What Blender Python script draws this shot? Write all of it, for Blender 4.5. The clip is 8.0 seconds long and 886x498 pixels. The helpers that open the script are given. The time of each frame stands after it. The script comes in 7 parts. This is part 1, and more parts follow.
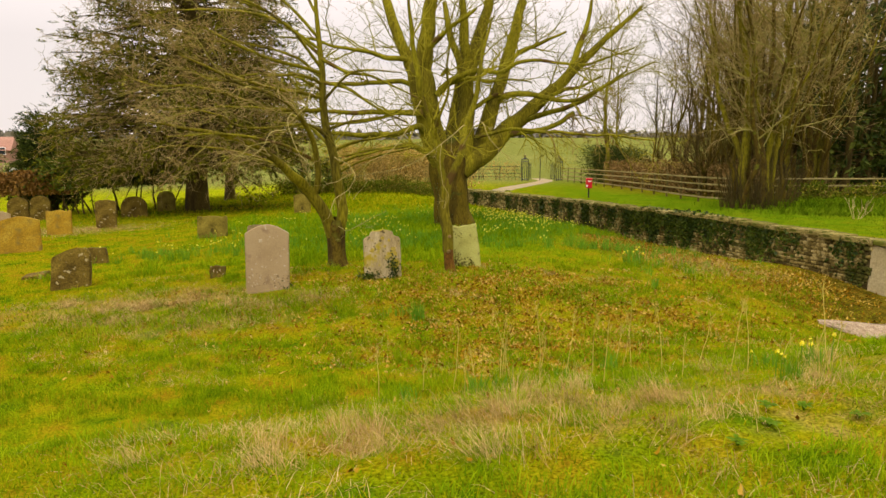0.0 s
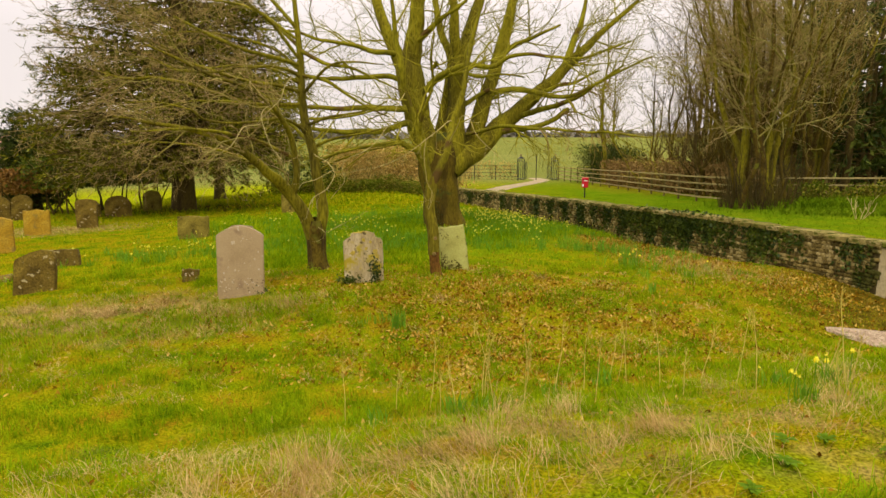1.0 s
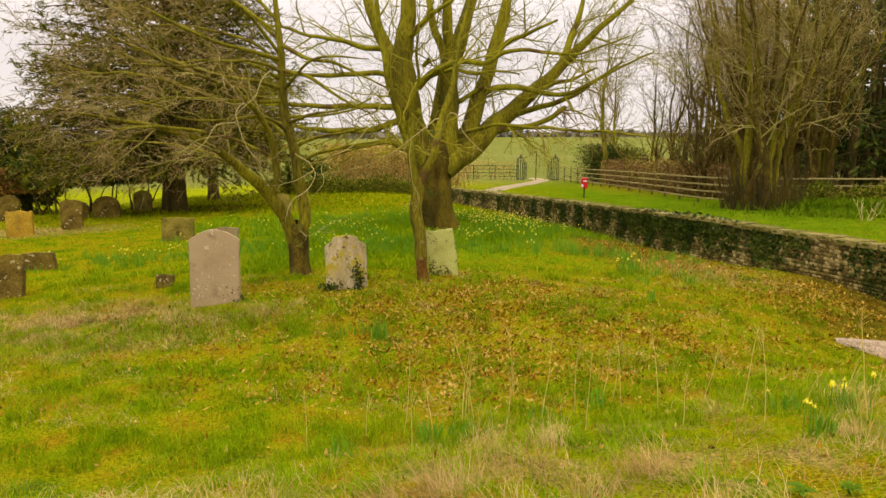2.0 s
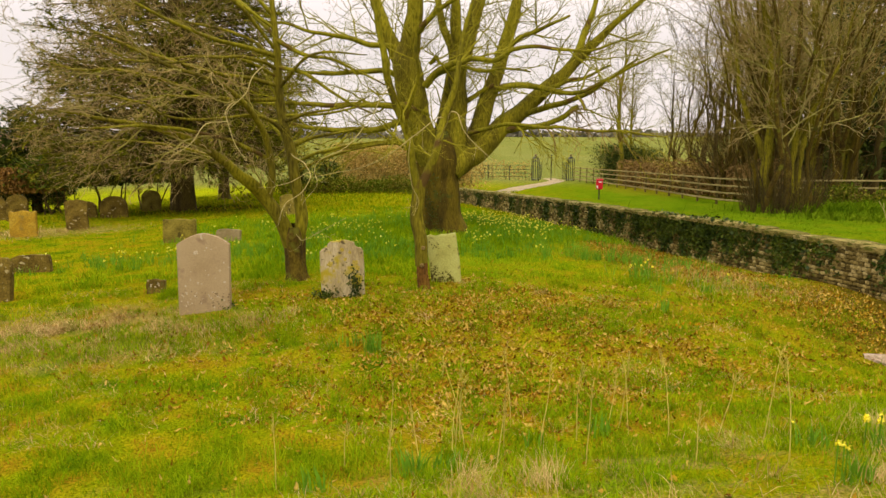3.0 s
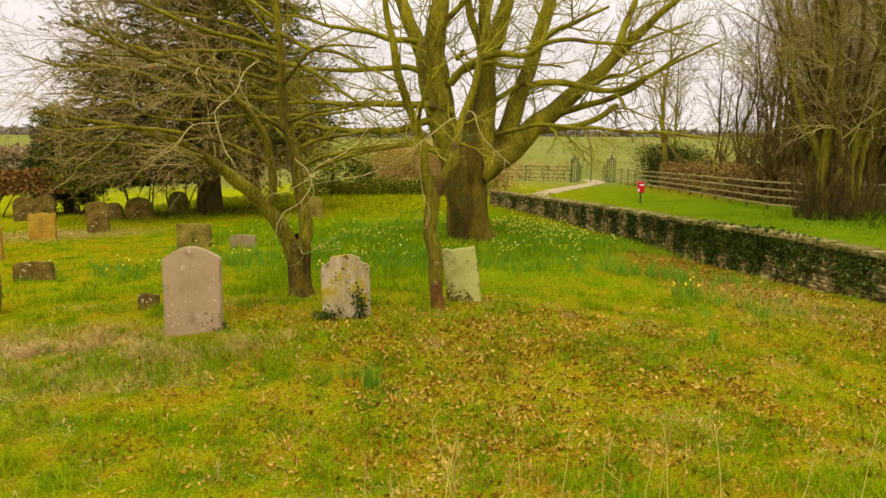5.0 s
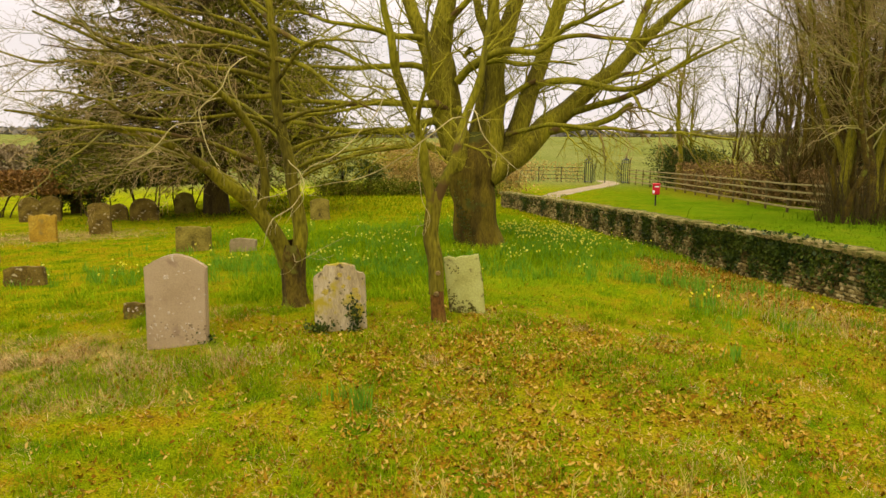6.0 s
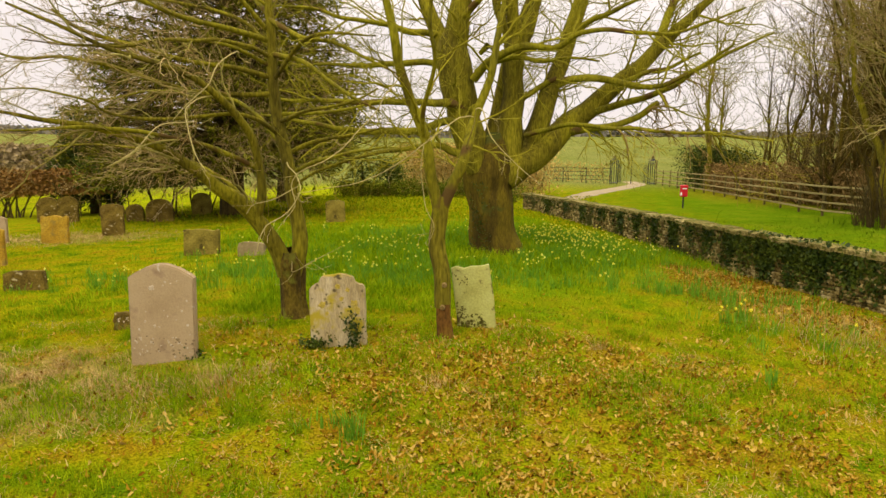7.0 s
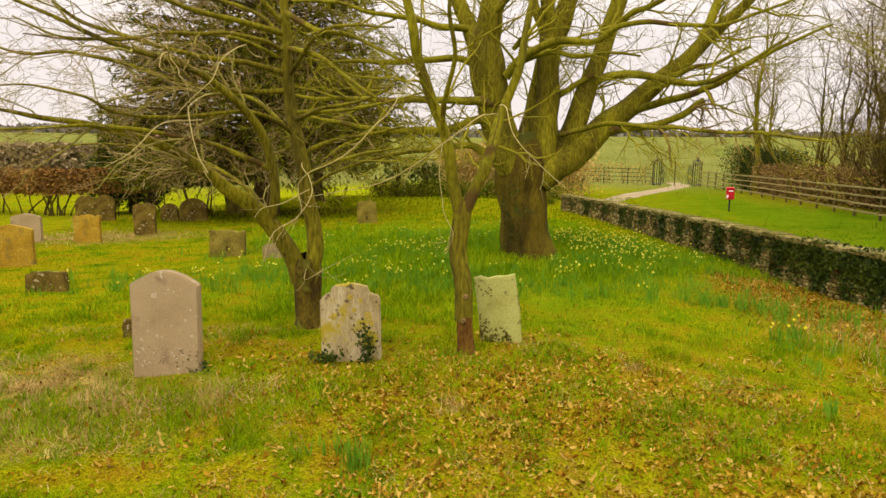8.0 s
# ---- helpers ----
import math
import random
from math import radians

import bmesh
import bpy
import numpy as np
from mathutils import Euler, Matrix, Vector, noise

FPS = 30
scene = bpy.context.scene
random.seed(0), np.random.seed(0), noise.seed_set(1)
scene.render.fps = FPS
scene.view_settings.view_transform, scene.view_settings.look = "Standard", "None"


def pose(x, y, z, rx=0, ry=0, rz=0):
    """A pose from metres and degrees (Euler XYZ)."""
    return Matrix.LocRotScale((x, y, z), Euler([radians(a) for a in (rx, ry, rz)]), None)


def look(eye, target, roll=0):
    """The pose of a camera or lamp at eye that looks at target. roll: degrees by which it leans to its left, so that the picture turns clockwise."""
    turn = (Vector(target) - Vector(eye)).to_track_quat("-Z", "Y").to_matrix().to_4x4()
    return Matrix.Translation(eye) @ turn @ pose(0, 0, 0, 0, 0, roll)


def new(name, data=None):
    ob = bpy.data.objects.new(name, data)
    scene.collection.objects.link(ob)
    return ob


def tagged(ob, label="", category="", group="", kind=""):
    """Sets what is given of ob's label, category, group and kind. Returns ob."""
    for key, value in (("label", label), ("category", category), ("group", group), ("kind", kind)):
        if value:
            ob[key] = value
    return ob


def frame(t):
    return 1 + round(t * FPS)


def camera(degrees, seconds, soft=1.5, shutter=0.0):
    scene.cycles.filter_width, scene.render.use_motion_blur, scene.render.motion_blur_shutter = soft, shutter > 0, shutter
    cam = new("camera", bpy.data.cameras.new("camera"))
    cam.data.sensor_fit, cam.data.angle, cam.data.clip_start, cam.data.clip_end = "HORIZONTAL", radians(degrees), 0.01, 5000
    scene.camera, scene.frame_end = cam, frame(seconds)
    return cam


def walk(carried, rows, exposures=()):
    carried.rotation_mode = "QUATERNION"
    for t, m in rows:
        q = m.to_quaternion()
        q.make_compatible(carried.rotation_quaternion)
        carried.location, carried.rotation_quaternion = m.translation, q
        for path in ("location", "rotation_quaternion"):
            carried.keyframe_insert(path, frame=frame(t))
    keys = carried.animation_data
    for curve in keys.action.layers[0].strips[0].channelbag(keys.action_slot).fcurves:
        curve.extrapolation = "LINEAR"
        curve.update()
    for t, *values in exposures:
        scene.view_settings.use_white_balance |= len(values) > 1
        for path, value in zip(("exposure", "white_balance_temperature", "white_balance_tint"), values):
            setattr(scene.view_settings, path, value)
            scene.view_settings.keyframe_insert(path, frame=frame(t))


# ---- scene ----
cam = camera(65.9, 8.0, soft=1.5)
METRES, EYE, TILT, LEAN, TURN = 5.0, 2.7, -9.5, 0.0, 0.0
ROWS = [
    (0.0, 0.0, 0.0, 0.0, -0.0, 0.0, 0.0),
    (0.5, 0.0225, 0.0706, 0.0044, -0.13, -0.02, -0.01),
    (1.0, 0.0399, 0.1313, 0.0092, -0.22, -0.03, -0.03),
    (1.5, 0.061, 0.193, 0.016, -0.31, -0.04, -0.04),
    (3.0, 0.1265, 0.3554, 0.0437, 1.24, -0.08, -0.4),
    (3.5, 0.1462, 0.4121, 0.057, 2.19, -0.1, -0.58),
    (4.0, 0.1617, 0.4652, 0.0674, 2.97, -0.11, -0.73),
    (4.5, 0.1724, 0.5232, 0.0788, 3.8, -0.15, -0.88),
    (6.0, 0.2019, 0.6972, 0.109, 5.65, -0.17, -1.21),
    (6.5, 0.2165, 0.7653, 0.1215, 6.32, -0.2, -1.35),
    (7.0, 0.2295, 0.8291, 0.1332, 7.72, -0.24, -1.57),
    (7.5, 0.2424, 0.894, 0.1448, 9.55, -0.3, -1.9),
    (8.0, 0.2507, 0.9514, 0.1526, 11.03, -0.37, -2.17),
]
walk(cam, [(t, pose(0, 0, EYE, TILT, LEAN, TURN) @ pose(METRES * x, METRES * y, METRES * z, 90 + pitch, roll, yaw)) for t, x, y, z, yaw, pitch, roll in ROWS], exposures=[(0.0, -0.03), (3.5, 0.0), (8.0, 0.04)])

# ---- sky and light ----
world = bpy.data.worlds.new("overcast_sky")
scene.world = world
world.use_nodes = True
wn, wl = world.node_tree.nodes, world.node_tree.links
wn.clear()
sky = wn.new("ShaderNodeTexSky")
sky.sky_type, sky.sun_disc = "NISHITA", False
sky.sun_elevation, sky.sun_rotation = radians(42), radians(200)
sky_bg = wn.new("ShaderNodeBackground")
sky_bg.inputs["Strength"].default_value = 0.005
wl.new(sky.outputs["Color"], sky_bg.inputs["Color"])
# even cloud cover: three times as bright overhead as at the horizon
coord = wn.new("ShaderNodeTexCoord")
split = wn.new("ShaderNodeSeparateXYZ")
wl.new(coord.outputs["Generated"], split.inputs[0])
ramp = wn.new("ShaderNodeMapRange")
ramp.inputs["From Min"].default_value, ramp.inputs["From Max"].default_value = 0.12, 1.0
ramp.inputs["To Min"].default_value, ramp.inputs["To Max"].default_value = 0.92, 3.08
wl.new(split.outputs["Z"], ramp.inputs["Value"])
cloud_noise = wn.new("ShaderNodeTexNoise")
cloud_noise.inputs["Scale"].default_value, cloud_noise.inputs["Detail"].default_value = 2.2, 4.0
wl.new(coord.outputs["Generated"], cloud_noise.inputs["Vector"])
cloud_span = wn.new("ShaderNodeMapRange")
cloud_span.inputs["To Min"].default_value, cloud_span.inputs["To Max"].default_value = 0.93, 1.07
wl.new(cloud_noise.outputs[0], cloud_span.inputs["Value"])
cloud_mul = wn.new("ShaderNodeMath")
cloud_mul.operation = "MULTIPLY"
wl.new(ramp.outputs[0], cloud_mul.inputs[0])
wl.new(cloud_span.outputs[0], cloud_mul.inputs[1])
cloud_bg = wn.new("ShaderNodeBackground")
cloud_bg.inputs["Color"].default_value = (1.0, 0.893, 0.855, 1)
wl.new(cloud_mul.outputs[0], cloud_bg.inputs["Strength"])
sky_sum = wn.new("ShaderNodeAddShader")
wl.new(sky_bg.outputs[0], sky_sum.inputs[0])
wl.new(cloud_bg.outputs[0], sky_sum.inputs[1])
wout = wn.new("ShaderNodeOutputWorld")
wl.new(sky_sum.outputs[0], wout.inputs["Surface"])

sun = new("sun", bpy.data.lights.new("sun", "SUN"))
sun.data.energy, sun.data.angle, sun.data.color = 1.2, radians(25), (1.0, 0.94, 0.84)
sun.matrix_world = look((0, 0, 0), (0.25, 0.62, -0.75))


# ---- materials ----
def rgb(c):
    return (c[0], c[1], c[2], 1.0)


def material(name, cols, scale=3.0, fine=40.0, rough=0.85, bump=0.3, grain=0.35, island=0.0, rand=0.0, spots=None, stretch=(1, 1, 1), detail=6.0, trans=0.0, spec=0.1):
    """Blend of the colours in cols by a broad noise, broken by a fine one. spots: (colour, scale, threshold)."""
    m = bpy.data.materials.new(name)
    m.use_nodes = True
    n, l = m.node_tree.nodes, m.node_tree.links
    bsdf = n["Principled BSDF"]
    bsdf.inputs["Roughness"].default_value = rough
    bsdf.inputs["Specular IOR Level"].default_value = spec
    tc = n.new("ShaderNodeTexCoord")
    mp = n.new("ShaderNodeMapping")
    mp.inputs["Scale"].default_value = stretch
    l.new(tc.outputs["Object"], mp.inputs["Vector"])
    big = n.new("ShaderNodeTexNoise")
    big.inputs["Scale"].default_value, big.inputs["Detail"].default_value = scale, detail
    l.new(mp.outputs[0], big.inputs["Vector"])
    factor = big.outputs[0]
    for kind, amount in (("island", island), ("rand", rand)):
        if amount:
            if kind == "island":
                src = n.new("ShaderNodeNewGeometry").outputs["Random Per Island"]
            else:
                src = n.new("ShaderNodeObjectInfo").outputs["Random"]
            ma = n.new("ShaderNodeMath")
            ma.operation = "MULTIPLY_ADD"
            ma.inputs[1].default_value, ma.inputs[2].default_value = amount, -amount / 2
            l.new(src, ma.inputs[0])
            ad = n.new("ShaderNodeMath")
            ad.operation = "ADD"
            l.new(factor, ad.inputs[0])
            l.new(ma.outputs[0], ad.inputs[1])
            factor = ad.outputs[0]
    cr = n.new("ShaderNodeValToRGB")
    el = cr.color_ramp.elements
    lo, hi = 0.28, 0.72
    if island or rand:
        lo, hi = 0.15, 0.85
    el[0].position, el[0].color = lo, rgb(cols[0])
    el[1].position, el[1].color = hi, rgb(cols[-1])
    for i, c in enumerate(cols[1:-1]):
        el.new(lo + (hi - lo) * (i + 1) / (len(cols) - 1)).color = rgb(c)
    l.new(factor, cr.inputs["Fac"])
    fn = n.new("ShaderNodeTexNoise")
    fn.inputs["Scale"].default_value, fn.inputs["Detail"].default_value = fine, 5.0
    l.new(mp.outputs[0], fn.inputs["Vector"])
    mr = n.new("ShaderNodeMapRange")
    mr.inputs["From Min"].default_value, mr.inputs["From Max"].default_value = 0.3, 0.7
    mr.inputs["To Min"].default_value, mr.inputs["To Max"].default_value = 1 - grain, 1 + grain
    l.new(fn.outputs[0], mr.inputs["Value"])
    mx = n.new("ShaderNodeMix")
    mx.data_type, mx.blend_type = "RGBA", "MULTIPLY"
    mx.inputs[0].default_value = 1.0
    l.new(cr.outputs[0], mx.inputs[6])
    l.new(mr.outputs[0], mx.inputs[7])
    col = mx.outputs[2]
    for spot in spots or ():
        sc, s_scale, thr = spot[:3]
        sn = n.new("ShaderNodeTexNoise")
        sn.inputs["Scale"].default_value, sn.inputs["Detail"].default_value = s_scale, 4.0
        so = n.new("ShaderNodeVectorMath")
        so.inputs[1].default_value = (s_scale * 3.1, 7.3, 1.7)
        l.new(tc.outputs["Object"], so.inputs[0])
        l.new(so.outputs[0], sn.inputs["Vector"])
        sr = n.new("ShaderNodeMapRange")
        sr.inputs["From Min"].default_value, sr.inputs["From Max"].default_value = thr, thr + (spot[3] if len(spot) > 3 else 0.06)
        l.new(sn.outputs[0], sr.inputs["Value"])
        sm = n.new("ShaderNodeMix")
        sm.data_type = "RGBA"
        l.new(sr.outputs[0], sm.inputs[0])
        l.new(col, sm.inputs[6])
        sm.inputs[7].default_value = rgb(sc)
        col = sm.outputs[2]
    l.new(col, bsdf.inputs["Base Color"])
    if bump:
        bp = n.new("ShaderNodeBump")
        bp.inputs["Strength"].default_value, bp.inputs["Distance"].default_value = bump, 0.02
        l.new(fn.outputs[0], bp.inputs["Height"])
        l.new(bp.outputs[0], bsdf.inputs["Normal"])
    if trans:
        tr = n.new("ShaderNodeBsdfTranslucent")
        l.new(col, tr.inputs["Color"])
        ms = n.new("ShaderNodeMixShader")
        ms.inputs[0].default_value = trans
        l.new(bsdf.outputs[0], ms.inputs[1])
        l.new(tr.outputs[0], ms.inputs[2])
        l.new(ms.outputs[0], n["Material Output"].inputs["Surface"])
    return m


MAT = {
    "bark_moss": material("mossy_bark", [(0.080, 0.070, 0.0060), (0.160, 0.143, 0.0060), (0.235, 0.215, 0.0100)], 2.5, 30, 0.9, 0.6, 0.4, stretch=(1, 1, 0.3), spots=[((0.090, 0.055, 0.0125), 1.6, 0.58)]),
    "bark_dark": material("dark_bark", [(0.035, 0.026, 0.0080), (0.070, 0.050, 0.0125), (0.100, 0.075, 0.0100)], 2.5, 30, 0.95, 0.7, 0.4, stretch=(1, 1, 0.3)),
    "bark_knot": material("pale_pruned_knot", [(0.12, 0.08, 0.02), (0.21, 0.145, 0.045)], 8, 60, 0.9, 0.4, 0.3),
    "bark_limb": material("old_limb_bark", [(0.050, 0.039, 0.006), (0.135, 0.114, 0.007), (0.225, 0.200, 0.008)], 1.6, 22, 0.95, 0.9, 0.5, stretch=(1.5, 1.5, 0.3)),
    "bark_trunk": material("old_trunk_bark", [(0.026, 0.018, 0.003), (0.074, 0.051, 0.005), (0.140, 0.106, 0.006)], 2.2, 26, 0.95, 0.9, 0.4, stretch=(1.6, 1.6, 0.35), spots=[((0.06, 0.062, 0.008), 1.3, 0.60)]),
    "bark_base": material("trunk_base_bark", [(0.034, 0.022, 0.004), (0.070, 0.046, 0.006), (0.125, 0.092, 0.008)], 5, 34, 0.92, 0.9, 0.45, stretch=(1, 1, 0.6), spots=[((0.12, 0.125, 0.012), 4.5, 0.56, 0.12)]),
    "bark_foot": material("reddish_trunk_foot", [(0.06, 0.027, 0.006), (0.115, 0.054, 0.008), (0.15, 0.085, 0.010)], 6, 34, 0.92, 0.8, 0.4, stretch=(1, 1, 0.6)),
    "twig_moss": material("mossy_twigs", [(0.11, 0.095, 0.010), (0.22, 0.195, 0.013), (0.32, 0.295, 0.03)], 1.5, 20, 0.9, 0, 0.2, island=0.5, spec=0.0),
    "twig_brown": material("brown_twigs", [(0.11, 0.07, 0.016), (0.19, 0.13, 0.030), (0.28, 0.205, 0.06)], 1.0, 20, 0.9, 0, 0.2, island=0.6),
    "twig_dark": material("dark_twigs", [(0.05, 0.034, 0.009), (0.10, 0.07, 0.018), (0.16, 0.115, 0.035)], 1.0, 20, 0.9, 0, 0.2, island=0.6, spec=0.0),
    "twig_pale": material("dead_pale_twigs", [(0.26, 0.21, 0.06), (0.44, 0.37, 0.14)], 2, 30, 0.9, 0, 0.2, island=0.4),
    "twig_mauve": material("mauve_brown_twigs", [(0.19, 0.13, 0.036), (0.31, 0.225, 0.075), (0.43, 0.335, 0.14)], 1.2, 20, 0.9, 0, 0.2, island=0.6, spec=0.0),
    "twig_tan": material("tan_twigs", [(0.12, 0.10, 0.020), (0.22, 0.19, 0.038), (0.34, 0.305, 0.09)], 1.2, 20, 0.9, 0, 0.2, island=0.6, spec=0.0),
    "bush": material("dark_bush_leaves", [(0.016, 0.028, 0.004), (0.040, 0.058, 0.006), (0.085, 0.10, 0.012)], 0.8, 8, 0.7, 0, 0.3, island=0.5, spec=0.05),
    "yew": material("yew_needles", [(0.042, 0.048, 0.004), (0.112, 0.116, 0.007), (0.22, 0.20, 0.016)], 0.8, 8, 0.8, 0, 0.3, island=0.6, spec=0.0),
    "holly": material("dark_evergreen_leaves", [(0.025, 0.042, 0.004), (0.065, 0.092, 0.006), (0.13, 0.15, 0.012)], 0.8, 8, 0.7, 0, 0.3, island=0.5, spec=0.05),
    "beech": material("dry_beech_leaves", [(0.090, 0.045, 0.0090), (0.200, 0.100, 0.0175), (0.260, 0.150, 0.0250)], 0.7, 8, 0.8, 0, 0.3, island=0.5),
    "scrub": material("brown_scrub", [(0.29, 0.185, 0.04), (0.44, 0.285, 0.07), (0.52, 0.365, 0.11)], 0.5, 8, 0.9, 0, 0.3, island=0.5, spec=0.0),
    "bramble": material("bramble_leaves", [(0.045, 0.075, 0.005), (0.10, 0.13, 0.008), (0.20, 0.16, 0.02)], 0.9, 8, 0.8, 0, 0.3, island=0.6, spec=0.0),
    "hedge_brown": material("brown_hedge_twigs", [(0.12, 0.07, 0.022), (0.20, 0.125, 0.036), (0.27, 0.185, 0.06)], 0.6, 8, 0.9, 0, 0.3, island=0.6, spec=0.0),
    "hedge_grey": material("greyish_hedge_twigs", [(0.17, 0.125, 0.06), (0.24, 0.18, 0.09), (0.30, 0.235, 0.12)], 0.5, 8, 0.9, 0, 0.3, island=0.5, spec=0.0),
    "blade": material("grass_blades", [(0.068, 0.13, 0.001), (0.15, 0.22, 0.001), (0.245, 0.25, 0.002), (0.37, 0.28, 0.006)], 1.5, 6, 0.7, 0, 0.2, island=0.55, spec=0.0, trans=0.25),
    "lush": material("lush_grass_blades", [(0.088, 0.17, 0.002), (0.172, 0.27, 0.003), (0.29, 0.35, 0.006)], 0.9, 6, 0.6, 0, 0.2, island=0.55, spec=0.0, trans=0.3),
    "tuft": material("soft_green_tufts", [(0.075, 0.145, 0.001), (0.155, 0.235, 0.002), (0.28, 0.335, 0.005)], 1.5, 6, 0.6, 0, 0.2, island=0.5, spec=0.0, trans=0.3),
    "straw": material("dry_grass", [(0.23, 0.145, 0.04), (0.38, 0.26, 0.085), (0.53, 0.40, 0.16)], 1.2, 8, 0.8, 0, 0.2, island=0.6, spec=0.0, trans=0.2),
    "stalk": material("dry_stalks", [(0.42, 0.33, 0.05), (0.60, 0.50, 0.12)], 3, 20, 0.8, 0, 0.2, island=0.4, spec=0.0, trans=0.2),
    "weed": material("weed_leaves", [(0.06, 0.125, 0.004), (0.12, 0.20, 0.006)], 4, 30, 0.6, 0, 0.25, island=0.6, spec=0.03, trans=0.3),
    "litter": material("fallen_leaves", [(0.12, 0.056, 0.004), (0.22, 0.115, 0.006), (0.31, 0.185, 0.015), (0.41, 0.28, 0.055)], 1.0, 20, 0.75, 0, 0.25, island=0.9, spec=0.0, trans=0.1),
    "verge": material("mown_verge_grass", [(0.06, 0.12, 0.003), (0.105, 0.17, 0.004), (0.15, 0.20, 0.008)], 0.9, 6, 0.6, 0, 0.2, island=0.4, spec=0.0, trans=0.25),
    "daff_leaf": material("daffodil_leaves", [(0.085, 0.21, 0.010), (0.17, 0.32, 0.014)], 1.5, 10, 0.5, 0, 0.2, island=0.5, spec=0.05, trans=0.3),
    "daff_petal": material("daffodil_petals", [(0.74, 0.58, 0.010), (0.80, 0.68, 0.02), (0.83, 0.75, 0.08)], 1.5, 10, 0.6, 0, 0.1, island=0.8, spec=0.0, trans=0.3),
    "daff_pale": material("pale_daffodil_petals", [(0.58, 0.52, 0.02), (0.68, 0.63, 0.05), (0.77, 0.74, 0.14)], 1.5, 10, 0.6, 0, 0.1, island=0.8, spec=0.0, trans=0.3),
    "ivy": material("ivy_leaves", [(0.015, 0.028, 0.0030), (0.035, 0.055, 0.0050), (0.080, 0.100, 0.0075)], 1.5, 8, 0.45, 0, 0.3, island=0.6),
    "wall_core": material("wall_mortar", [(0.05, 0.038, 0.012), (0.10, 0.075, 0.024)], 3, 40, 0.95, 0.6, 0.4),
    "wall_stone": material("rubble_stone", [(0.06, 0.043, 0.010), (0.135, 0.098, 0.024), (0.22, 0.165, 0.048), (0.36, 0.285, 0.11)], 1.2, 40, 0.9, 0.6, 0.35, rand=0.75, spots=[((0.050, 0.050, 0.0078), 1.1, 0.58)]),
    "wall_stone_far": material("rubble_stone_joined", [(0.06, 0.043, 0.010), (0.135, 0.098, 0.024), (0.22, 0.165, 0.048), (0.36, 0.285, 0.11)], 1.2, 40, 0.9, 0.6, 0.35, island=0.75, spots=[((0.050, 0.050, 0.0078), 1.1, 0.56)]),
    "coping": material("coping_stone", [(0.12, 0.105, 0.016), (0.23, 0.185, 0.05), (0.34, 0.28, 0.11)], 2.5, 25, 0.95, 0.9, 0.45, rand=0.5, spots=[((0.09, 0.095, 0.010), 2.4, 0.51), ((0.04, 0.045, 0.010), 6, 0.62)]),
    "render_wall": material("pale_rendered_pier", [(0.300, 0.240, 0.1120), (0.440, 0.370, 0.2000)], 2, 30, 0.9, 0.4, 0.2),
    "lichen_pale": material("pale_lichen", [(0.38, 0.30, 0.18), (0.47, 0.39, 0.26)], 30, 90, 0.95, 0.3, 0.2),
    "lichen_black": material("dark_lichen", [(0.16, 0.11, 0.05), (0.25, 0.18, 0.09)], 20, 90, 0.95, 0.3, 0.3),
    "lichen_yellow": material("ochre_lichen", [(0.26, 0.19, 0.025), (0.36, 0.275, 0.04), (0.33, 0.26, 0.08)], 16, 90, 0.95, 0.4, 0.35),
    "moss_dark": material("dark_moss", [(0.05, 0.044, 0.008), (0.10, 0.088, 0.014), (0.16, 0.145, 0.03)], 20, 90, 0.95, 0.5, 0.4),
    "stone_tan": material("tan_sandstone", [(0.275, 0.195, 0.095), (0.335, 0.245, 0.125), (0.38, 0.285, 0.150)], 2.2, 60, 0.9, 0.2, 0.08, spots=[((0.23, 0.155, 0.085), 5, 0.60, 0.14), ((0.46, 0.39, 0.27), 13, 0.655, 0.06)]),
    "stone_lichen": material("lichened_limestone", [(0.24, 0.18, 0.075), (0.36, 0.285, 0.14), (0.46, 0.38, 0.22)], 4, 40, 0.9, 0.5, 0.25, stretch=(2.4, 1, 0.5), spots=[((0.33, 0.26, 0.02), 4.6, 0.52, 0.10), ((0.10, 0.075, 0.03), 10, 0.625)]),
    "stone_green": material("pale_green_stone", [(0.27, 0.265, 0.06), (0.37, 0.365, 0.095), (0.43, 0.425, 0.135)], 3, 40, 0.9, 0.4, 0.15, spots=[((0.16, 0.14, 0.04), 8, 0.61, 0.06), ((0.08, 0.06, 0.018), 3.4, 0.635, 0.04)]),
    "stone_orange": material("orange_lichen_stone", [(0.22, 0.125, 0.013), (0.335, 0.205, 0.016), (0.40, 0.28, 0.036)], 3, 40, 0.9, 0.5, 0.3, spots=[((0.20, 0.14, 0.03), 4, 0.56, 0.15)]),
    "stone_dark": material("weathered_dark_stone", [(0.055, 0.037, 0.007), (0.115, 0.077, 0.012), (0.205, 0.148, 0.022)], 3.5, 40, 0.9, 0.6, 0.4, spots=[((0.34, 0.28, 0.13), 11, 0.625)]),
    "stone_olive": material("olive_mossy_stone", [(0.10, 0.08, 0.012), (0.19, 0.148, 0.022), (0.27, 0.215, 0.036)], 4, 40, 0.9, 0.5, 0.35, spots=[((0.075, 0.058, 0.012), 5, 0.62)]),
    "stone_white": material("pale_low_stone", [(0.20, 0.145, 0.06), (0.30, 0.23, 0.115)], 4, 40, 0.9, 0.4, 0.25, spots=[((0.14, 0.12, 0.03), 6, 0.56, 0.12)]),
    "gravel": material("pale_gravel", [(0.21, 0.150, 0.088), (0.31, 0.232, 0.145), (0.37, 0.295, 0.19)], 9, 60, 0.95, 0.8, 0.4),
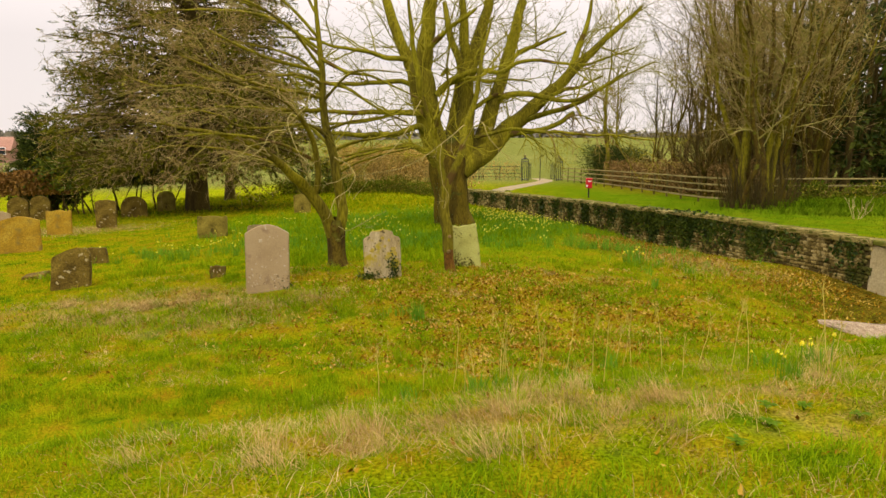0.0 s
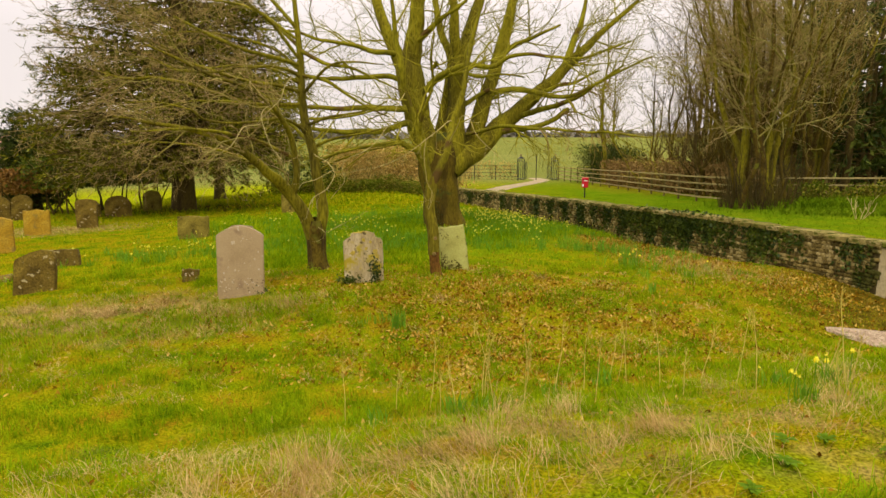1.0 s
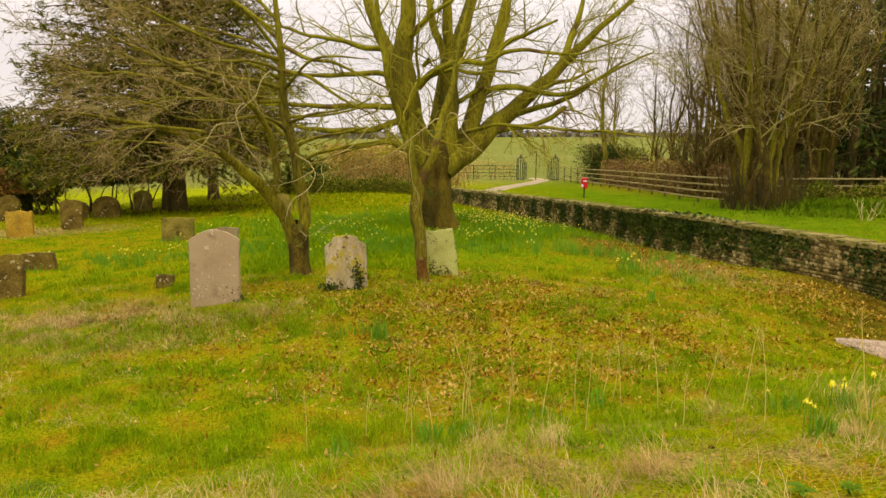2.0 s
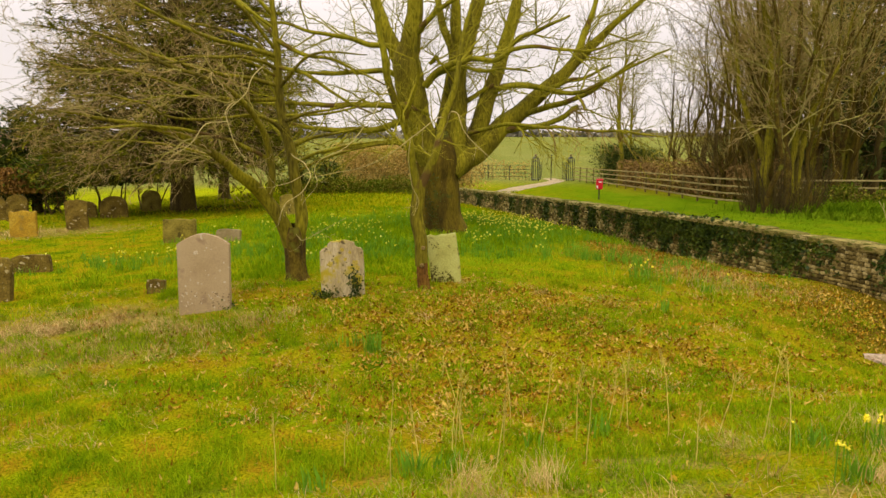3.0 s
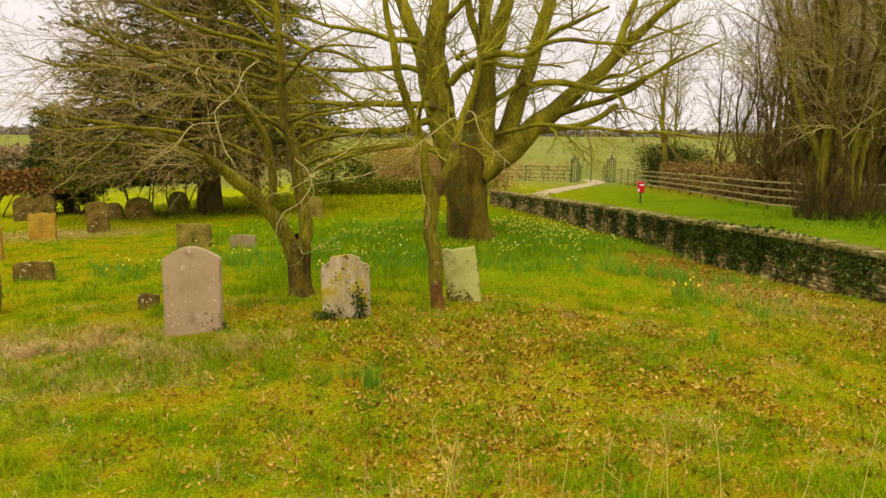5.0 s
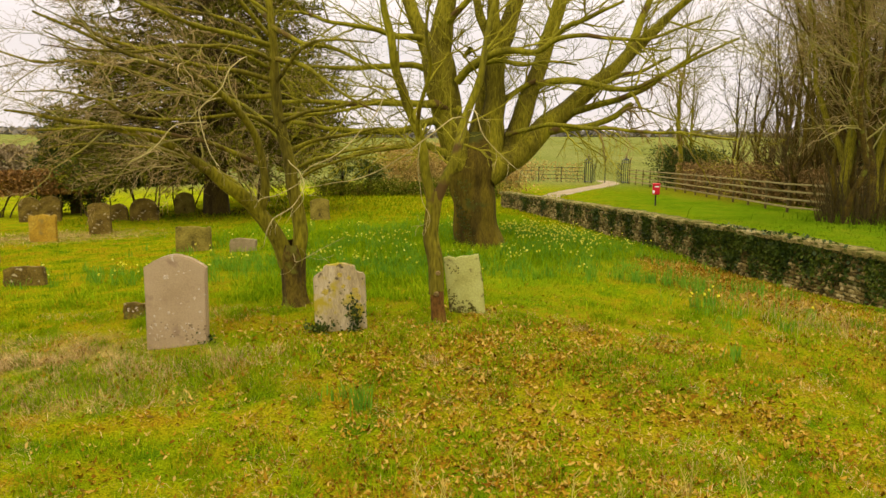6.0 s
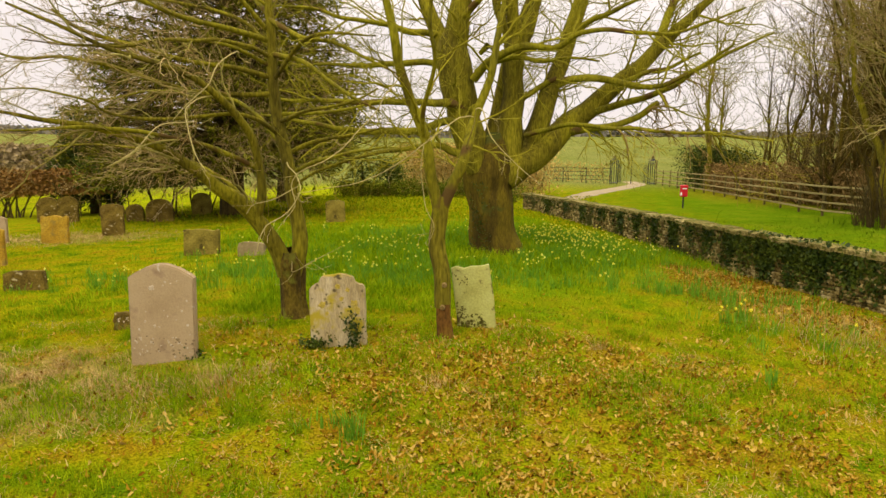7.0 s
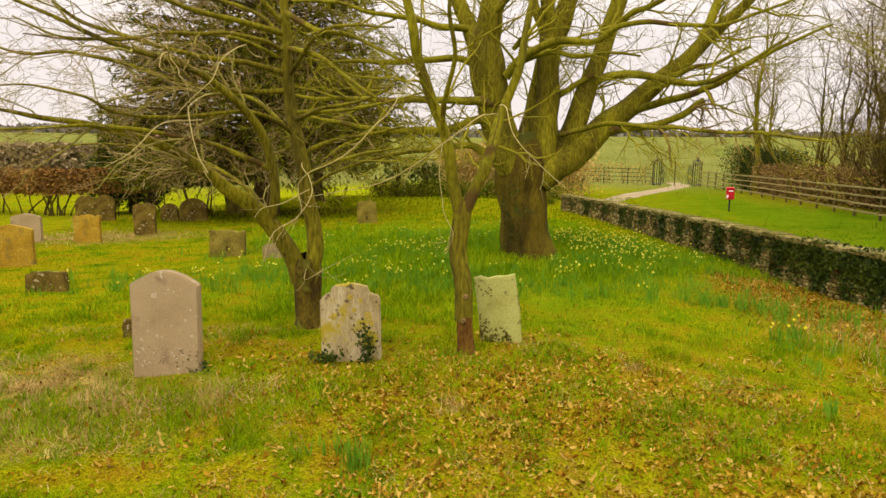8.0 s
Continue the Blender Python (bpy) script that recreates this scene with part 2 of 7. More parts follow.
    "lane": material("pale_lane_surface", [(0.24, 0.185, 0.095), (0.33, 0.265, 0.145)], 1.0, 20, 0.95, 0.3, 0.2),
    "fence": material("dark_fence_posts", [(0.07, 0.055, 0.016), (0.13, 0.10, 0.03), (0.19, 0.15, 0.05)], 3, 30, 0.9, 0.4, 0.3, rand=0.3),
    "fence_rail": material("weathered_fence_rails", [(0.16, 0.13, 0.04), (0.245, 0.20, 0.07), (0.33, 0.275, 0.11)], 2, 25, 0.9, 0.4, 0.25, rand=0.3),
    "crocus": material("orange_crocus_petals", [(0.50, 0.22, 0.008), (0.60, 0.32, 0.014)], 3, 20, 0.6, 0, 0.1, island=0.5, spec=0.0, trans=0.3),
    "iron": material("black_painted_iron", [(0.015, 0.016, 0.014), (0.04, 0.04, 0.03)], 5, 40, 0.5, 0.1, 0.2),
    "red": material("red_plastic", [(0.42, 0.012, 0.018), (0.52, 0.02, 0.028)], 3, 30, 0.4, 0.0, 0.1),
    "label_white": material("white_label", [(0.70, 0.66, 0.60), (0.78, 0.74, 0.68)], 5, 40, 0.6, 0, 0.05),
    "brick": material("red_brick_wall", [(0.24, 0.13, 0.085), (0.31, 0.18, 0.12)], 0.8, 8, 0.9, 0.2, 0.25),
    "roof_tile": material("red_clay_tiles", [(0.27, 0.14, 0.095), (0.35, 0.20, 0.14)], 0.6, 6, 0.9, 0.3, 0.25),
    "white_paint": material("white_paint", [(0.72, 0.70, 0.68), (0.80, 0.78, 0.76)], 1, 10, 0.6, 0, 0.05),
    "glass": material("dark_window_glass", [(0.03, 0.035, 0.04), (0.05, 0.055, 0.06)], 1, 10, 0.1, 0, 0.05),
    # aerial haze painted into the colour: paler and greyer than near trees
    "far_wood": material("hazed_distant_woodland", [(0.13, 0.12, 0.09), (0.20, 0.18, 0.13)], 0.05, 0.6, 0.95, 0, 0.2, island=0.3),
}


# ---- mesh helpers ----
def mesh_np(name, V, faces):
    """A mesh from a vertex array and a list of face arrays, each of one corner count."""
    me = bpy.data.meshes.new(name)
    V = np.asarray(V, dtype=np.float32).reshape(-1, 3)
    me.vertices.add(len(V))
    me.vertices.foreach_set("co", V.ravel())
    faces = [np.asarray(f, dtype=np.int32) for f in faces if len(f)]
    total = sum(f.size for f in faces)
    count = sum(len(f) for f in faces)
    me.loops.add(total)
    me.loops.foreach_set("vertex_index", np.concatenate([f.ravel() for f in faces]))
    me.polygons.add(count)
    sizes = np.concatenate([np.full(len(f), f.shape[1], dtype=np.int32) for f in faces])
    starts = np.concatenate([[0], np.cumsum(sizes)[:-1]]).astype(np.int32)
    me.polygons.foreach_set("loop_start", starts)
    me.polygons.foreach_set("loop_total", sizes)
    me.update(calc_edges=True)
    return me


class Soup:
    """Gathers many small pieces into one mesh."""

    def __init__(self):
        self.v, self.f, self.n = [], [], 0

    def add(self, V, F):
        V = np.asarray(V, dtype=np.float64).reshape(-1, 3)
        self.v.append(V)
        self.f.append(np.asarray(F, dtype=np.int64) + self.n)
        self.n += len(V)

    def mesh(self, name, offset=(0, 0, 0)):
        by = {}
        for f in self.f:
            by.setdefault(f.shape[1], []).append(f)
        return mesh_np(name, np.concatenate(self.v) - np.asarray(offset), [np.concatenate(x) for x in by.values()])


def smooth_shade(me):
    me.polygons.foreach_set("use_smooth", np.ones(len(me.polygons), dtype=bool))
    return me


def thing(name, at=(0, 0, 0), rot=0.0, label="", category="", group="", kind=""):
    ob = new(name)
    ob.empty_display_size = 0.2
    ob.matrix_basis = pose(at[0], at[1], at[2], 0, 0, rot)
    return tagged(ob, label, category, group, kind)


def part(name, data, mat, parent, label="", smooth=False):
    """One mesh object under a thing or part; data is a mesh or a bmesh."""
    if isinstance(data, bmesh.types.BMesh):
        me = bpy.data.meshes.new(name)
        data.to_mesh(me)
        data.free()
        data = me
    if smooth:
        smooth_shade(data)
    if not data.materials:
        data.materials.append(mat)
    ob = new(name, data)
    ob.parent = parent
    if label:
        ob["label"] = label
    return ob


def single(name, data, mat, label, category, kind="", group="", at=None, smooth=False):
    """A thing that is one mesh."""
    ob = part(name, data, mat, None, smooth=smooth)
    if at is not None:
        ob.matrix_basis = at
    return tagged(ob, label, category, group, kind)


def box_bm(sx, sy, sz, at=(0, 0, 0), bevel=0.0, bm=None, m=None):
    """A box with its base centre at `at`."""
    bm = bm or bmesh.new()
    made = bmesh.ops.create_cube(bm, size=1.0)["verts"]
    bmesh.ops.scale(bm, vec=(sx, sy, sz), verts=made)
    bmesh.ops.translate(bm, vec=(at[0], at[1], at[2] + sz / 2), verts=made)
    if m is not None:
        bmesh.ops.transform(bm, matrix=m, verts=made)
    if bevel:
        edges = {e for v in made for e in v.link_edges}
        bmesh.ops.bevel(bm, geom=list(edges), offset=bevel, segments=1, affect="EDGES")
    return bm


def unit(v):
    return v / np.maximum(np.linalg.norm(v, axis=-1, keepdims=True), 1e-9)


def tubes(P, r, sides):
    """Tapered tubes along the paths P (n, k, 3) with radii r (n, k)."""
    N, K, _ = P.shape
    T = unit(np.gradient(P, axis=1))
    ref = np.array([0.31, 0.87, 0.38])
    U = unit(np.cross(T, ref))
    W = np.cross(T, U)
    a = np.arange(sides) * 2 * np.pi / sides
    V = P[:, :, None, :] + r[:, :, None, None] * (np.cos(a)[None, None, :, None] * U[:, :, None, :] + np.sin(a)[None, None, :, None] * W[:, :, None, :])
    idx = np.arange(N * K * sides).reshape(N, K, sides)
    A, B = idx[:, :-1], idx[:, 1:]
    F = np.stack([A, np.roll(A, -1, 2), np.roll(B, -1, 2), B], -1).reshape(-1, 4)
    return V.reshape(-1, 3), F


def grow(rng, start, way, length, K, wiggle, lift, crook=0.0):
    """Wandering paths from start along way."""
    d, p = unit(way), start
    out = [p]
    step = (np.asarray(length) / (K - 1))[:, None]
    for _ in range(K - 1):
        d = unit(d + rng.normal(0, wiggle, d.shape) + np.array([0, 0, lift]))
        p = p + d * step
        out.append(p + rng.normal(0, crook, p.shape) * step)
    return np.stack(out, 1)


def spawn(rng, P, R, m, lo, hi, a0, a1, bias=(0, 0, 0)):
    """m starts on each path, with a way out at a0 to a1 degrees from it, and the parent's radius there."""
    N, K, _ = P.shape
    u = rng.uniform(lo, hi, (N, m)) * (K - 1)
    k = np.minimum(u.astype(int), K - 2)
    f = (u - k)[..., None]
    n = np.arange(N)[:, None]
    start = P[n, k] * (1 - f) + P[n, k + 1] * f
    tan = unit(P[n, k + 1] - P[n, k])
    side = rng.normal(size=tan.shape)
    side = unit(side - (side * tan).sum(-1, keepdims=True) * tan)
    a = np.radians(rng.uniform(a0, a1, (N, m)))[..., None]
    way = tan * np.cos(a) + side * np.sin(a) + np.asarray(bias)
    rad = R[n, k] * (1 - f[..., 0]) + R[n, k + 1] * f[..., 0]
    return start.reshape(-1, 3), unit(way.reshape(-1, 3)), rad.ravel()


def spline(pts, steps):
    """Catmull-Rom through rows of x, y, z, radius."""
    p = np.asarray(pts, dtype=float)
    p = np.vstack([2 * p[0] - p[1], p, 2 * p[-1] - p[-2]])
    out = []
    for i in range(1, len(p) - 2):
        t = np.linspace(0, 1, steps, endpoint=False)[:, None]
        a, b, c, d = p[i - 1], p[i], p[i + 1], p[i + 2]
        out.append(0.5 * (2 * b + (c - a) * t + (2 * a - 5 * b + 4 * c - d) * t ** 2 + (3 * b - a - 3 * c + d) * t ** 3))
    out.append(p[-2:-1])
    return np.vstack(out)


def flute(rng, V, s, sides, amount):
    """Lengthwise ridges and slow swellings on a tube's skin."""
    K = len(s)
    ring = V.reshape(K, sides, 3)
    off = ring - s[:, None, :3]
    a = np.arange(sides) * 2 * np.pi / sides
    run = np.concatenate([[0], np.cumsum(np.linalg.norm(np.diff(s[:, :3], axis=0), axis=1))])
    k = np.zeros((K, sides))
    for waves, size in ((2, 0.30), (3, 0.30), (5, 0.25), (8, 0.15)):
        turn = rng.uniform(0, 6.28) + rng.uniform(-0.5, 0.5) * run
        k += size * np.cos(waves * a[None] + turn[:, None])
    k += 0.35 * np.sin(run * 3.1 + rng.uniform(0, 6))[:, None] * 0.5
    return (s[:, None, :3] + off * (1 + amount * k)[..., None]).reshape(-1, 3)


def limb_part(rng, name, pts, mat, parent, base, steps=5, sides=12, knobbly=0.18, label="", crook=1.0, slim=1.0):
    s = spline(pts, steps)
    run = np.concatenate([[0], np.cumsum(np.linalg.norm(np.diff(s[:, :3], axis=0), axis=1))])
    for wave in (2.2, 4.7, 9.0):
        bend = np.sin(run[:, None] * wave + rng.uniform(0, 6.28, 3)) * rng.normal(0, 1, 3)
        s[:, :3] += crook * bend * (0.022 + 0.12 * s[:, 3:4]) * np.clip(run * 2, 0, 1)[:, None] / wave ** 0.5
    s[:, 3] *= slim
    V, F = tubes(s[None, :, :3], s[None, :, 3], sides)
    V = flute(rng, V, s, sides, knobbly)
    me = mesh_np(name, V - np.asarray(base), [F])
    part(name, me, mat, parent, label, smooth=True)
    return s


def leaf_cards(rng, centre, size, up=0.4, aspect=0.6):
    """Small pointed leaves (rhombs) at the given centres."""
    N = len(centre)
    a = unit(rng.normal(size=(N, 3)))
    b = unit(np.cross(a, unit(rng.normal(size=(N, 3)) + np.array([0, 0, up]))))
    s = (np.asarray(size) * np.ones(N))[:, None]
    V = np.stack([centre - a * s, centre + b * s * aspect, centre + a * s, centre - b * s * aspect], 1)
    F = np.arange(N * 4).reshape(N, 4)
    return V.reshape(-1, 3), F


# ---- ground ----
def softplus(v):
    return np.log1p(np.exp(np.clip(v, -30, 30)))


def ground_z(x, y):
    """Height of the land: a bank by the start, a mound under the big tree, a fall to the lane, fields that rise beyond."""
    x, y = np.asarray(x, dtype=float), np.asarray(y, dtype=float)
    xl = np.clip(x, -22, 12)
    bank = 0.92 / (1 + np.exp(np.clip((y - 5.3 - 0.31 * np.clip(x, -9, 7)) / 0.72, -40, 40)))
    mound = 0.30 * np.exp(-((x + 0.33) / 5.4) ** 2 - ((y - 19.0) / 7.8) ** 2)
    past = x - (6.75 - 0.283 * (np.clip(y, 12, 36) - 14.6))
    trough = -0.36 * (1 - np.exp(-np.clip(y - 14.0, 0, 60) / 3.5)) / (1 + np.exp(-(past + 1.8) / 0.6)) * np.clip(1.1 - past / 4.0, 0, 1) / (1 + np.exp(np.clip((y - 42) / 2.0, -40, 40)))
    rise = 0.20 * np.exp(-((x + 1.0) / 4.5) ** 2 - ((y - 11.8) / 1.8) ** 2)
    dip = -0.11 * np.exp(-((x - 0.5) / 5.0) ** 2 - ((y - 8.9) / 1.1) ** 2)
    yc = np.minimum(y, 66.0)
    far = -0.034 * 4 * softplus((yc - 22) / 4)
    left = -0.049 * 3 * softplus((-xl - 5) / 3)
    lumps = bank * (0.05 * np.sin(2.9 * x + 1.7 * np.sin(2.3 * y)) * np.sin(3.7 * y + x) + 0.03 * np.sin(7.1 * x + 2 * y) * np.sin(6.3 * y - 2 * x))
    pit = -0.5 * np.exp(-((x - 6.7) / 1.6) ** 2 - ((y - 9.8) / 1.0) ** 2)
    hollow = -0.15 * np.exp(-((x - 7.8) / 1.0) ** 2 - ((y - 11.6) / 1.0) ** 2)
    field = 0.0135 * np.clip(y - 75, 0, 190) + 0.004 * np.clip(-x - 25, 0, 300) * (y > 0)
    small = 0.012 * np.sin(x * 2.1 + 1.3 * np.sin(y * 1.3)) * np.sin(y * 1.7 + x * 0.6) + 0.008 * np.sin(x * 6.3 + y * 2.2) * np.sin(y * 5.1 - x)
    small = small / (1 + np.exp(np.clip((y - 25.0) / 1.5, -40, 40)))
    return 0.04 + bank + lumps + mound + trough + rise + dip + far + left + pit + hollow + field + small


def ground_material():
    m = bpy.data.materials.new("churchyard_turf")
    m.use_nodes = True
    n, l = m.node_tree.nodes, m.node_tree.links
    b = n["Principled BSDF"]
    b.inputs["Roughness"].default_value = 0.95
    b.inputs["Specular IOR Level"].default_value = 0.0
    tc = n.new("ShaderNodeTexCoord")

    def tex(scale, detail=6.0):
        t = n.new("ShaderNodeTexNoise")
        t.inputs["Scale"].default_value, t.inputs["Detail"].default_value = scale, detail
        l.new(tc.outputs["Object"], t.inputs["Vector"])
        return t.outputs[0]

    def colours(src, stops):
        r = n.new("ShaderNodeValToRGB")
        e = r.color_ramp.elements
        e[0].position, e[0].color = stops[0][0], rgb(stops[0][1])
        e[1].position, e[1].color = stops[-1][0], rgb(stops[-1][1])
        for p, c in stops[1:-1]:
            e.new(p).color = rgb(c)
        l.new(src, r.inputs["Fac"])
        return r.outputs[0]

    def mix(fac, a, c):
        x = n.new("ShaderNodeMix")
        x.data_type = "RGBA"
        l.new(fac, x.inputs[0])
        l.new(a, x.inputs[6])
        l.new(c, x.inputs[7])
        return x.outputs[2]

    def step(src, lo, hi):
        r = n.new("ShaderNodeMapRange")
        r.inputs["From Min"].default_value, r.inputs["From Max"].default_value = lo, hi
        l.new(src, r.inputs["Value"])
        return r.outputs[0]

    def patch(cx, cy, rx, ry):
        """1 at the middle of an oval on the land, falling to 0 at its rim, with a ragged edge."""
        mp = n.new("ShaderNodeMapping")
        mp.inputs["Location"].default_value = (-cx / rx, -cy / ry, 0)
        mp.inputs["Scale"].default_value = (1 / rx, 1 / ry, 0)
        l.new(tc.outputs["Object"], mp.inputs["Vector"])
        ln = n.new("ShaderNodeVectorMath")
        ln.operation = "LENGTH"
        l.new(mp.outputs[0], ln.inputs[0])
        ad = n.new("ShaderNodeMath")
        ad.operation = "ADD"
        l.new(ln.outputs["Value"], ad.inputs[0])
        l.new(tex(1.7), ad.inputs[1])
        r = n.new("ShaderNodeMapRange")
        r.inputs["From Min"].default_value, r.inputs["From Max"].default_value = 1.6, 0.9
        l.new(ad.outputs[0], r.inputs["Value"])
        return r.outputs[0]

    turf = colours(tex(1.9, 10.0), [(0.33, (0.068, 0.118, 0.002)), (0.44, (0.138, 0.168, 0.002)), (0.55, (0.19, 0.176, 0.003)), (0.67, (0.205, 0.138, 0.005))])
    lush = colours(tex(0.9, 9.0), [(0.3, (0.095, 0.170, 0.002)), (0.5, (0.118, 0.195, 0.003)), (0.62, (0.145, 0.21, 0.004)), (0.72, (0.165, 0.20, 0.006))])
    field = colours(tex(0.05), [(0.3, (0.13, 0.15, 0.026)), (0.7, (0.18, 0.185, 0.045))])
    litter = colours(tex(9.0), [(0.3, (0.11, 0.08, 0.005)), (0.5, (0.20, 0.135, 0.008)), (0.7, (0.26, 0.18, 0.014))])
    dry = colours(tex(4.0), [(0.3, (0.14, 0.115, 0.02)), (0.7, (0.31, 0.215, 0.06))])
    col = turf
    col = mix(patch(-0.3, 19.2, 6.3, 7.0), col, lush)
    sep = n.new("ShaderNodeSeparateXYZ")
    l.new(tc.outputs["Object"], sep.inputs[0])
    col = mix(step(sep.outputs["Y"], 44.0, 62.0), col, field)
    meadow = colours(tex(1.1, 9.0), [(0.3, (0.14, 0.19, 0.003)), (0.55, (0.235, 0.26, 0.004)), (0.72, (0.27, 0.245, 0.008))])
    col = mix(patch(-15.0, 46.0, 20.0, 24.0), col, meadow)
    mown = colours(tex(0.7, 9.0), [(0.3, (0.075, 0.135, 0.002)), (0.5, (0.095, 0.158, 0.003)), (0.7, (0.125, 0.165, 0.005))])
    col = mix(patch(11.5, 34.0, 9.0, 26.0), col, mown)
    half = n.new("ShaderNodeMath")
    half.operation = "MULTIPLY"
    l.new(patch(2.2, 11.2, 4.6, 2.6), half.inputs[0])
    l.new(step(tex(6.0), 0.46, 0.68), half.inputs[1])
    col = mix(half.outputs[0], col, litter)
    col = mix(patch(4.7, 16.6, 1.5, 3.2), col, litter)
    col = mix(patch(17.0, 44.0, 8.0, 12.0), col, litter)
    col = mix(patch(6.6, 12.0, 1.5, 2.0), col, litter)
    # brown earth by the wall's end, its colour darkened further for shade
    earth_with_shade = colours(tex(5.0), [(0.3, (0.05, 0.042, 0.004)), (0.5, (0.095, 0.072, 0.006)), (0.7, (0.15, 0.11, 0.010))])
    col = mix(patch(6.9, 11.6, 1.5, 2.2), col, earth_with_shade)
    half2 = n.new("ShaderNodeMath")
    half2.operation = "MULTIPLY"
    l.new(patch(1.8, 5.3, 4.0, 1.5), half2.inputs[0])
    l.new(step(tex(2.5), 0.48, 0.66), half2.inputs[1])
    col = mix(half2.outputs[0], col, dry)
    for cx, cy, rx, ry in ((-12.5, 22.3, 3.4, 1.7), (-4.6, 10.25, 2.6, 1.25)):
        worn = n.new("ShaderNodeMath")
        worn.operation = "MULTIPLY"
        l.new(patch(cx, cy, rx, ry), worn.inputs[0])
        l.new(step(tex(3.0), 0.36, 0.60), worn.inputs[1])
        col = mix(worn.outputs[0], col, dry)
    # shade under the yew put into the ground colour, along with needle litter
    needles_with_shade = colours(tex(3.0), [(0.3, (0.03, 0.022, 0.006)), (0.7, (0.075, 0.05, 0.010))])
    col = mix(patch(-10.9, 30.2, 5.6, 3.0), col, needles_with_shade)
    fine = tex(45.0, 4.0)
    mr = n.new("ShaderNodeMapRange")
    mr.inputs["From Min"].default_value, mr.inputs["From Max"].default_value = 0.3, 0.7
    mr.inputs["To Min"].default_value, mr.inputs["To Max"].default_value = 0.40, 1.50
    l.new(fine, mr.inputs["Value"])
    mu = n.new("ShaderNodeMix")
    mu.data_type, mu.blend_type = "RGBA", "MULTIPLY"
    mu.inputs[0].default_value = 1.0
    l.new(col, mu.inputs[6])
    l.new(mr.outputs[0], mu.inputs[7])
    l.new(mu.outputs[2], b.inputs["Base Color"])
    bp = n.new("ShaderNodeBump")
    bp.inputs["Strength"].default_value, bp.inputs["Distance"].default_value = 0.7, 0.04
    l.new(fine, bp.inputs["Height"])
    l.new(bp.outputs[0], b.inputs["Normal"])
    return m


def build_ground():
    def axis(lo, hi, step, reach_lo, reach_hi):
        mid = np.arange(lo, hi, step)
        out_hi = hi + np.cumsum(step * 1.16 ** np.arange(60))
        out_lo = lo - np.cumsum(step * 1.16 ** np.arange(60))
        return np.concatenate([out_lo[out_lo > -reach_lo][::-1], mid, out_hi[out_hi < reach_hi]])

    xs, ys = axis(-9, 9, 0.15, 1600, 1600), axis(1, 21, 0.15, 900, 2400)
    X, Y = np.meshgrid(xs, ys)
    V = np.stack([X, Y, ground_z(X, Y)], -1).reshape(-1, 3)
    idx = np.arange(len(V)).reshape(len(ys), len(xs))
    F = np.stack([idx[:-1, :-1], idx[:-1, 1:], idx[1:, 1:], idx[1:, :-1]], -1).reshape(-1, 4)
    single("ground", mesh_np("ground", V, [F]), ground_material(), "mossy churchyard turf with leaf litter, rolling out to green fields", "ground", "structure", smooth=True)


build_ground()


def strip_mesh(name, pts, widths, lift=0.02, steps=8, across=6):
    """A ribbon laid on the land along plan points."""
    s = spline([(x, y, 0, w) for (x, y), w in zip(pts, widths)], steps)
    t = unit(np.gradient(s[:, :2], axis=0))
    nrm = np.stack([-t[:, 1], t[:, 0]], 1)
    u = np.linspace(-0.5, 0.5, across)
    XY = s[:, None, :2] + nrm[:, None, :] * u[None, :, None] * s[:, None, 3:4]
    XY += 0.06 * np.sin(XY[..., ::-1] * 3.1 + 1.0)
    Z = ground_z(XY[..., 0], XY[..., 1]) + lift
    Z[:, 0] -= lift * 1.5
    Z[:, -1] -= lift * 1.5
    V = np.concatenate([XY, Z[..., None]], -1).reshape(-1, 3)
    idx = np.arange(len(V)).reshape(len(s), across)
    F = np.stack([idx[:-1, :-1], idx[:-1, 1:], idx[1:, 1:], idx[1:, :-1]], -1).reshape(-1, 4)
    return mesh_np(name, V, [F])


single("lane", strip_mesh("lane", [(9.0, 65), (8.9, 59.5), (7.2, 53.2), (4.8, 46.2), (3.2, 41.5), (2.1, 38.8), (1.0, 36.5)], [1.5, 1.5, 1.5, 1.6, 1.6, 1.5, 1.2], 0.03), MAT["lane"], "pale gravelled lane through green verges to the gate", "lane", "structure")
single("gravel_path", strip_mesh("gravel_path", [(5.82, 10.37), (6.2, 10.31), (6.7, 10.25), (8.0, 10.22), (11.0, 10.3)], [0.08, 0.36, 0.58, 0.8, 0.9], 0.03, 10), MAT["gravel"], "pale pinkish gravel path beside the wall's end", "path", "structure")

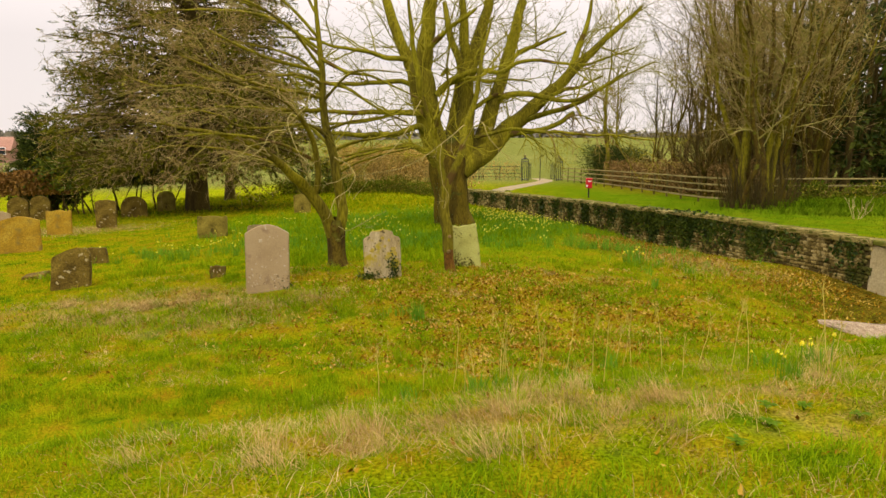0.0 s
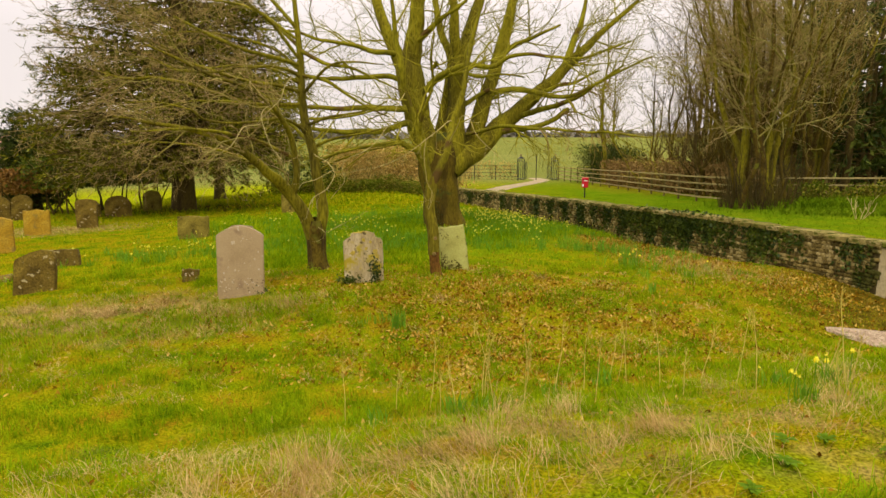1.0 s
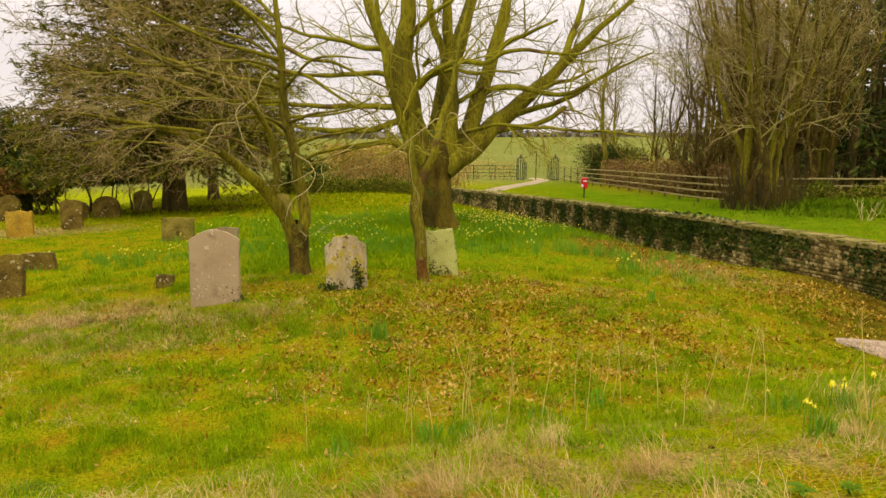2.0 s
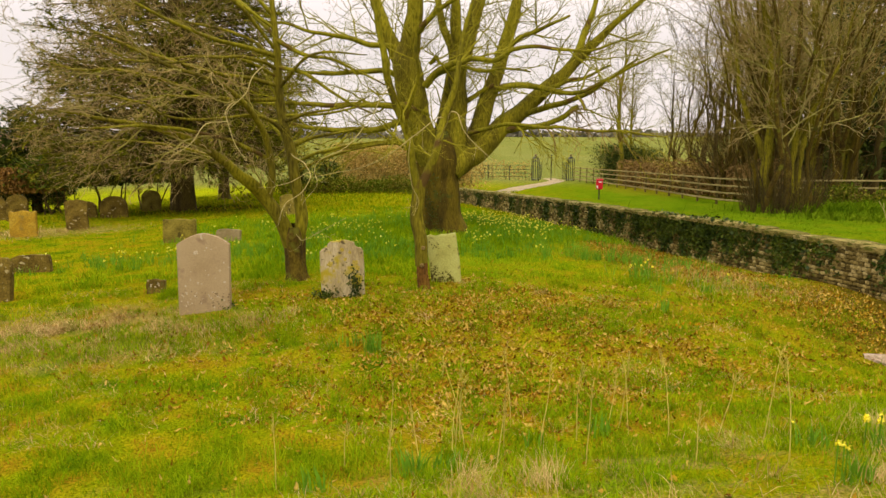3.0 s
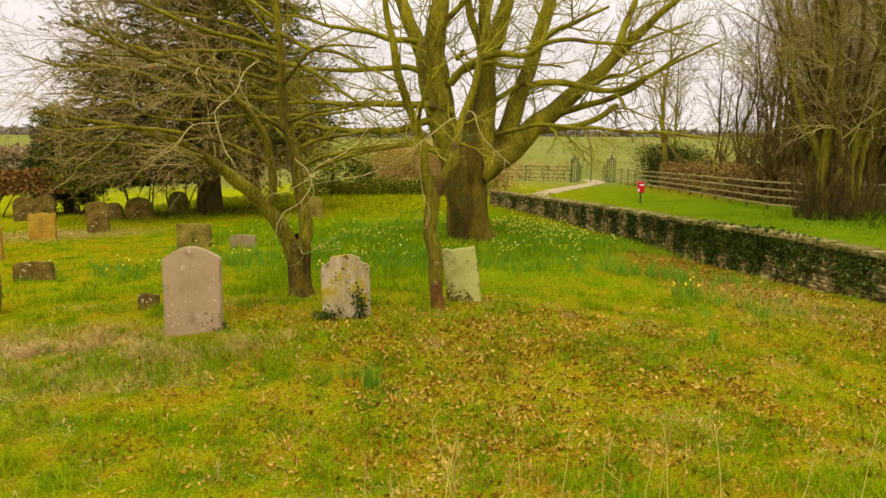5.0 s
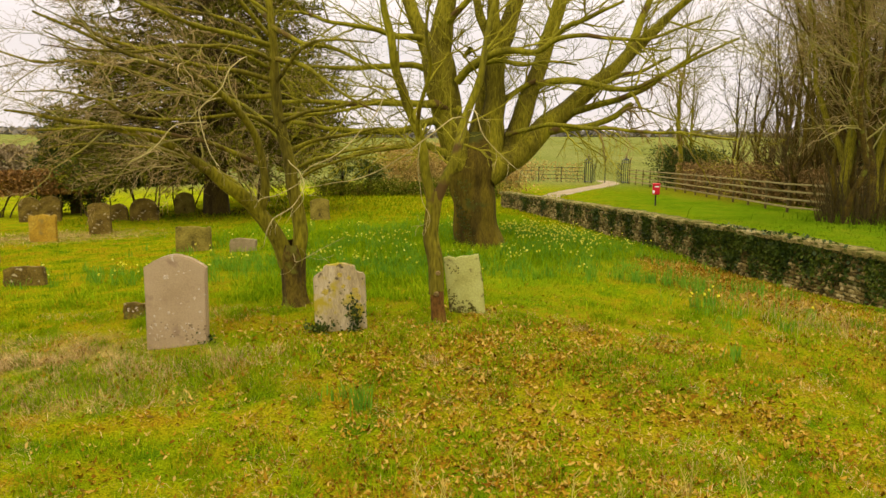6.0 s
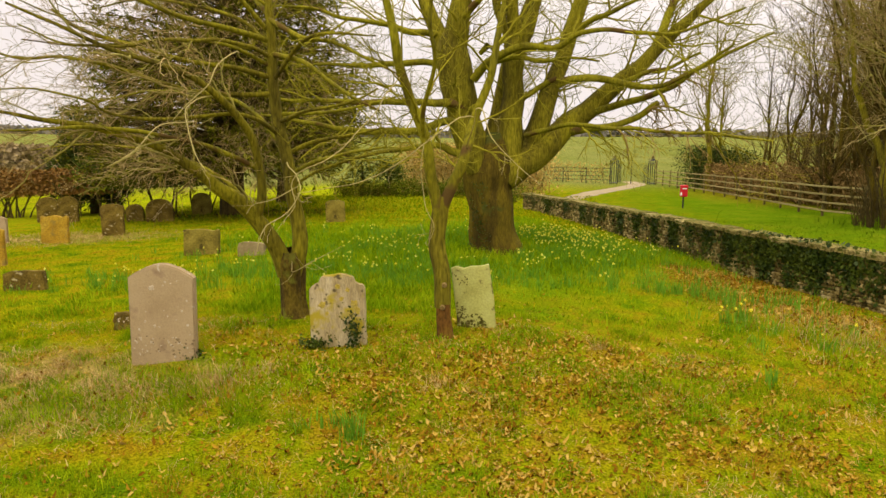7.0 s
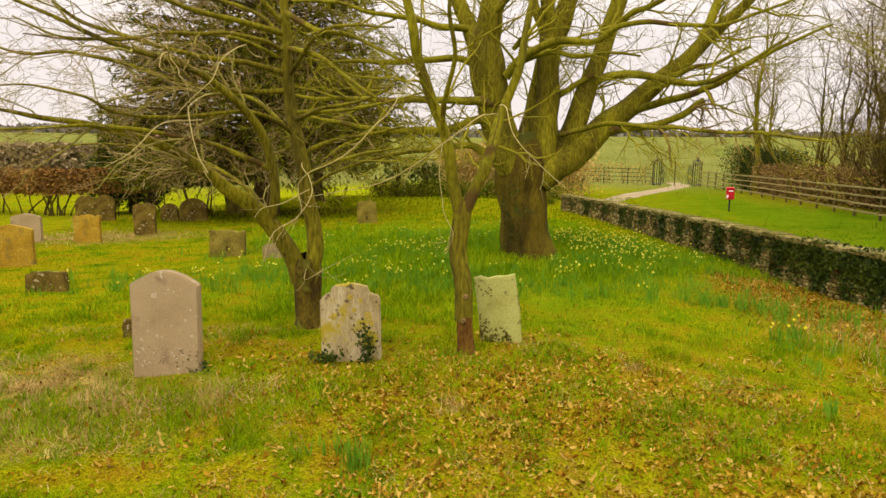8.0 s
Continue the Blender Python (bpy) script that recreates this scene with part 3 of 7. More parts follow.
# ---- headstones ----
def outline(style, w, h):
    """Half-profile of a headstone's face, mirrored, from the foot up."""
    hw = w / 2
    if style == "arch":
        rise = 0.13 * h
        top = [(hw, h - rise * 1.05)] + [(hw * (1 - i / 8) , h - rise * ((1 - i / 8) ** 1.7)) for i in range(9)]
    elif style == "round":
        top = [(hw * math.cos(a), h - hw * 0.8 + hw * 0.8 * math.sin(a)) for a in np.linspace(0, math.pi / 2, 9)]
    elif style == "shoulder":
        top = [(hw, h * 0.80), (hw * 0.93, h * 0.845), (hw * 0.80, h * 0.86), (hw * 0.66, h * 0.885), (hw * 0.60, h * 0.935)]
        top += [(hw * 0.60 * math.cos(a), h * 0.945 + h * 0.055 * math.sin(a)) for a in np.linspace(0.1, math.pi / 2, 6)]
    elif style == "lobed":
        top = [(hw, h * 0.90), (hw * 0.98, h * 0.97), (hw * 0.86, h * 0.99), (hw * 0.74, h * 0.955), (hw * 0.62, h * 0.94), (hw * 0.4, h * 0.975), (0, h)]
    elif style == "slant":
        edge = [(hw, -0.25), (hw, h * 0.5), (hw * 0.97, h * 0.86), (hw * 0.72, h * 0.97), (hw * 0.2, h), (-hw * 0.25, h * 0.93), (-hw * 0.62, h * 0.84), (-hw * 0.9, h * 0.74), (-hw, h * 0.66), (-hw, h * 0.3), (-hw, -0.25)]
        return edge
    elif style == "segment":
        top = [(hw, h * 0.90), (hw * 0.9, h * 0.935), (hw * 0.6, h * 0.975), (hw * 0.3, h * 0.995), (0, h)]
    else:
        top = [(hw, h * 0.985), (hw * 0.7, h), (hw * 0.35, h * 0.985), (0, h * 0.995)]
    right = [(hw, -0.25), (hw, h * 0.25), (hw, h * 0.5)] + top
    left = [(-x, z) for x, z in reversed(right) if x > 1e-6]
    return right + left


def headstone(x, y, w, h, style, mat, label, rot=0.0, lean=0.0, tip=0.0, thick=0.11, seed=0, chip=0.006):
    rng = random.Random(seed)
    bm = bmesh.new()
    front = [bm.verts.new((px + rng.uniform(-chip, chip), -thick / 2, pz + rng.uniform(-chip, chip))) for px, pz in outline(style, w, h)]
    face = bm.faces.new(front)
    made = bmesh.ops.extrude_face_region(bm, geom=[face])
    bmesh.ops.translate(bm, vec=(0, thick, 0), verts=[e for e in made["geom"] if isinstance(e, bmesh.types.BMVert)])
    bmesh.ops.recalc_face_normals(bm, faces=bm.faces)
    rim = [e for e in bm.edges if len(e.link_faces) == 2 and abs(e.link_faces[0].normal.y) + abs(e.link_faces[1].normal.y) > 0.9 and abs(e.link_faces[0].normal.y - e.link_faces[1].normal.y) > 0.5]
    bmesh.ops.bevel(bm, geom=rim, offset=0.014, segments=2, affect="EDGES")
    me = bpy.data.meshes.new("headstone")
    bm.to_mesh(me)
    bm.free()
    z = float(ground_z(x, y)) - 0.02
    return single("headstone", me, MAT[mat], label, "headstone", group="headstones in the churchyard", at=pose(x, y, z, tip, lean, rot))


def lichen(stone, thick, spots, mat, seed, label):
    """Thin crusts of lichen on a stone's face: x, z and radius of each."""
    rng = random.Random(seed)
    for x, z, r in spots:
        bm = bmesh.new()
        n = 11
        rad = [r * rng.uniform(0.6, 1.2) for _ in range(n)]
        rim = [bm.verts.new((x + rad[i] * math.cos(6.283 * i / n), -thick / 2 + 0.002, z + rad[i] * math.sin(6.283 * i / n))) for i in range(n)]
        top = [bm.verts.new((x + (v.co.x - x) * 0.8, -thick / 2 - 0.004, z + (v.co.z - z) * 0.8)) for v in rim]
        bm.faces.new(top)
        for i in range(n):
            bm.faces.new((rim[i], rim[(i + 1) % n], top[(i + 1) % n], top[i]))
        bmesh.ops.recalc_face_normals(bm, faces=bm.faces)
        part("lichen_crust", bm, MAT[mat], stone, label)


def scatter(seed, n, x0, x1, z0, z1, r0, r1):
    rng = random.Random(seed)
    return [(rng.uniform(x0, x1), rng.uniform(z0, z1), rng.uniform(r0, r1)) for _ in range(n)]


tan_stone = headstone(-2.87, 10.95, 0.69, 1.11, "arch", "stone_tan", "tall tan sandstone headstone with a low arched top", 12, 1.2, -1, 0.12, 1, 0.003)
lichen(tan_stone, 0.12, [(-0.10, 0.85, 0.036), (0.02, 0.88, 0.012), (0.10, 0.90, 0.013), (0.17, 0.93, 0.010), (0.21, 0.60, 0.016), (0.06, 0.54, 0.013), (-0.18, 0.48, 0.016), (-0.08, 0.43, 0.018), (-0.03, 0.42, 0.013), (0.14, 0.30, 0.012)], "lichen_pale", 1, "pale round lichen crust")
lichen(tan_stone, 0.12, scatter(2, 16, -0.31, -0.1, 0.08, 0.3, 0.008, 0.016) + scatter(3, 10, 0.05, 0.3, 0.08, 0.3, 0.008, 0.018), "lichen_pale", 4, "pale lichen fleck")
lichen(tan_stone, 0.12, scatter(5, 20, 0.1, 0.33, 0.03, 0.30, 0.008, 0.02) + scatter(6, 14, -0.32, 0.1, 0.1, 0.33, 0.006, 0.012), "lichen_black", 7, "dark lichen fleck")
old_stone = headstone(-1.02, 11.42, 0.62, 0.83, "shoulder", "stone_lichen", "pale headstone with yellow lichen and shouldered top, ivy at foot", 12, -1.5, -2, 0.12, 2)
lichen(old_stone, 0.12, [(-0.17, 0.50, 0.05), (-0.12, 0.40, 0.03), (0.01, 0.70, 0.035), (0.12, 0.66, 0.03), (0.05, 0.56, 0.03), (0.19, 0.50, 0.05), (0.22, 0.42, 0.045), (0.15, 0.40, 0.035), (0.23, 0.33, 0.03)], "lichen_yellow", 8, "ochre yellow lichen crust")
lichen(old_stone, 0.12, scatter(9, 22, 0.07, 0.22, 0.14, 0.38, 0.010, 0.024) + scatter(10, 9, 0.0, 0.06, 0.3, 0.52, 0.007, 0.013) + scatter(11, 16, -0.25, 0.06, 0.05, 0.2, 0.008, 0.018), "moss_dark", 12, "dark moss tuft")
green_slab = headstone(0.46, 12.32, 0.48, 0.78, "flat", "stone_green", "broken slab of pale green lichened stone behind a thin trunk", 6, -6.5, -3, 0.10, 3, 0.016)
lichen(green_slab, 0.10, scatter(13, 60, -0.22, 0.12, 0.0, 0.10, 0.012, 0.026) + scatter(17, 34, -0.2, 0.08, 0.08, 0.19, 0.007, 0.018) + scatter(14, 22, -0.225, -0.12, 0.18, 0.36, 0.006, 0.018) + scatter(15, 12, -0.23, -0.06, 0.56, 0.70, 0.005, 0.014), "moss_dark", 16, "ragged dark moss")
headstone(-6.74, 12.1, 0.66, 0.76, "slant", "stone_dark", "dark leaning headstone spotted with pale lichen", 14, 4, -6, 0.13, 4, 0.012)
headstone(-7.86, 15.0, 0.72, 0.37, "segment", "stone_dark", "low sunken dark headstone in long grass", 10, -3, -4, 0.13, 5, 0.012)
headstone(-10.95, 17.5, 0.95, 0.95, "arch", "stone_orange", "broad orange-lichened headstone with arched top", 25, 0, -2, 0.13, 6)
headstone(-14.1, 21.4, 0.80, 0.85, "arch", "stone_tan", "pale headstone with arched top in grass", 20, 1, -2, 0.12, 7)
headstone(-12.05, 21.3, 0.72, 0.79, "lobed", "stone_orange", "orange-lichened headstone with lobed shoulders", 14, 0, -2, 0.12, 8)
headstone(-11.3, 22.8, 0.64, 0.97, "segment", "stone_dark", "dark brown mossy upright headstone", 16, 0, -2, 0.13, 9, 0.01)
headstone(-6.3, 18.5, 0.78, 0.60, "lobed", "stone_olive", "olive mossy headstone with small corner lobes", 12, 1.0, -2, 0.13, 10)
headstone(-5.2, 25.2, 0.60, 0.72, "segment", "stone_olive", "upright olive headstone beyond the daffodils", 10, -1, 0, 0.12, 11)
headstone(-4.9, 18.0, 0.58, 0.30, "segment", "stone_white", "low white headstone sunk among daffodils", 8, 2, -4, 0.16, 12, 0.012)
headstone(-17.6, 28.2, 0.80, 0.98, "round", "stone_dark", "dark arched headstone before the hedge", 16, 0, -2, 0.13, 13)
headstone(-16.4, 27.7, 0.76, 1.02, "round", "stone_dark", "dark arched headstone before the hedge", 16, 2, -2, 0.13, 14)
headstone(-13.4, 27.3, 0.62, 0.66, "round", "stone_dark", "dark rounded headstone in the yew's shade", 14, -2, -2, 0.13, 15)
headstone(-12.2, 26.9, 0.95, 0.85, "round", "stone_dark", "broad dark headstone in the yew's shade", 14, 0, -2, 0.15, 16)
headstone(-12.1, 29.8, 0.74, 0.90, "round", "stone_olive", "tall round-topped dark green headstone by the yew", 14, 1, -1, 0.13, 17)
footstone = headstone(-4.07, 12.1, 0.27, 0.22, "flat", "stone_dark", "small dark footstone spotted with lichen", 12, 3, -8, 0.16, 18, 0.015)

lichen(footstone, 0.16, scatter(18, 7, -0.11, 0.11, 0.05, 0.19, 0.010, 0.024), "lichen_pale", 19, "pale lichen crust")
lichen(footstone, 0.16, scatter(20, 12, -0.12, 0.12, 0.02, 0.2, 0.010, 0.026), "moss_dark", 21, "dark moss")

ledger = box_bm(0.42, 0.34, 0.13, (0, 0, -0.03), 0.02)
for v in ledger.verts:
    v.co += Vector((0.02 * math.sin(v.co.y * 9), 0.02 * math.sin(v.co.x * 7), 0.012 * math.sin(v.co.x * 11 + v.co.y * 5)))
single("ledger_stone", ledger, MAT["stone_dark"], "small flat dark ledger stone sunk in grass", "gravestone", at=pose(-8.2, 13.5, float(ground_z(-8.2, 13.5)) - 0.01, 3, -4, 18))


# ---- trees ----
def crown(rng, limbs, m1, l1, m2, l2, m3, l3, lift=0.0, bias=(0, 0, 0), wig=0.13, lo=0.22, thin=1.0, crook=0.08):
    """Branches, twigs and fine twigs on the limbs: a list of branch paths and a soup of twigs."""
    branches, twigs = [], Soup()
    for s in limbs:
        P, R = s[None, :, :3], s[None, :, 3]
        L = np.linalg.norm(np.diff(s[:, :3], axis=0), axis=1).sum()
        m = max(2, int(m1 * L))
        st, wy, rd = spawn(rng, P, R, m, lo, 1.0, 25, 75, bias)
        ln = rng.uniform(0.5, 1.0, len(st)) * l1
        P1 = grow(rng, st, wy, ln, 9, wig, lift, crook)
        r0 = np.minimum(rd * 0.6, 0.026 * thin) * rng.uniform(0.45, 1.0, len(st))
        R1 = np.maximum(r0[:, None] * np.linspace(1, 0.25, 9)[None], 0.003 * thin)
        branches.append((P1, R1))
        st, wy, rd = spawn(rng, P1, R1, m2, 0.15, 1.0, 25, 65, bias)
        ln = rng.uniform(0.45, 1.0, len(st)) * l2
        P2 = grow(rng, st, wy, ln, 6, wig * 1.3, lift, crook * 1.3)
        R2 = np.maximum((rd * 0.6)[:, None] * np.linspace(1, 0.35, 6)[None], 0.0025 * thin)
        twigs.add(*tubes(P2, R2, 3 if thin > 1.5 else 4))
        if m3:
            st, wy, rd = spawn(rng, P2, R2, m3, 0.2, 1.0, 25, 60, bias)
            ln = rng.uniform(0.4, 1.0, len(st)) * l3
            P3 = grow(rng, st, wy, ln, 4, wig * 1.5, lift, crook * 1.3)
            R3 = np.maximum((rd * 0.7)[:, None] * np.linspace(1, 0.5, 4)[None], 0.0022 * thin)
            twigs.add(*tubes(P3, R3, 3))
    return branches, twigs


def crown_parts(made, tree, base, mat_b, mat_t, apart=True):
    """Near crowns have each branch as a part; far ones have them joined. Twigs are joined."""
    branches, twigs = made
    joined = Soup()
    for P1, R1 in branches:
        for i in range(len(P1)):
            V, F = tubes(P1[i:i + 1], R1[i:i + 1], 6 if apart else 4)
            if apart:
                part("branch", mesh_np("branch", V - np.asarray(base), [F]), mat_b, tree, smooth=True)
            else:
                joined.add(V, F)
    if not apart:
        tagged(part("branch_mass", joined.mesh("branch_mass", base), mat_b, tree, smooth=True), kind="stuff")
    tagged(part("twig_mass", twigs.mesh("twig_mass", base), mat_t, tree), kind="stuff")


def big_tree():
    rng = np.random.default_rng(11)
    base = (0.36, 18.25, float(ground_z(0.36, 18.25)))
    tree = thing("tree", base, 0, "large old many-limbed bare tree with mossy bark among daffodils", "tree")
    limb_part(rng, "trunk", [(0.36, 18.25, 0.16, 0.613), (0.36, 18.25, 0.3, 0.482), (0.28, 18.25, 0.66, 0.445), (0.23, 18.25, 1.13, 0.432), (0.19, 18.27, 1.59, 0.455), (0.17, 18.3, 1.94, 0.45), (0.16, 18.38, 2.34, 0.36), (0.17, 18.45, 2.62, 0.22)], MAT["bark_trunk"], tree, base, 6, 32, 0.22, "furrowed brown and green trunk with flared foot", crook=0.4)
    rows = [
        [(-0.02, 18.2, 1.94, 0.288), (-0.23, 18.15, 2.51, 0.309), (-0.39, 18.1, 3.07, 0.318), (-0.5, 18.05, 3.62, 0.337), (-0.55, 18.0, 4.16, 0.312), (-0.47, 17.95, 4.68, 0.231), (-0.39, 17.9, 5.2, 0.196), (-0.34, 17.8, 5.79, 0.166), (-0.23, 17.7, 6.56, 0.126), (-0.19, 17.6, 7.41, 0.077)],
        [(-0.57, 18.1, 3.95, 0.18), (-0.79, 18.2, 4.4, 0.169), (-1.0, 18.3, 4.85, 0.147), (-1.2, 18.4, 5.31, 0.136), (-1.41, 18.6, 6.0, 0.115), (-1.69, 18.8, 7.04, 0.069)],
        [(0.47, 18.35, 1.94, 0.267), (0.55, 18.4, 2.51, 0.266), (0.58, 18.45, 3.08, 0.242), (0.6, 18.5, 3.64, 0.218), (0.68, 18.55, 4.2, 0.206), (0.79, 18.6, 4.76, 0.193), (0.98, 18.7, 5.32, 0.159), (1.15, 18.8, 5.98, 0.125), (1.38, 18.9, 6.96, 0.073)],
        [(0.68, 18.5, 4.25, 0.148), (0.61, 18.45, 4.74, 0.135), (0.55, 18.4, 5.27, 0.123), (0.5, 18.3, 5.99, 0.093), (0.54, 18.2, 6.78, 0.054)],
        [(0.15, 18.5, 2.04, 0.2), (0.2, 18.6, 2.62, 0.176), (0.29, 18.75, 3.2, 0.153), (0.41, 18.9, 3.9, 0.13), (0.48, 19.1, 4.61, 0.107), (0.2, 19.3, 5.33, 0.089), (0.03, 19.5, 6.28, 0.06)],
        [(0.72, 18.4, 2.05, 0.255), (1.02, 18.55, 2.51, 0.221), (1.23, 18.7, 3.09, 0.198), (1.4, 18.85, 3.66, 0.175), (1.57, 19.0, 4.13, 0.164), (1.72, 19.1, 4.59, 0.158), (1.85, 19.2, 5.05, 0.146), (1.98, 19.3, 5.52, 0.135), (2.16, 19.5, 6.33, 0.1), (2.4, 19.7, 7.26, 0.059)],
        [(0.48, 18.3, 1.71, 0.267), (0.84, 18.4, 2.01, 0.301), (1.25, 18.6, 2.42, 0.291), (1.68, 18.8, 2.79, 0.246), (2.23, 18.95, 3.19, 0.199), (2.7, 19.0, 3.6, 0.175), (3.13, 19.05, 4.04, 0.151), (3.51, 19.1, 4.44, 0.133), (3.88, 19.1, 4.76, 0.109), (4.27, 19.1, 5.13, 0.085), (4.81, 19.1, 5.58, 0.062), (5.3, 19.1, 6.1, 0.039)],
        [(3.44, 19.1, 4.37, 0.092), (3.59, 19.2, 4.75, 0.087), (3.74, 19.3, 5.17, 0.075), (3.94, 19.4, 5.66, 0.058), (4.08, 19.5, 6.39, 0.035)],
        [(1.34, 18.8, 3.46, 0.093), (1.59, 18.7, 3.7, 0.086), (1.98, 18.6, 3.77, 0.08), (2.44, 18.5, 3.73, 0.073), (2.84, 18.3, 3.62, 0.061), (3.39, 18.1, 3.58, 0.049), (3.86, 17.9, 3.77, 0.042), (4.23, 17.8, 4.01, 0.031), (4.61, 17.6, 4.28, 0.02)],
        [(2.02, 18.9, 3.02, 0.082), (2.38, 18.8, 3.14, 0.075), (2.9, 18.7, 3.27, 0.069), (3.43, 18.6, 3.47, 0.062), (3.83, 18.5, 3.68, 0.056), (4.22, 18.4, 3.96, 0.044), (4.8, 18.3, 4.24, 0.032), (5.46, 18.2, 4.53, 0.021)],
        [(1.51, 18.7, 2.65, 0.093), (2.02, 18.6, 2.76, 0.081), (2.46, 18.5, 2.79, 0.068), (2.79, 18.5, 2.88, 0.062), (3.11, 18.5, 3.03, 0.062), (3.34, 18.5, 3.19, 0.062), (3.54, 18.5, 3.27, 0.067)],
        [(0.88, 18.3, 2.63, 0.051), (1.33, 18.0, 2.75, 0.05), (1.95, 17.6, 2.83, 0.043), (2.73, 17.1, 2.77, 0.036), (3.53, 16.6, 2.69, 0.029), (4.26, 16.2, 2.64, 0.023), (4.88, 15.9, 2.59, 0.014)],
        [(-0.11, 18.0, 3.12, 0.101), (-0.56, 17.8, 3.23, 0.094), (-0.97, 17.6, 3.27, 0.077), (-1.6, 17.4, 3.24, 0.065), (-2.42, 17.1, 3.24, 0.054), (-3.24, 16.9, 3.26, 0.037), (-3.93, 16.7, 3.32, 0.021)],
        [(-0.14, 18.0, 2.53, 0.096), (-0.45, 17.9, 2.78, 0.095), (-0.67, 17.8, 2.91, 0.084), (-1.14, 17.6, 2.71, 0.072), (-1.72, 17.4, 2.69, 0.066), (-2.45, 17.2, 2.74, 0.054), (-3.28, 17.0, 2.86, 0.038), (-4.1, 16.8, 2.98, 0.021)],
        [(-0.23, 18.0, 2.23, 0.085), (-0.56, 17.9, 2.31, 0.079), (-0.83, 17.8, 2.42, 0.067), (-1.25, 17.6, 2.38, 0.056), (-1.83, 17.4, 2.31, 0.039), (-2.46, 17.2, 2.16, 0.022)],
        [(-0.69, 18.1, 3.9, 0.073), (-1.08, 17.9, 4.04, 0.067), (-1.66, 17.7, 4.01, 0.061), (-2.26, 17.4, 3.93, 0.049), (-2.87, 17.2, 3.95, 0.032), (-3.48, 17.0, 3.87, 0.016)],
        [(-0.87, 18.2, 4.6, 0.073), (-1.32, 18.0, 4.64, 0.067), (-1.9, 17.8, 4.74, 0.055), (-2.53, 17.6, 4.85, 0.044), (-3.25, 17.4, 5.0, 0.032), (-4.07, 17.2, 5.06, 0.016)],
        [(-0.15, 17.9, 3.71, 0.089), (0.13, 17.7, 3.99, 0.081), (0.46, 17.5, 4.15, 0.069), (0.86, 17.3, 4.26, 0.062), (1.42, 17.1, 4.2, 0.051), (1.75, 16.9, 4.38, 0.045), (2.17, 16.7, 4.44, 0.039), (2.67, 16.5, 4.36, 0.033), (3.24, 16.3, 4.3, 0.028), (3.76, 16.1, 4.44, 0.023), (4.3, 15.9, 4.62, 0.013)],
        [(-0.11, 17.9, 3.84, 0.061), (0.32, 17.8, 4.03, 0.054), (0.75, 17.7, 4.1, 0.048), (1.18, 17.6, 3.99, 0.037), (1.69, 17.5, 4.06, 0.026), (2.2, 17.4, 3.99, 0.016)],
        [(0.58, 18.5, 3.25, 0.069), (0.86, 18.6, 3.42, 0.064), (1.14, 18.7, 3.6, 0.058), (1.47, 18.6, 3.76, 0.046)],
        [(-0.03, 18.0, 4.21, 0.044), (0.06, 17.9, 4.3, 0.055), (0.11, 17.85, 4.35, 0.065)],
        [(-0.45, 17.9, 4.78, 0.077), (-0.12, 17.6, 5.04, 0.064), (0.31, 17.4, 5.39, 0.047), (0.83, 17.2, 5.72, 0.025)],
        [(1.7, 19.0, 4.52, 0.07), (2.06, 18.8, 4.88, 0.057), (2.58, 18.6, 5.07, 0.045), (3.19, 18.4, 5.32, 0.027)],
        [(2.77, 18.9, 3.68, 0.058), (3.2, 18.7, 3.87, 0.045), (3.71, 18.5, 3.98, 0.033), (4.18, 18.3, 4.23, 0.022)],
    ]
    limbs = [limb_part(rng, "limb", r, MAT["bark_limb"] if r[0][3] > 0.12 else MAT["bark_moss"], tree, base, 5, 14, 0.16, crook=0.7) for r in rows]
    soups = crown(rng, limbs, 2.7, 1.8, 7, 0.8, 3, 0.34, 0.0, (0.04, 0, 0.05), 0.10, thin=1.05)
    crown_parts(soups, tree, base, MAT["twig_moss"], MAT["twig_moss"])
    soups = crown(rng, limbs[9:12], 2.2, 0.8, 4, 0.42, 2, 0.2, -0.10, (0.1, 0, -0.35), 0.12, 0.4, 1.5)
    crown_parts(soups, tree, base, MAT["twig_brown"], MAT["twig_brown"])


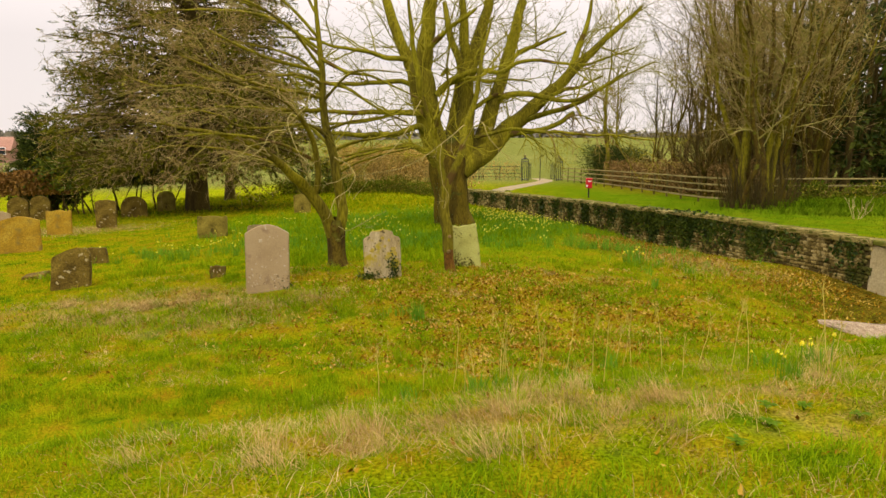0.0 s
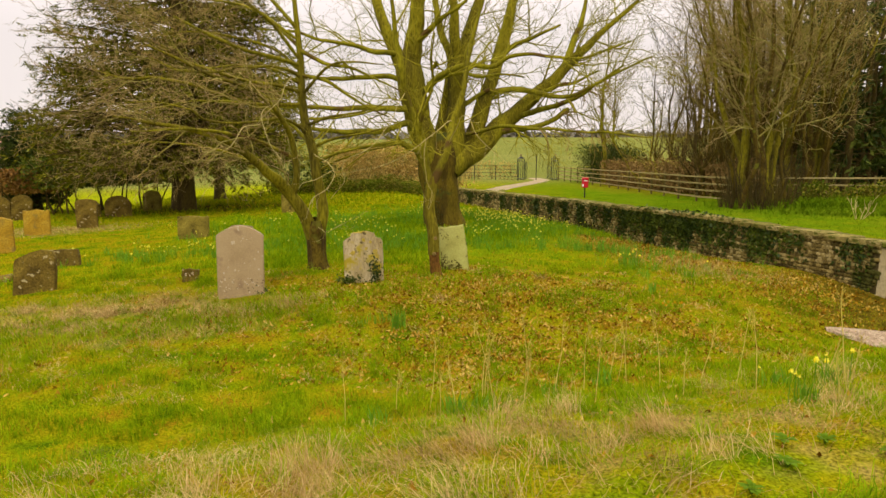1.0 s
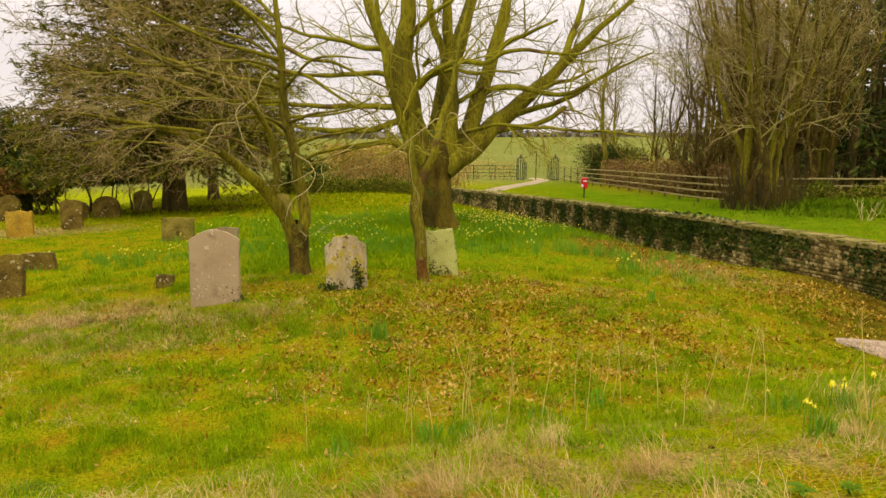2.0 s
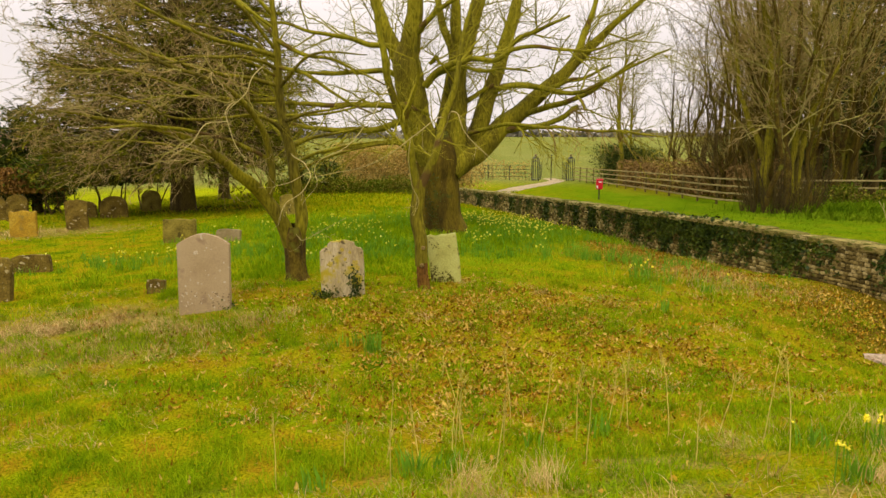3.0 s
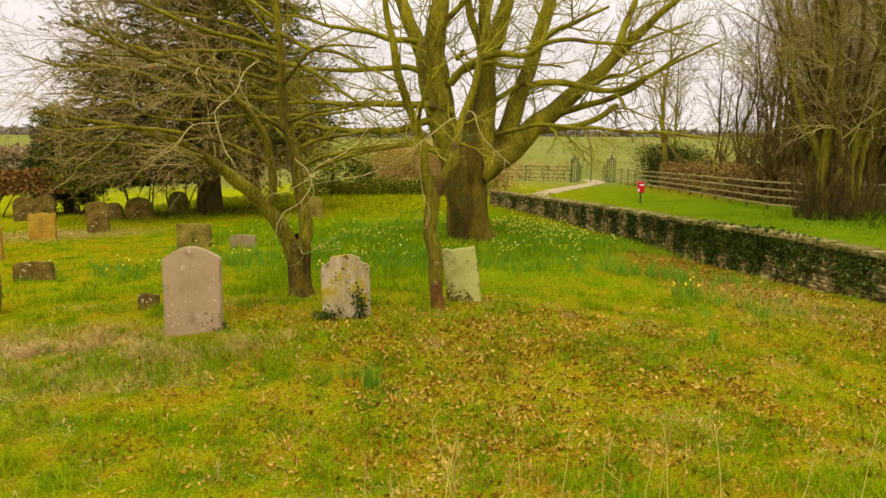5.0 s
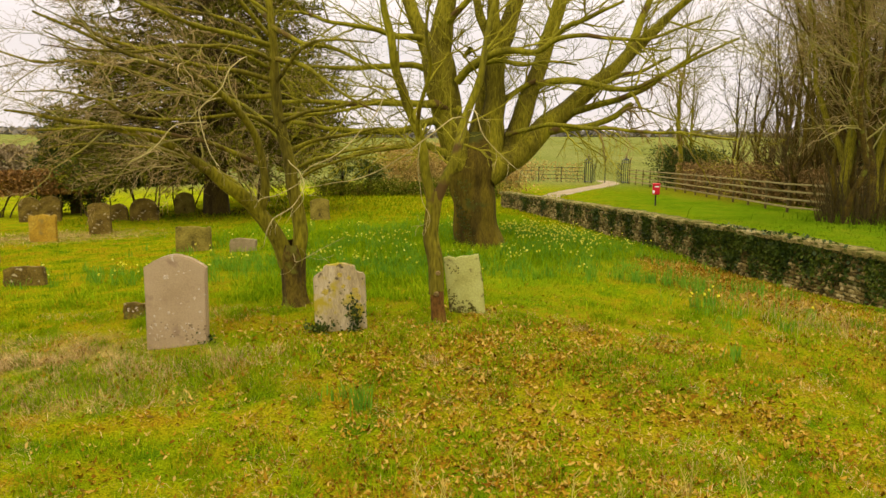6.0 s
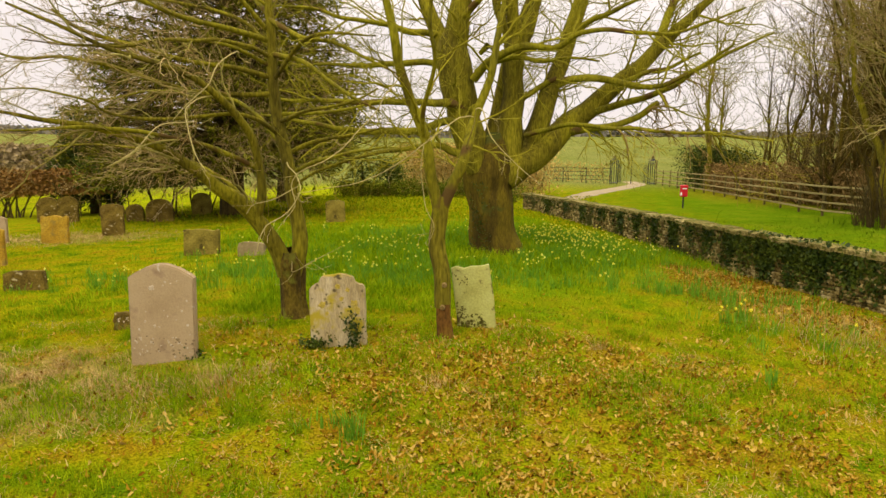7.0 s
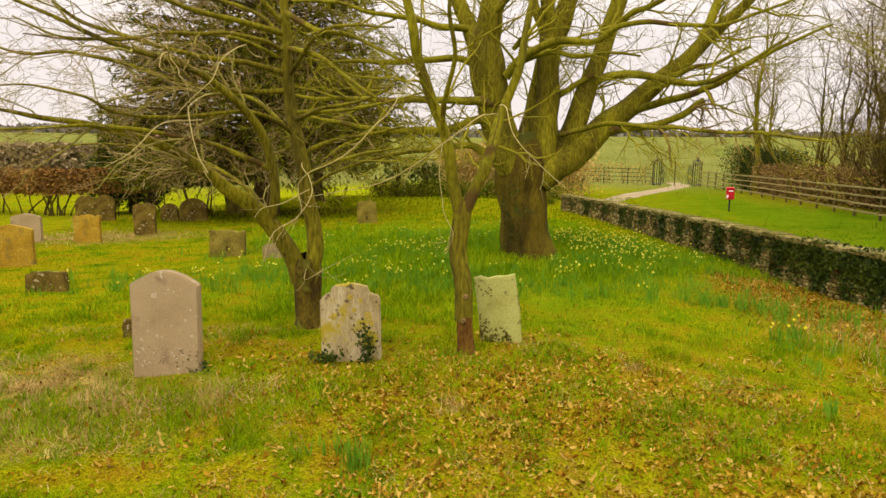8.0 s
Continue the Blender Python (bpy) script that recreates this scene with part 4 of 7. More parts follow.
def thin_tree():
    rng = np.random.default_rng(12)
    base = (0.13, 11.85, float(ground_z(0.13, 11.85)))
    tree = thing("tree", base, 0, "slender forked bare tree with reddish foot beside a headstone", "tree")
    limb_part(rng, "trunk", [(0.13, 11.85, 0.16, 0.165), (0.13, 11.85, 0.31, 0.115), (0.11, 11.87, 0.52, 0.095), (0.10, 11.89, 0.70, 0.092)], MAT["bark_foot"], tree, base, 5, 16, 0.2, "reddish-brown foot of the trunk", crook=0.3)
    rows = [
        [(0.10, 11.89, 0.66, 0.093), (0.085, 11.92, 1.01, 0.091), (0.02, 11.95, 1.32, 0.091), (0.02, 11.95, 1.56, 0.088), (0.04, 11.95, 1.81, 0.09), (0.06, 11.95, 1.95, 0.07)],
        [(0.035, 11.95, 1.42, 0.05), (0.03, 11.93, 1.74, 0.062), (-0.02, 11.9, 2.05, 0.06), (-0.08, 11.88, 2.29, 0.058), (-0.15, 11.85, 2.69, 0.056), (-0.28, 11.8, 3.03, 0.054), (-0.37, 11.7, 3.47, 0.05), (-0.45, 11.6, 3.94, 0.042), (-0.52, 11.5, 4.44, 0.032), (-0.57, 11.4, 5.0, 0.018)],
        [(0.03, 11.95, 1.5, 0.05), (0.08, 11.95, 1.80, 0.062), (0.19, 11.95, 2.11, 0.06), (0.28, 11.97, 2.29, 0.059), (0.34, 12.05, 2.52, 0.057), (0.38, 12.2, 2.76, 0.053), (0.47, 12.3, 3.06, 0.048), (0.60, 12.4, 3.48, 0.042), (0.70, 12.5, 4.03, 0.033), (0.86, 12.6, 4.74, 0.02)],
        [(-0.12, 11.9, 2.5, 0.027), (-0.08, 11.6, 2.91, 0.026), (0.05, 11.3, 3.32, 0.022), (0.05, 11.1, 3.69, 0.019), (0.10, 11.0, 4.1, 0.011)],
    ]
    limbs = [limb_part(rng, "limb", r, MAT["bark_limb"] if k == 0 else MAT["bark_moss"], tree, base, 5, 12, 0.16, crook=0.6) for k, r in enumerate(rows)]
    soups = crown(rng, limbs[1:], 3.0, 1.4, 5, 0.6, 3, 0.28, 0.0, (0, 0, 0.0), 0.10, 0.3, 0.8)
    crown_parts(soups, tree, base, MAT["twig_moss"], MAT["twig_moss"])
    for kx, ky, kz in ((0.10, 11.79, 0.68), (0.115, 11.82, 0.94)):
        bm = bmesh.new()
        bmesh.ops.create_cone(bm, cap_ends=True, segments=12, radius1=0.034, radius2=0.022, depth=0.03)
        bmesh.ops.transform(bm, matrix=pose(kx - base[0], ky - base[1], kz - base[2], 90, 0, 0), verts=bm.verts)
        part("knot", bm, MAT["bark_knot"], tree, "pale round pruning scar")
    pale = [
        [(0.40, 12.30, 2.85, 0.0100), (0.33, 11.75, 2.86, 0.0095), (0.22, 11.3, 2.76, 0.0090), (-0.03, 11.2, 2.55, 0.0090), (-0.28, 11.2, 2.37, 0.0075), (-0.72, 11.2, 2.15, 0.0060), (-1.02, 11.2, 2.10, 0.0050), (-1.37, 11.2, 2.02, 0.0034)],
        [(-0.02, 11.2, 2.55, 0.0075), (-0.05, 11.18, 2.23, 0.0066), (-0.01, 11.16, 1.92, 0.0054), (0.10, 11.15, 1.74, 0.0042), (0.05, 11.14, 1.60, 0.0030)],
        [(0.3, 12.2, 2.4, 0.0100), (0.45, 11.4, 2.85, 0.0090), (0.62, 10.8, 2.88, 0.0080), (0.75, 10.6, 2.6, 0.0066), (0.95, 10.5, 2.4, 0.0054), (1.2, 10.4, 2.2, 0.0036)],
        [(-0.35, 11.75, 3.3, 0.0090), (-0.60, 11.0, 2.75, 0.0080), (-0.85, 10.6, 2.42, 0.0070), (-1.22, 10.6, 2.20, 0.0060), (-1.22, 10.6, 1.94, 0.0048), (-1.43, 10.6, 1.67, 0.0030)],
    ]
    limbs = [limb_part(rng, "dead_twig", r, MAT["twig_pale"], tree, base, 5, 6, 0.1, "pale dead hanging twig", slim=0.75, crook=1.6) for r in pale]
    soups = crown(rng, limbs, 1.4, 0.30, 2, 0.16, 0, 0.1, -0.02, (0, 0, -0.1), 0.2, 0.3, 0.7)
    tagged(part("dead_twig_mass", soups[1].mesh("dead_twig_mass", base), MAT["twig_pale"], tree), kind="stuff")
    for P1, R1 in soups[0]:
        for i in range(len(P1)):
            V, F = tubes(P1[i:i + 1], R1[i:i + 1], 5)
            part("dead_branchlet", mesh_np("dead_branchlet", V - np.asarray(base), [F]), MAT["twig_pale"], tree)


def spreading_tree():
    rng = np.random.default_rng(13)
    base = (-2.03, 12.65, float(ground_z(-2.03, 12.65)))
    tree = thing("tree", base, 0, "small spreading bare tree with mossy forked trunk and drooping twigs", "tree")
    limb_part(rng, "trunk", [(-1.95, 12.56, 0.12, 0.27), (-1.96, 12.55, 0.36, 0.175), (-1.99, 12.55, 0.59, 0.150), (-2.0, 12.55, 0.84, 0.158), (-2.0, 12.52, 1.02, 0.165), (-1.99, 12.5, 1.18, 0.12)], MAT["bark_base"], tree, base, 6, 22, 0.42, "brown lower trunk", crook=1.1)
    rows = [
        [(-1.96, 12.55, 0.85, 0.10), (-1.88, 12.55, 1.23, 0.095), (-1.89, 12.55, 1.54, 0.090), (-1.93, 12.55, 1.88, 0.086), (-1.97, 12.56, 2.22, 0.082), (-2.06, 12.58, 2.62, 0.077), (-2.13, 12.6, 3.02, 0.070), (-2.18, 12.6, 3.60, 0.060), (-2.20, 12.6, 4.17, 0.050), (-2.24, 12.6, 4.91, 0.034), (-2.28, 12.6, 5.63, 0.017)],
        [(-2.03, 12.52, 0.85, 0.12), (-2.15, 12.45, 1.27, 0.110), (-2.25, 12.4, 1.48, 0.105), (-2.37, 12.3, 1.66, 0.100), (-2.51, 12.1, 1.88, 0.091), (-2.64, 11.9, 2.02, 0.076), (-2.78, 11.75, 2.22, 0.066), (-3.0, 11.5, 2.45, 0.052), (-3.37, 11.2, 2.64, 0.040), (-3.71, 10.9, 2.75, 0.030), (-4.05, 10.7, 2.81, 0.022), (-4.42, 10.5, 2.88, 0.012)],
        [(-2.33, 12.33, 1.60, 0.065), (-2.23, 12.3, 1.93, 0.063), (-2.22, 12.25, 2.23, 0.058), (-2.25, 12.15, 2.56, 0.051), (-2.35, 11.9, 2.85, 0.046), (-2.45, 11.65, 3.06, 0.041), (-2.62, 11.4, 3.25, 0.036), (-2.86, 11.1, 3.39, 0.030), (-3.13, 10.8, 3.49, 0.024), (-3.47, 10.5, 3.68, 0.018), (-3.86, 10.3, 3.86, 0.012)],
        [(-2.08, 12.6, 2.62, 0.049), (-2.27, 12.2, 2.85, 0.041), (-2.54, 11.8, 2.86, 0.036), (-2.91, 11.3, 2.81, 0.029), (-3.26, 10.9, 2.84, 0.025), (-3.40, 10.7, 2.98, 0.022), (-3.77, 10.5, 3.08, 0.016), (-4.13, 10.3, 3.07, 0.01)],
        [(-2.12, 12.6, 2.89, 0.042), (-1.61, 12.8, 2.92, 0.035), (-1.03, 13.0, 3.02, 0.028), (-0.58, 13.2, 3.17, 0.018)],
        [(-1.97, 12.6, 1.98, 0.031), (-1.31, 12.3, 2.30, 0.026), (-0.72, 12.1, 2.44, 0.019), (-0.41, 12.0, 2.47, 0.012)],
        [(-2.17, 12.6, 3.47, 0.042), (-2.51, 12.2, 3.68, 0.035), (-2.90, 11.8, 3.70, 0.027), (-3.37, 11.5, 3.64, 0.024), (-3.81, 11.2, 3.58, 0.017), (-4.29, 11.0, 3.62, 0.01)],
        [(-2.18, 12.6, 3.7, 0.04), (-2.7, 12.9, 4.1, 0.035), (-3.4, 13.0, 4.3, 0.028), (-4.2, 13.1, 4.4, 0.02), (-5.0, 13.2, 4.3, 0.011)],
        [(-2.06, 12.6, 2.5, 0.045), (-2.7, 13.0, 3.0, 0.038), (-3.5, 13.2, 3.2, 0.03), (-4.4, 13.3, 3.2, 0.022), (-5.3, 13.2, 3.0, 0.012)],
        [(-2.4, 12.45, 1.65, 0.05), (-3.0, 12.7, 2.1, 0.042), (-3.8, 12.8, 2.4, 0.032), (-4.7, 12.7, 2.5, 0.022), (-5.5, 12.5, 2.4, 0.012)],
        [(-2.2, 12.6, 4.2, 0.04), (-2.9, 12.3, 4.7, 0.033), (-3.7, 12.1, 5.0, 0.024), (-4.6, 11.9, 5.1, 0.013)],
        [(-2.18, 12.60, 3.59, 0.042), (-2.33, 12.10, 3.69, 0.037), (-2.59, 11.60, 3.67, 0.032), (-2.79, 11.20, 3.61, 0.028), (-3.13, 10.80, 3.52, 0.025), (-3.43, 10.50, 3.52, 0.018), (-3.77, 10.30, 3.66, 0.012)],
        [(-2.19, 12.60, 3.79, 0.043), (-2.50, 12.20, 3.87, 0.038), (-2.88, 11.90, 3.95, 0.034), (-3.34, 11.60, 4.14, 0.028), (-3.83, 11.40, 4.39, 0.021)],
        [(-2.17, 12.60, 3.34, 0.042), (-2.52, 12.20, 3.43, 0.038), (-2.84, 11.80, 3.47, 0.034), (-3.24, 11.40, 3.58, 0.027), (-3.65, 11.10, 3.73, 0.023), (-3.85, 10.90, 3.91, 0.017)],
        [(-2.28, 12.30, 2.23, 0.041), (-2.62, 11.90, 2.48, 0.037), (-2.98, 11.40, 2.62, 0.029), (-3.48, 11.00, 2.71, 0.026), (-3.81, 10.70, 2.69, 0.019), (-4.19, 10.50, 2.67, 0.013)],
        [(-2.15, 12.60, 3.15, 0.039), (-2.66, 12.30, 3.10, 0.035), (-3.12, 12.00, 3.18, 0.031), (-3.54, 11.70, 3.36, 0.028), (-4.13, 11.50, 3.51, 0.021), (-4.52, 11.30, 3.46, 0.018), (-4.97, 11.20, 3.56, 0.011)],
        [(-2.17, 12.60, 3.63, 0.039), (-1.72, 12.40, 3.51, 0.034), (-1.26, 12.20, 3.23, 0.026), (-0.88, 12.00, 3.03, 0.019), (-0.63, 11.90, 2.91, 0.012)],
        [(-2.03, 12.60, 2.39, 0.038), (-1.65, 12.70, 2.56, 0.031), (-1.26, 12.80, 2.65, 0.024), (-0.83, 12.90, 2.73, 0.014)],
        [(-1.97, 12.60, 2.15, 0.031), (-1.44, 12.30, 2.35, 0.026), (-0.95, 12.00, 2.45, 0.019), (-0.52, 11.80, 2.51, 0.012)],
        [(-2.11, 12.60, 2.79, 0.035), (-1.56, 12.30, 2.94, 0.026), (-1.10, 12.10, 2.99, 0.019), (-0.66, 11.90, 3.16, 0.012)],
        [(-2.20, 12.60, 4.05, 0.043), (-1.72, 12.40, 3.79, 0.034), (-1.25, 12.20, 3.71, 0.026), (-0.81, 12.00, 3.51, 0.019), (-0.42, 11.90, 3.32, 0.012)],
        [(-2.16, 12.6, 3.3, 0.035), (-1.7, 12.3, 3.7, 0.028), (-1.2, 12.1, 3.8, 0.02), (-0.7, 12.0, 3.75, 0.01)],
        [(-2.22, 12.6, 4.4, 0.036), (-2.8, 12.2, 5.0, 0.03), (-3.6, 11.9, 5.4, 0.022), (-4.6, 11.7, 5.6, 0.012)],
        [(-2.24, 12.6, 4.8, 0.034), (-2.6, 13.1, 5.4, 0.028), (-3.3, 13.5, 5.9, 0.02), (-4.2, 13.8, 6.1, 0.012)],
        [(-2.2, 12.6, 4.1, 0.038), (-2.9, 13.2, 4.7, 0.032), (-3.8, 13.6, 5.0, 0.025), (-4.9, 13.8, 5.1, 0.018), (-5.8, 13.9, 5.0, 0.011)],
        [(-2.2, 12.6, 3.9, 0.036), (-2.6, 11.9, 4.5, 0.03), (-3.2, 11.2, 4.8, 0.022), (-4.0, 10.7, 5.0, 0.012)],
    ]
    limbs = [limb_part(rng, "limb", r, MAT["bark_limb"] if k < 3 or k % 2 else MAT["bark_moss"], tree, base, 5, 10, 0.16, slim=1.0 if k < 3 else 0.64 if k < 12 else 0.85, crook=0.7 if k < 3 else 0.5) for k, r in enumerate(rows)]
    soups = crown(rng, limbs[1:4] + limbs[6:16] + limbs[22:], 1.9, 1.5, 7, 0.6, 5, 0.18, 0.0, (-0.30, 0, 0.02), 0.12, 0.22, 0.8, 0.14)
    crown_parts(soups, tree, base, MAT["twig_tan"], MAT["twig_mauve"])
    soups = crown(rng, [limbs[0], limbs[4], limbs[5]] + limbs[16:22], 1.6, 1.0, 4, 0.5, 3, 0.24, 0.0, (0.15, 0, 0), 0.09, 0.35, 0.6)
    crown_parts(soups, tree, base, MAT["twig_moss"], MAT["twig_moss"])
    pale = [
        [(-1.96, 12.45, 2.30, 0.012), (-1.52, 11.6, 2.09, 0.010), (-1.57, 11.4, 1.83, 0.010), (-1.75, 11.3, 1.71, 0.009), (-1.82, 11.25, 1.54, 0.007), (-1.88, 11.2, 1.34, 0.004)],
        [(-1.52, 11.6, 2.07, 0.009), (-1.75, 11.5, 1.94, 0.008), (-1.96, 11.4, 1.87, 0.006), (-2.03, 11.3, 1.75, 0.004)],
        [(-1.93, 12.45, 1.05, 0.008), (-1.73, 11.9, 1.06, 0.007), (-1.43, 11.5, 1.15, 0.006), (-1.14, 11.4, 1.34, 0.005), (-0.95, 11.3, 1.45, 0.003)],
        [(-2.60, 11.4, 2.78, 0.012), (-2.68, 10.8, 2.76, 0.010), (-2.7, 10.5, 2.52, 0.010), (-2.76, 10.4, 2.41, 0.008), (-2.92, 10.3, 2.32, 0.005)],
        [(-2.15, 11.9, 3.45, 0.012), (-2.05, 11.0, 3.41, 0.010), (-2.12, 10.8, 3.19, 0.010), (-2.28, 10.7, 3.01, 0.009), (-2.39, 10.6, 2.8, 0.006)],
        [(-2.46, 11.4, 3.05, 0.010), (-2.46, 10.9, 2.97, 0.009), (-2.36, 10.8, 2.7, 0.009), (-2.24, 10.7, 2.42, 0.008), (-2.08, 10.6, 2.23, 0.004)],
    ]
    limbs = [limb_part(rng, "dead_twig", r, MAT["twig_pale"], tree, base, 5, 6, 0.1, "pale dead hanging twig", slim=0.6, crook=1.7) for r in pale]
    soups = crown(rng, limbs, 3.0, 0.35, 2, 0.16, 0, 0.1, -0.02, (0, 0, -0.1), 0.2, 0.3, 0.6)
    for P1, R1 in soups[0]:
        for i in range(len(P1)):
            V, F = tubes(P1[i:i + 1], R1[i:i + 1], 5)
            part("dead_branchlet", mesh_np("dead_branchlet", V - np.asarray(base), [F]), MAT["twig_pale"], tree)


big_tree()
thin_tree()
spreading_tree()


def evergreen(x, y, height, radius, seed, label, fronds=26000, skirt=1.2, power=0.75, trunk_r=0.5, mat="yew", name="yew_tree", scale=1.0, boughs_per_m=12, bare=0):
    """A dense evergreen: trunk, drooping boughs, many needle sprays with gaps between the tiers, bare twigs at the front."""
    rng = np.random.default_rng(seed)
    z0 = float(ground_z(x, y))
    tree = thing(name, (x, y, z0), 0, label, "tree")
    p = np.array([(0, 0, -0.3, trunk_r * 1.25), (0, 0, 0.5, trunk_r), (0.1, 0, height * 0.4, trunk_r * 0.7), (0, 0, height * 0.97, 0.04)])
    s = spline(p, 5)
    V, F = tubes(s[None, :, :3], s[None, :, 3], 12)
    part("trunk", mesh_np("trunk", flute(rng, V, s, 12, 0.3), [F]), MAT["bark_dark"], tree, smooth=True)
    n = int(boughs_per_m * height)
    h = skirt + (height - skirt) * rng.uniform(0, 1, n) ** 1.25
    reach = radius * (1 - (h - skirt) / (height - skirt + 0.3)) ** power * rng.uniform(0.78, 1.12, n) * np.clip(0.72 + (h - skirt) / 3.0, 0.72, 1.0) + 0.25
    a = rng.uniform(0, 2 * np.pi, n)
    way = np.stack([np.cos(a), np.sin(a), rng.uniform(0.0, 0.35, n)], 1)
    start = np.stack([np.zeros(n), np.zeros(n), h - 0.12 * reach], 1)
    P = grow(rng, start, way, reach, 9, 0.06, -0.045)
    R = np.maximum(reach * 0.012, 0.015)[:, None] * np.linspace(1, 0.2, 9)[None]
    boughs = Soup()
    boughs.add(*tubes(P, R, 4))
    tagged(part("bough_mass", boughs.mesh("bough_mass"), MAT["bark_dark"], tree), kind="stuff")
    if bare:
        front = (np.sin(a) < 0.25) & (h < 0.75 * height)
        st, wy, rd = spawn(rng, P[front], R[front], bare, 0.5, 0.97, 25, 80, (0, -0.15, 0.0))
        P2 = grow(rng, st, wy, rng.uniform(0.4, 1.0, len(st)), 5, 0.13, -0.03, 0.08)
        R2 = np.full((len(st), 5), 0.010) * np.linspace(1, 0.5, 5)[None]
        soup = Soup()
        soup.add(*tubes(P2, R2, 3))
        st, wy, rd = spawn(rng, P2, R2, 3, 0.2, 1.0, 30, 70)
        P3 = grow(rng, st, wy, rng.uniform(0.2, 0.5, len(st)), 3, 0.15, 0.0, 0.08)
        soup.add(*tubes(P3, np.full((len(st), 3), 0.0065) * np.linspace(1, 0.6, 3)[None], 3))
        tagged(part("twig_mass", soup.mesh("twig_mass"), MAT["twig_mauve"], tree, "bare brown twigs"), kind="stuff")
    each = 9
    m = fronds // each
    k = rng.choice(n, m, p=reach / reach.sum())
    u = rng.uniform(0.2, 1.0, m) ** 0.7 * 7.999
    i = u.astype(int)
    f = (u - i)[:, None]
    c = P[k, i] * (1 - f) + P[k, i + 1] * f
    spread = (0.12 + 0.14 * reach[k] / radius) * min(scale, 2.0)
    c = c + rng.normal(size=(m, 3)) * np.stack([spread, spread, spread * 0.8], 1)
    t = unit(P[k, i + 1] - P[k, i]) + rng.normal(0, 0.5, (m, 3)) + np.stack([np.zeros(m), np.zeros(m), rng.uniform(-0.35, 0.45, m)], 1)
    t = np.repeat(unit(t), each, 0)
    c = np.repeat(c, each, 0)
    fronds = m * each
    run = np.tile(np.linspace(0, 1, each), m)[:, None]
    c = c + t * run * 0.30 * scale
    t = unit(t + rng.normal(0, 0.42, (fronds, 3)))
    side = unit(np.cross(t, unit(rng.normal(size=(fronds, 3)) * 0.6 + np.array([0, 0, 1]))))
    ln = scale * rng.uniform(0.12, 0.26, fronds)[:, None] * (1.15 - 0.5 * run)
    wd = ln * rng.uniform(0.10, 0.17, (fronds, 1)) * (1 + 0.4 * (scale > 2))
    V = np.stack([c, c + t * ln * 0.45 + side * wd, c + t * ln, c + t * ln * 0.45 - side * wd], 1).reshape(-1, 3)
    tagged(part("foliage", mesh_np("foliage", V, [np.arange(fronds * 4).reshape(-1, 4)]), MAT[mat], tree), kind="stuff")
    return tree


evergreen(-10.5, 29.3, 17.0, 5.7, 21, "huge dark yew with low boughs and many bare brown twigs", 135000, 2.5, 0.74, 0.42, scale=0.92, boughs_per_m=46, bare=11)
evergreen(-11.7, 37.5, 8.5, 4.6, 22, "second dark yew behind the large one", 30000, 2.9, 0.5, 0.30, scale=1.3, boughs_per_m=18)
evergreen(-18.6, 32.5, 4.6, 1.35, 23, "dense dark evergreen beside the hedge", 24000, 0.7, 0.5, 0.2, "bush", boughs_per_m=26)
evergreen(-8.5, 41.2, 1.9, 0.22, 24, "narrow dark shrub on a stem", 1800, 0.7, 0.35, 0.12, "holly", scale=0.8)
evergreen(-6.95, 41.0, 1.9, 0.35, 25, "small clipped dark shrub on a stem", 2600, 1.0, 0.35, 0.09, "holly")


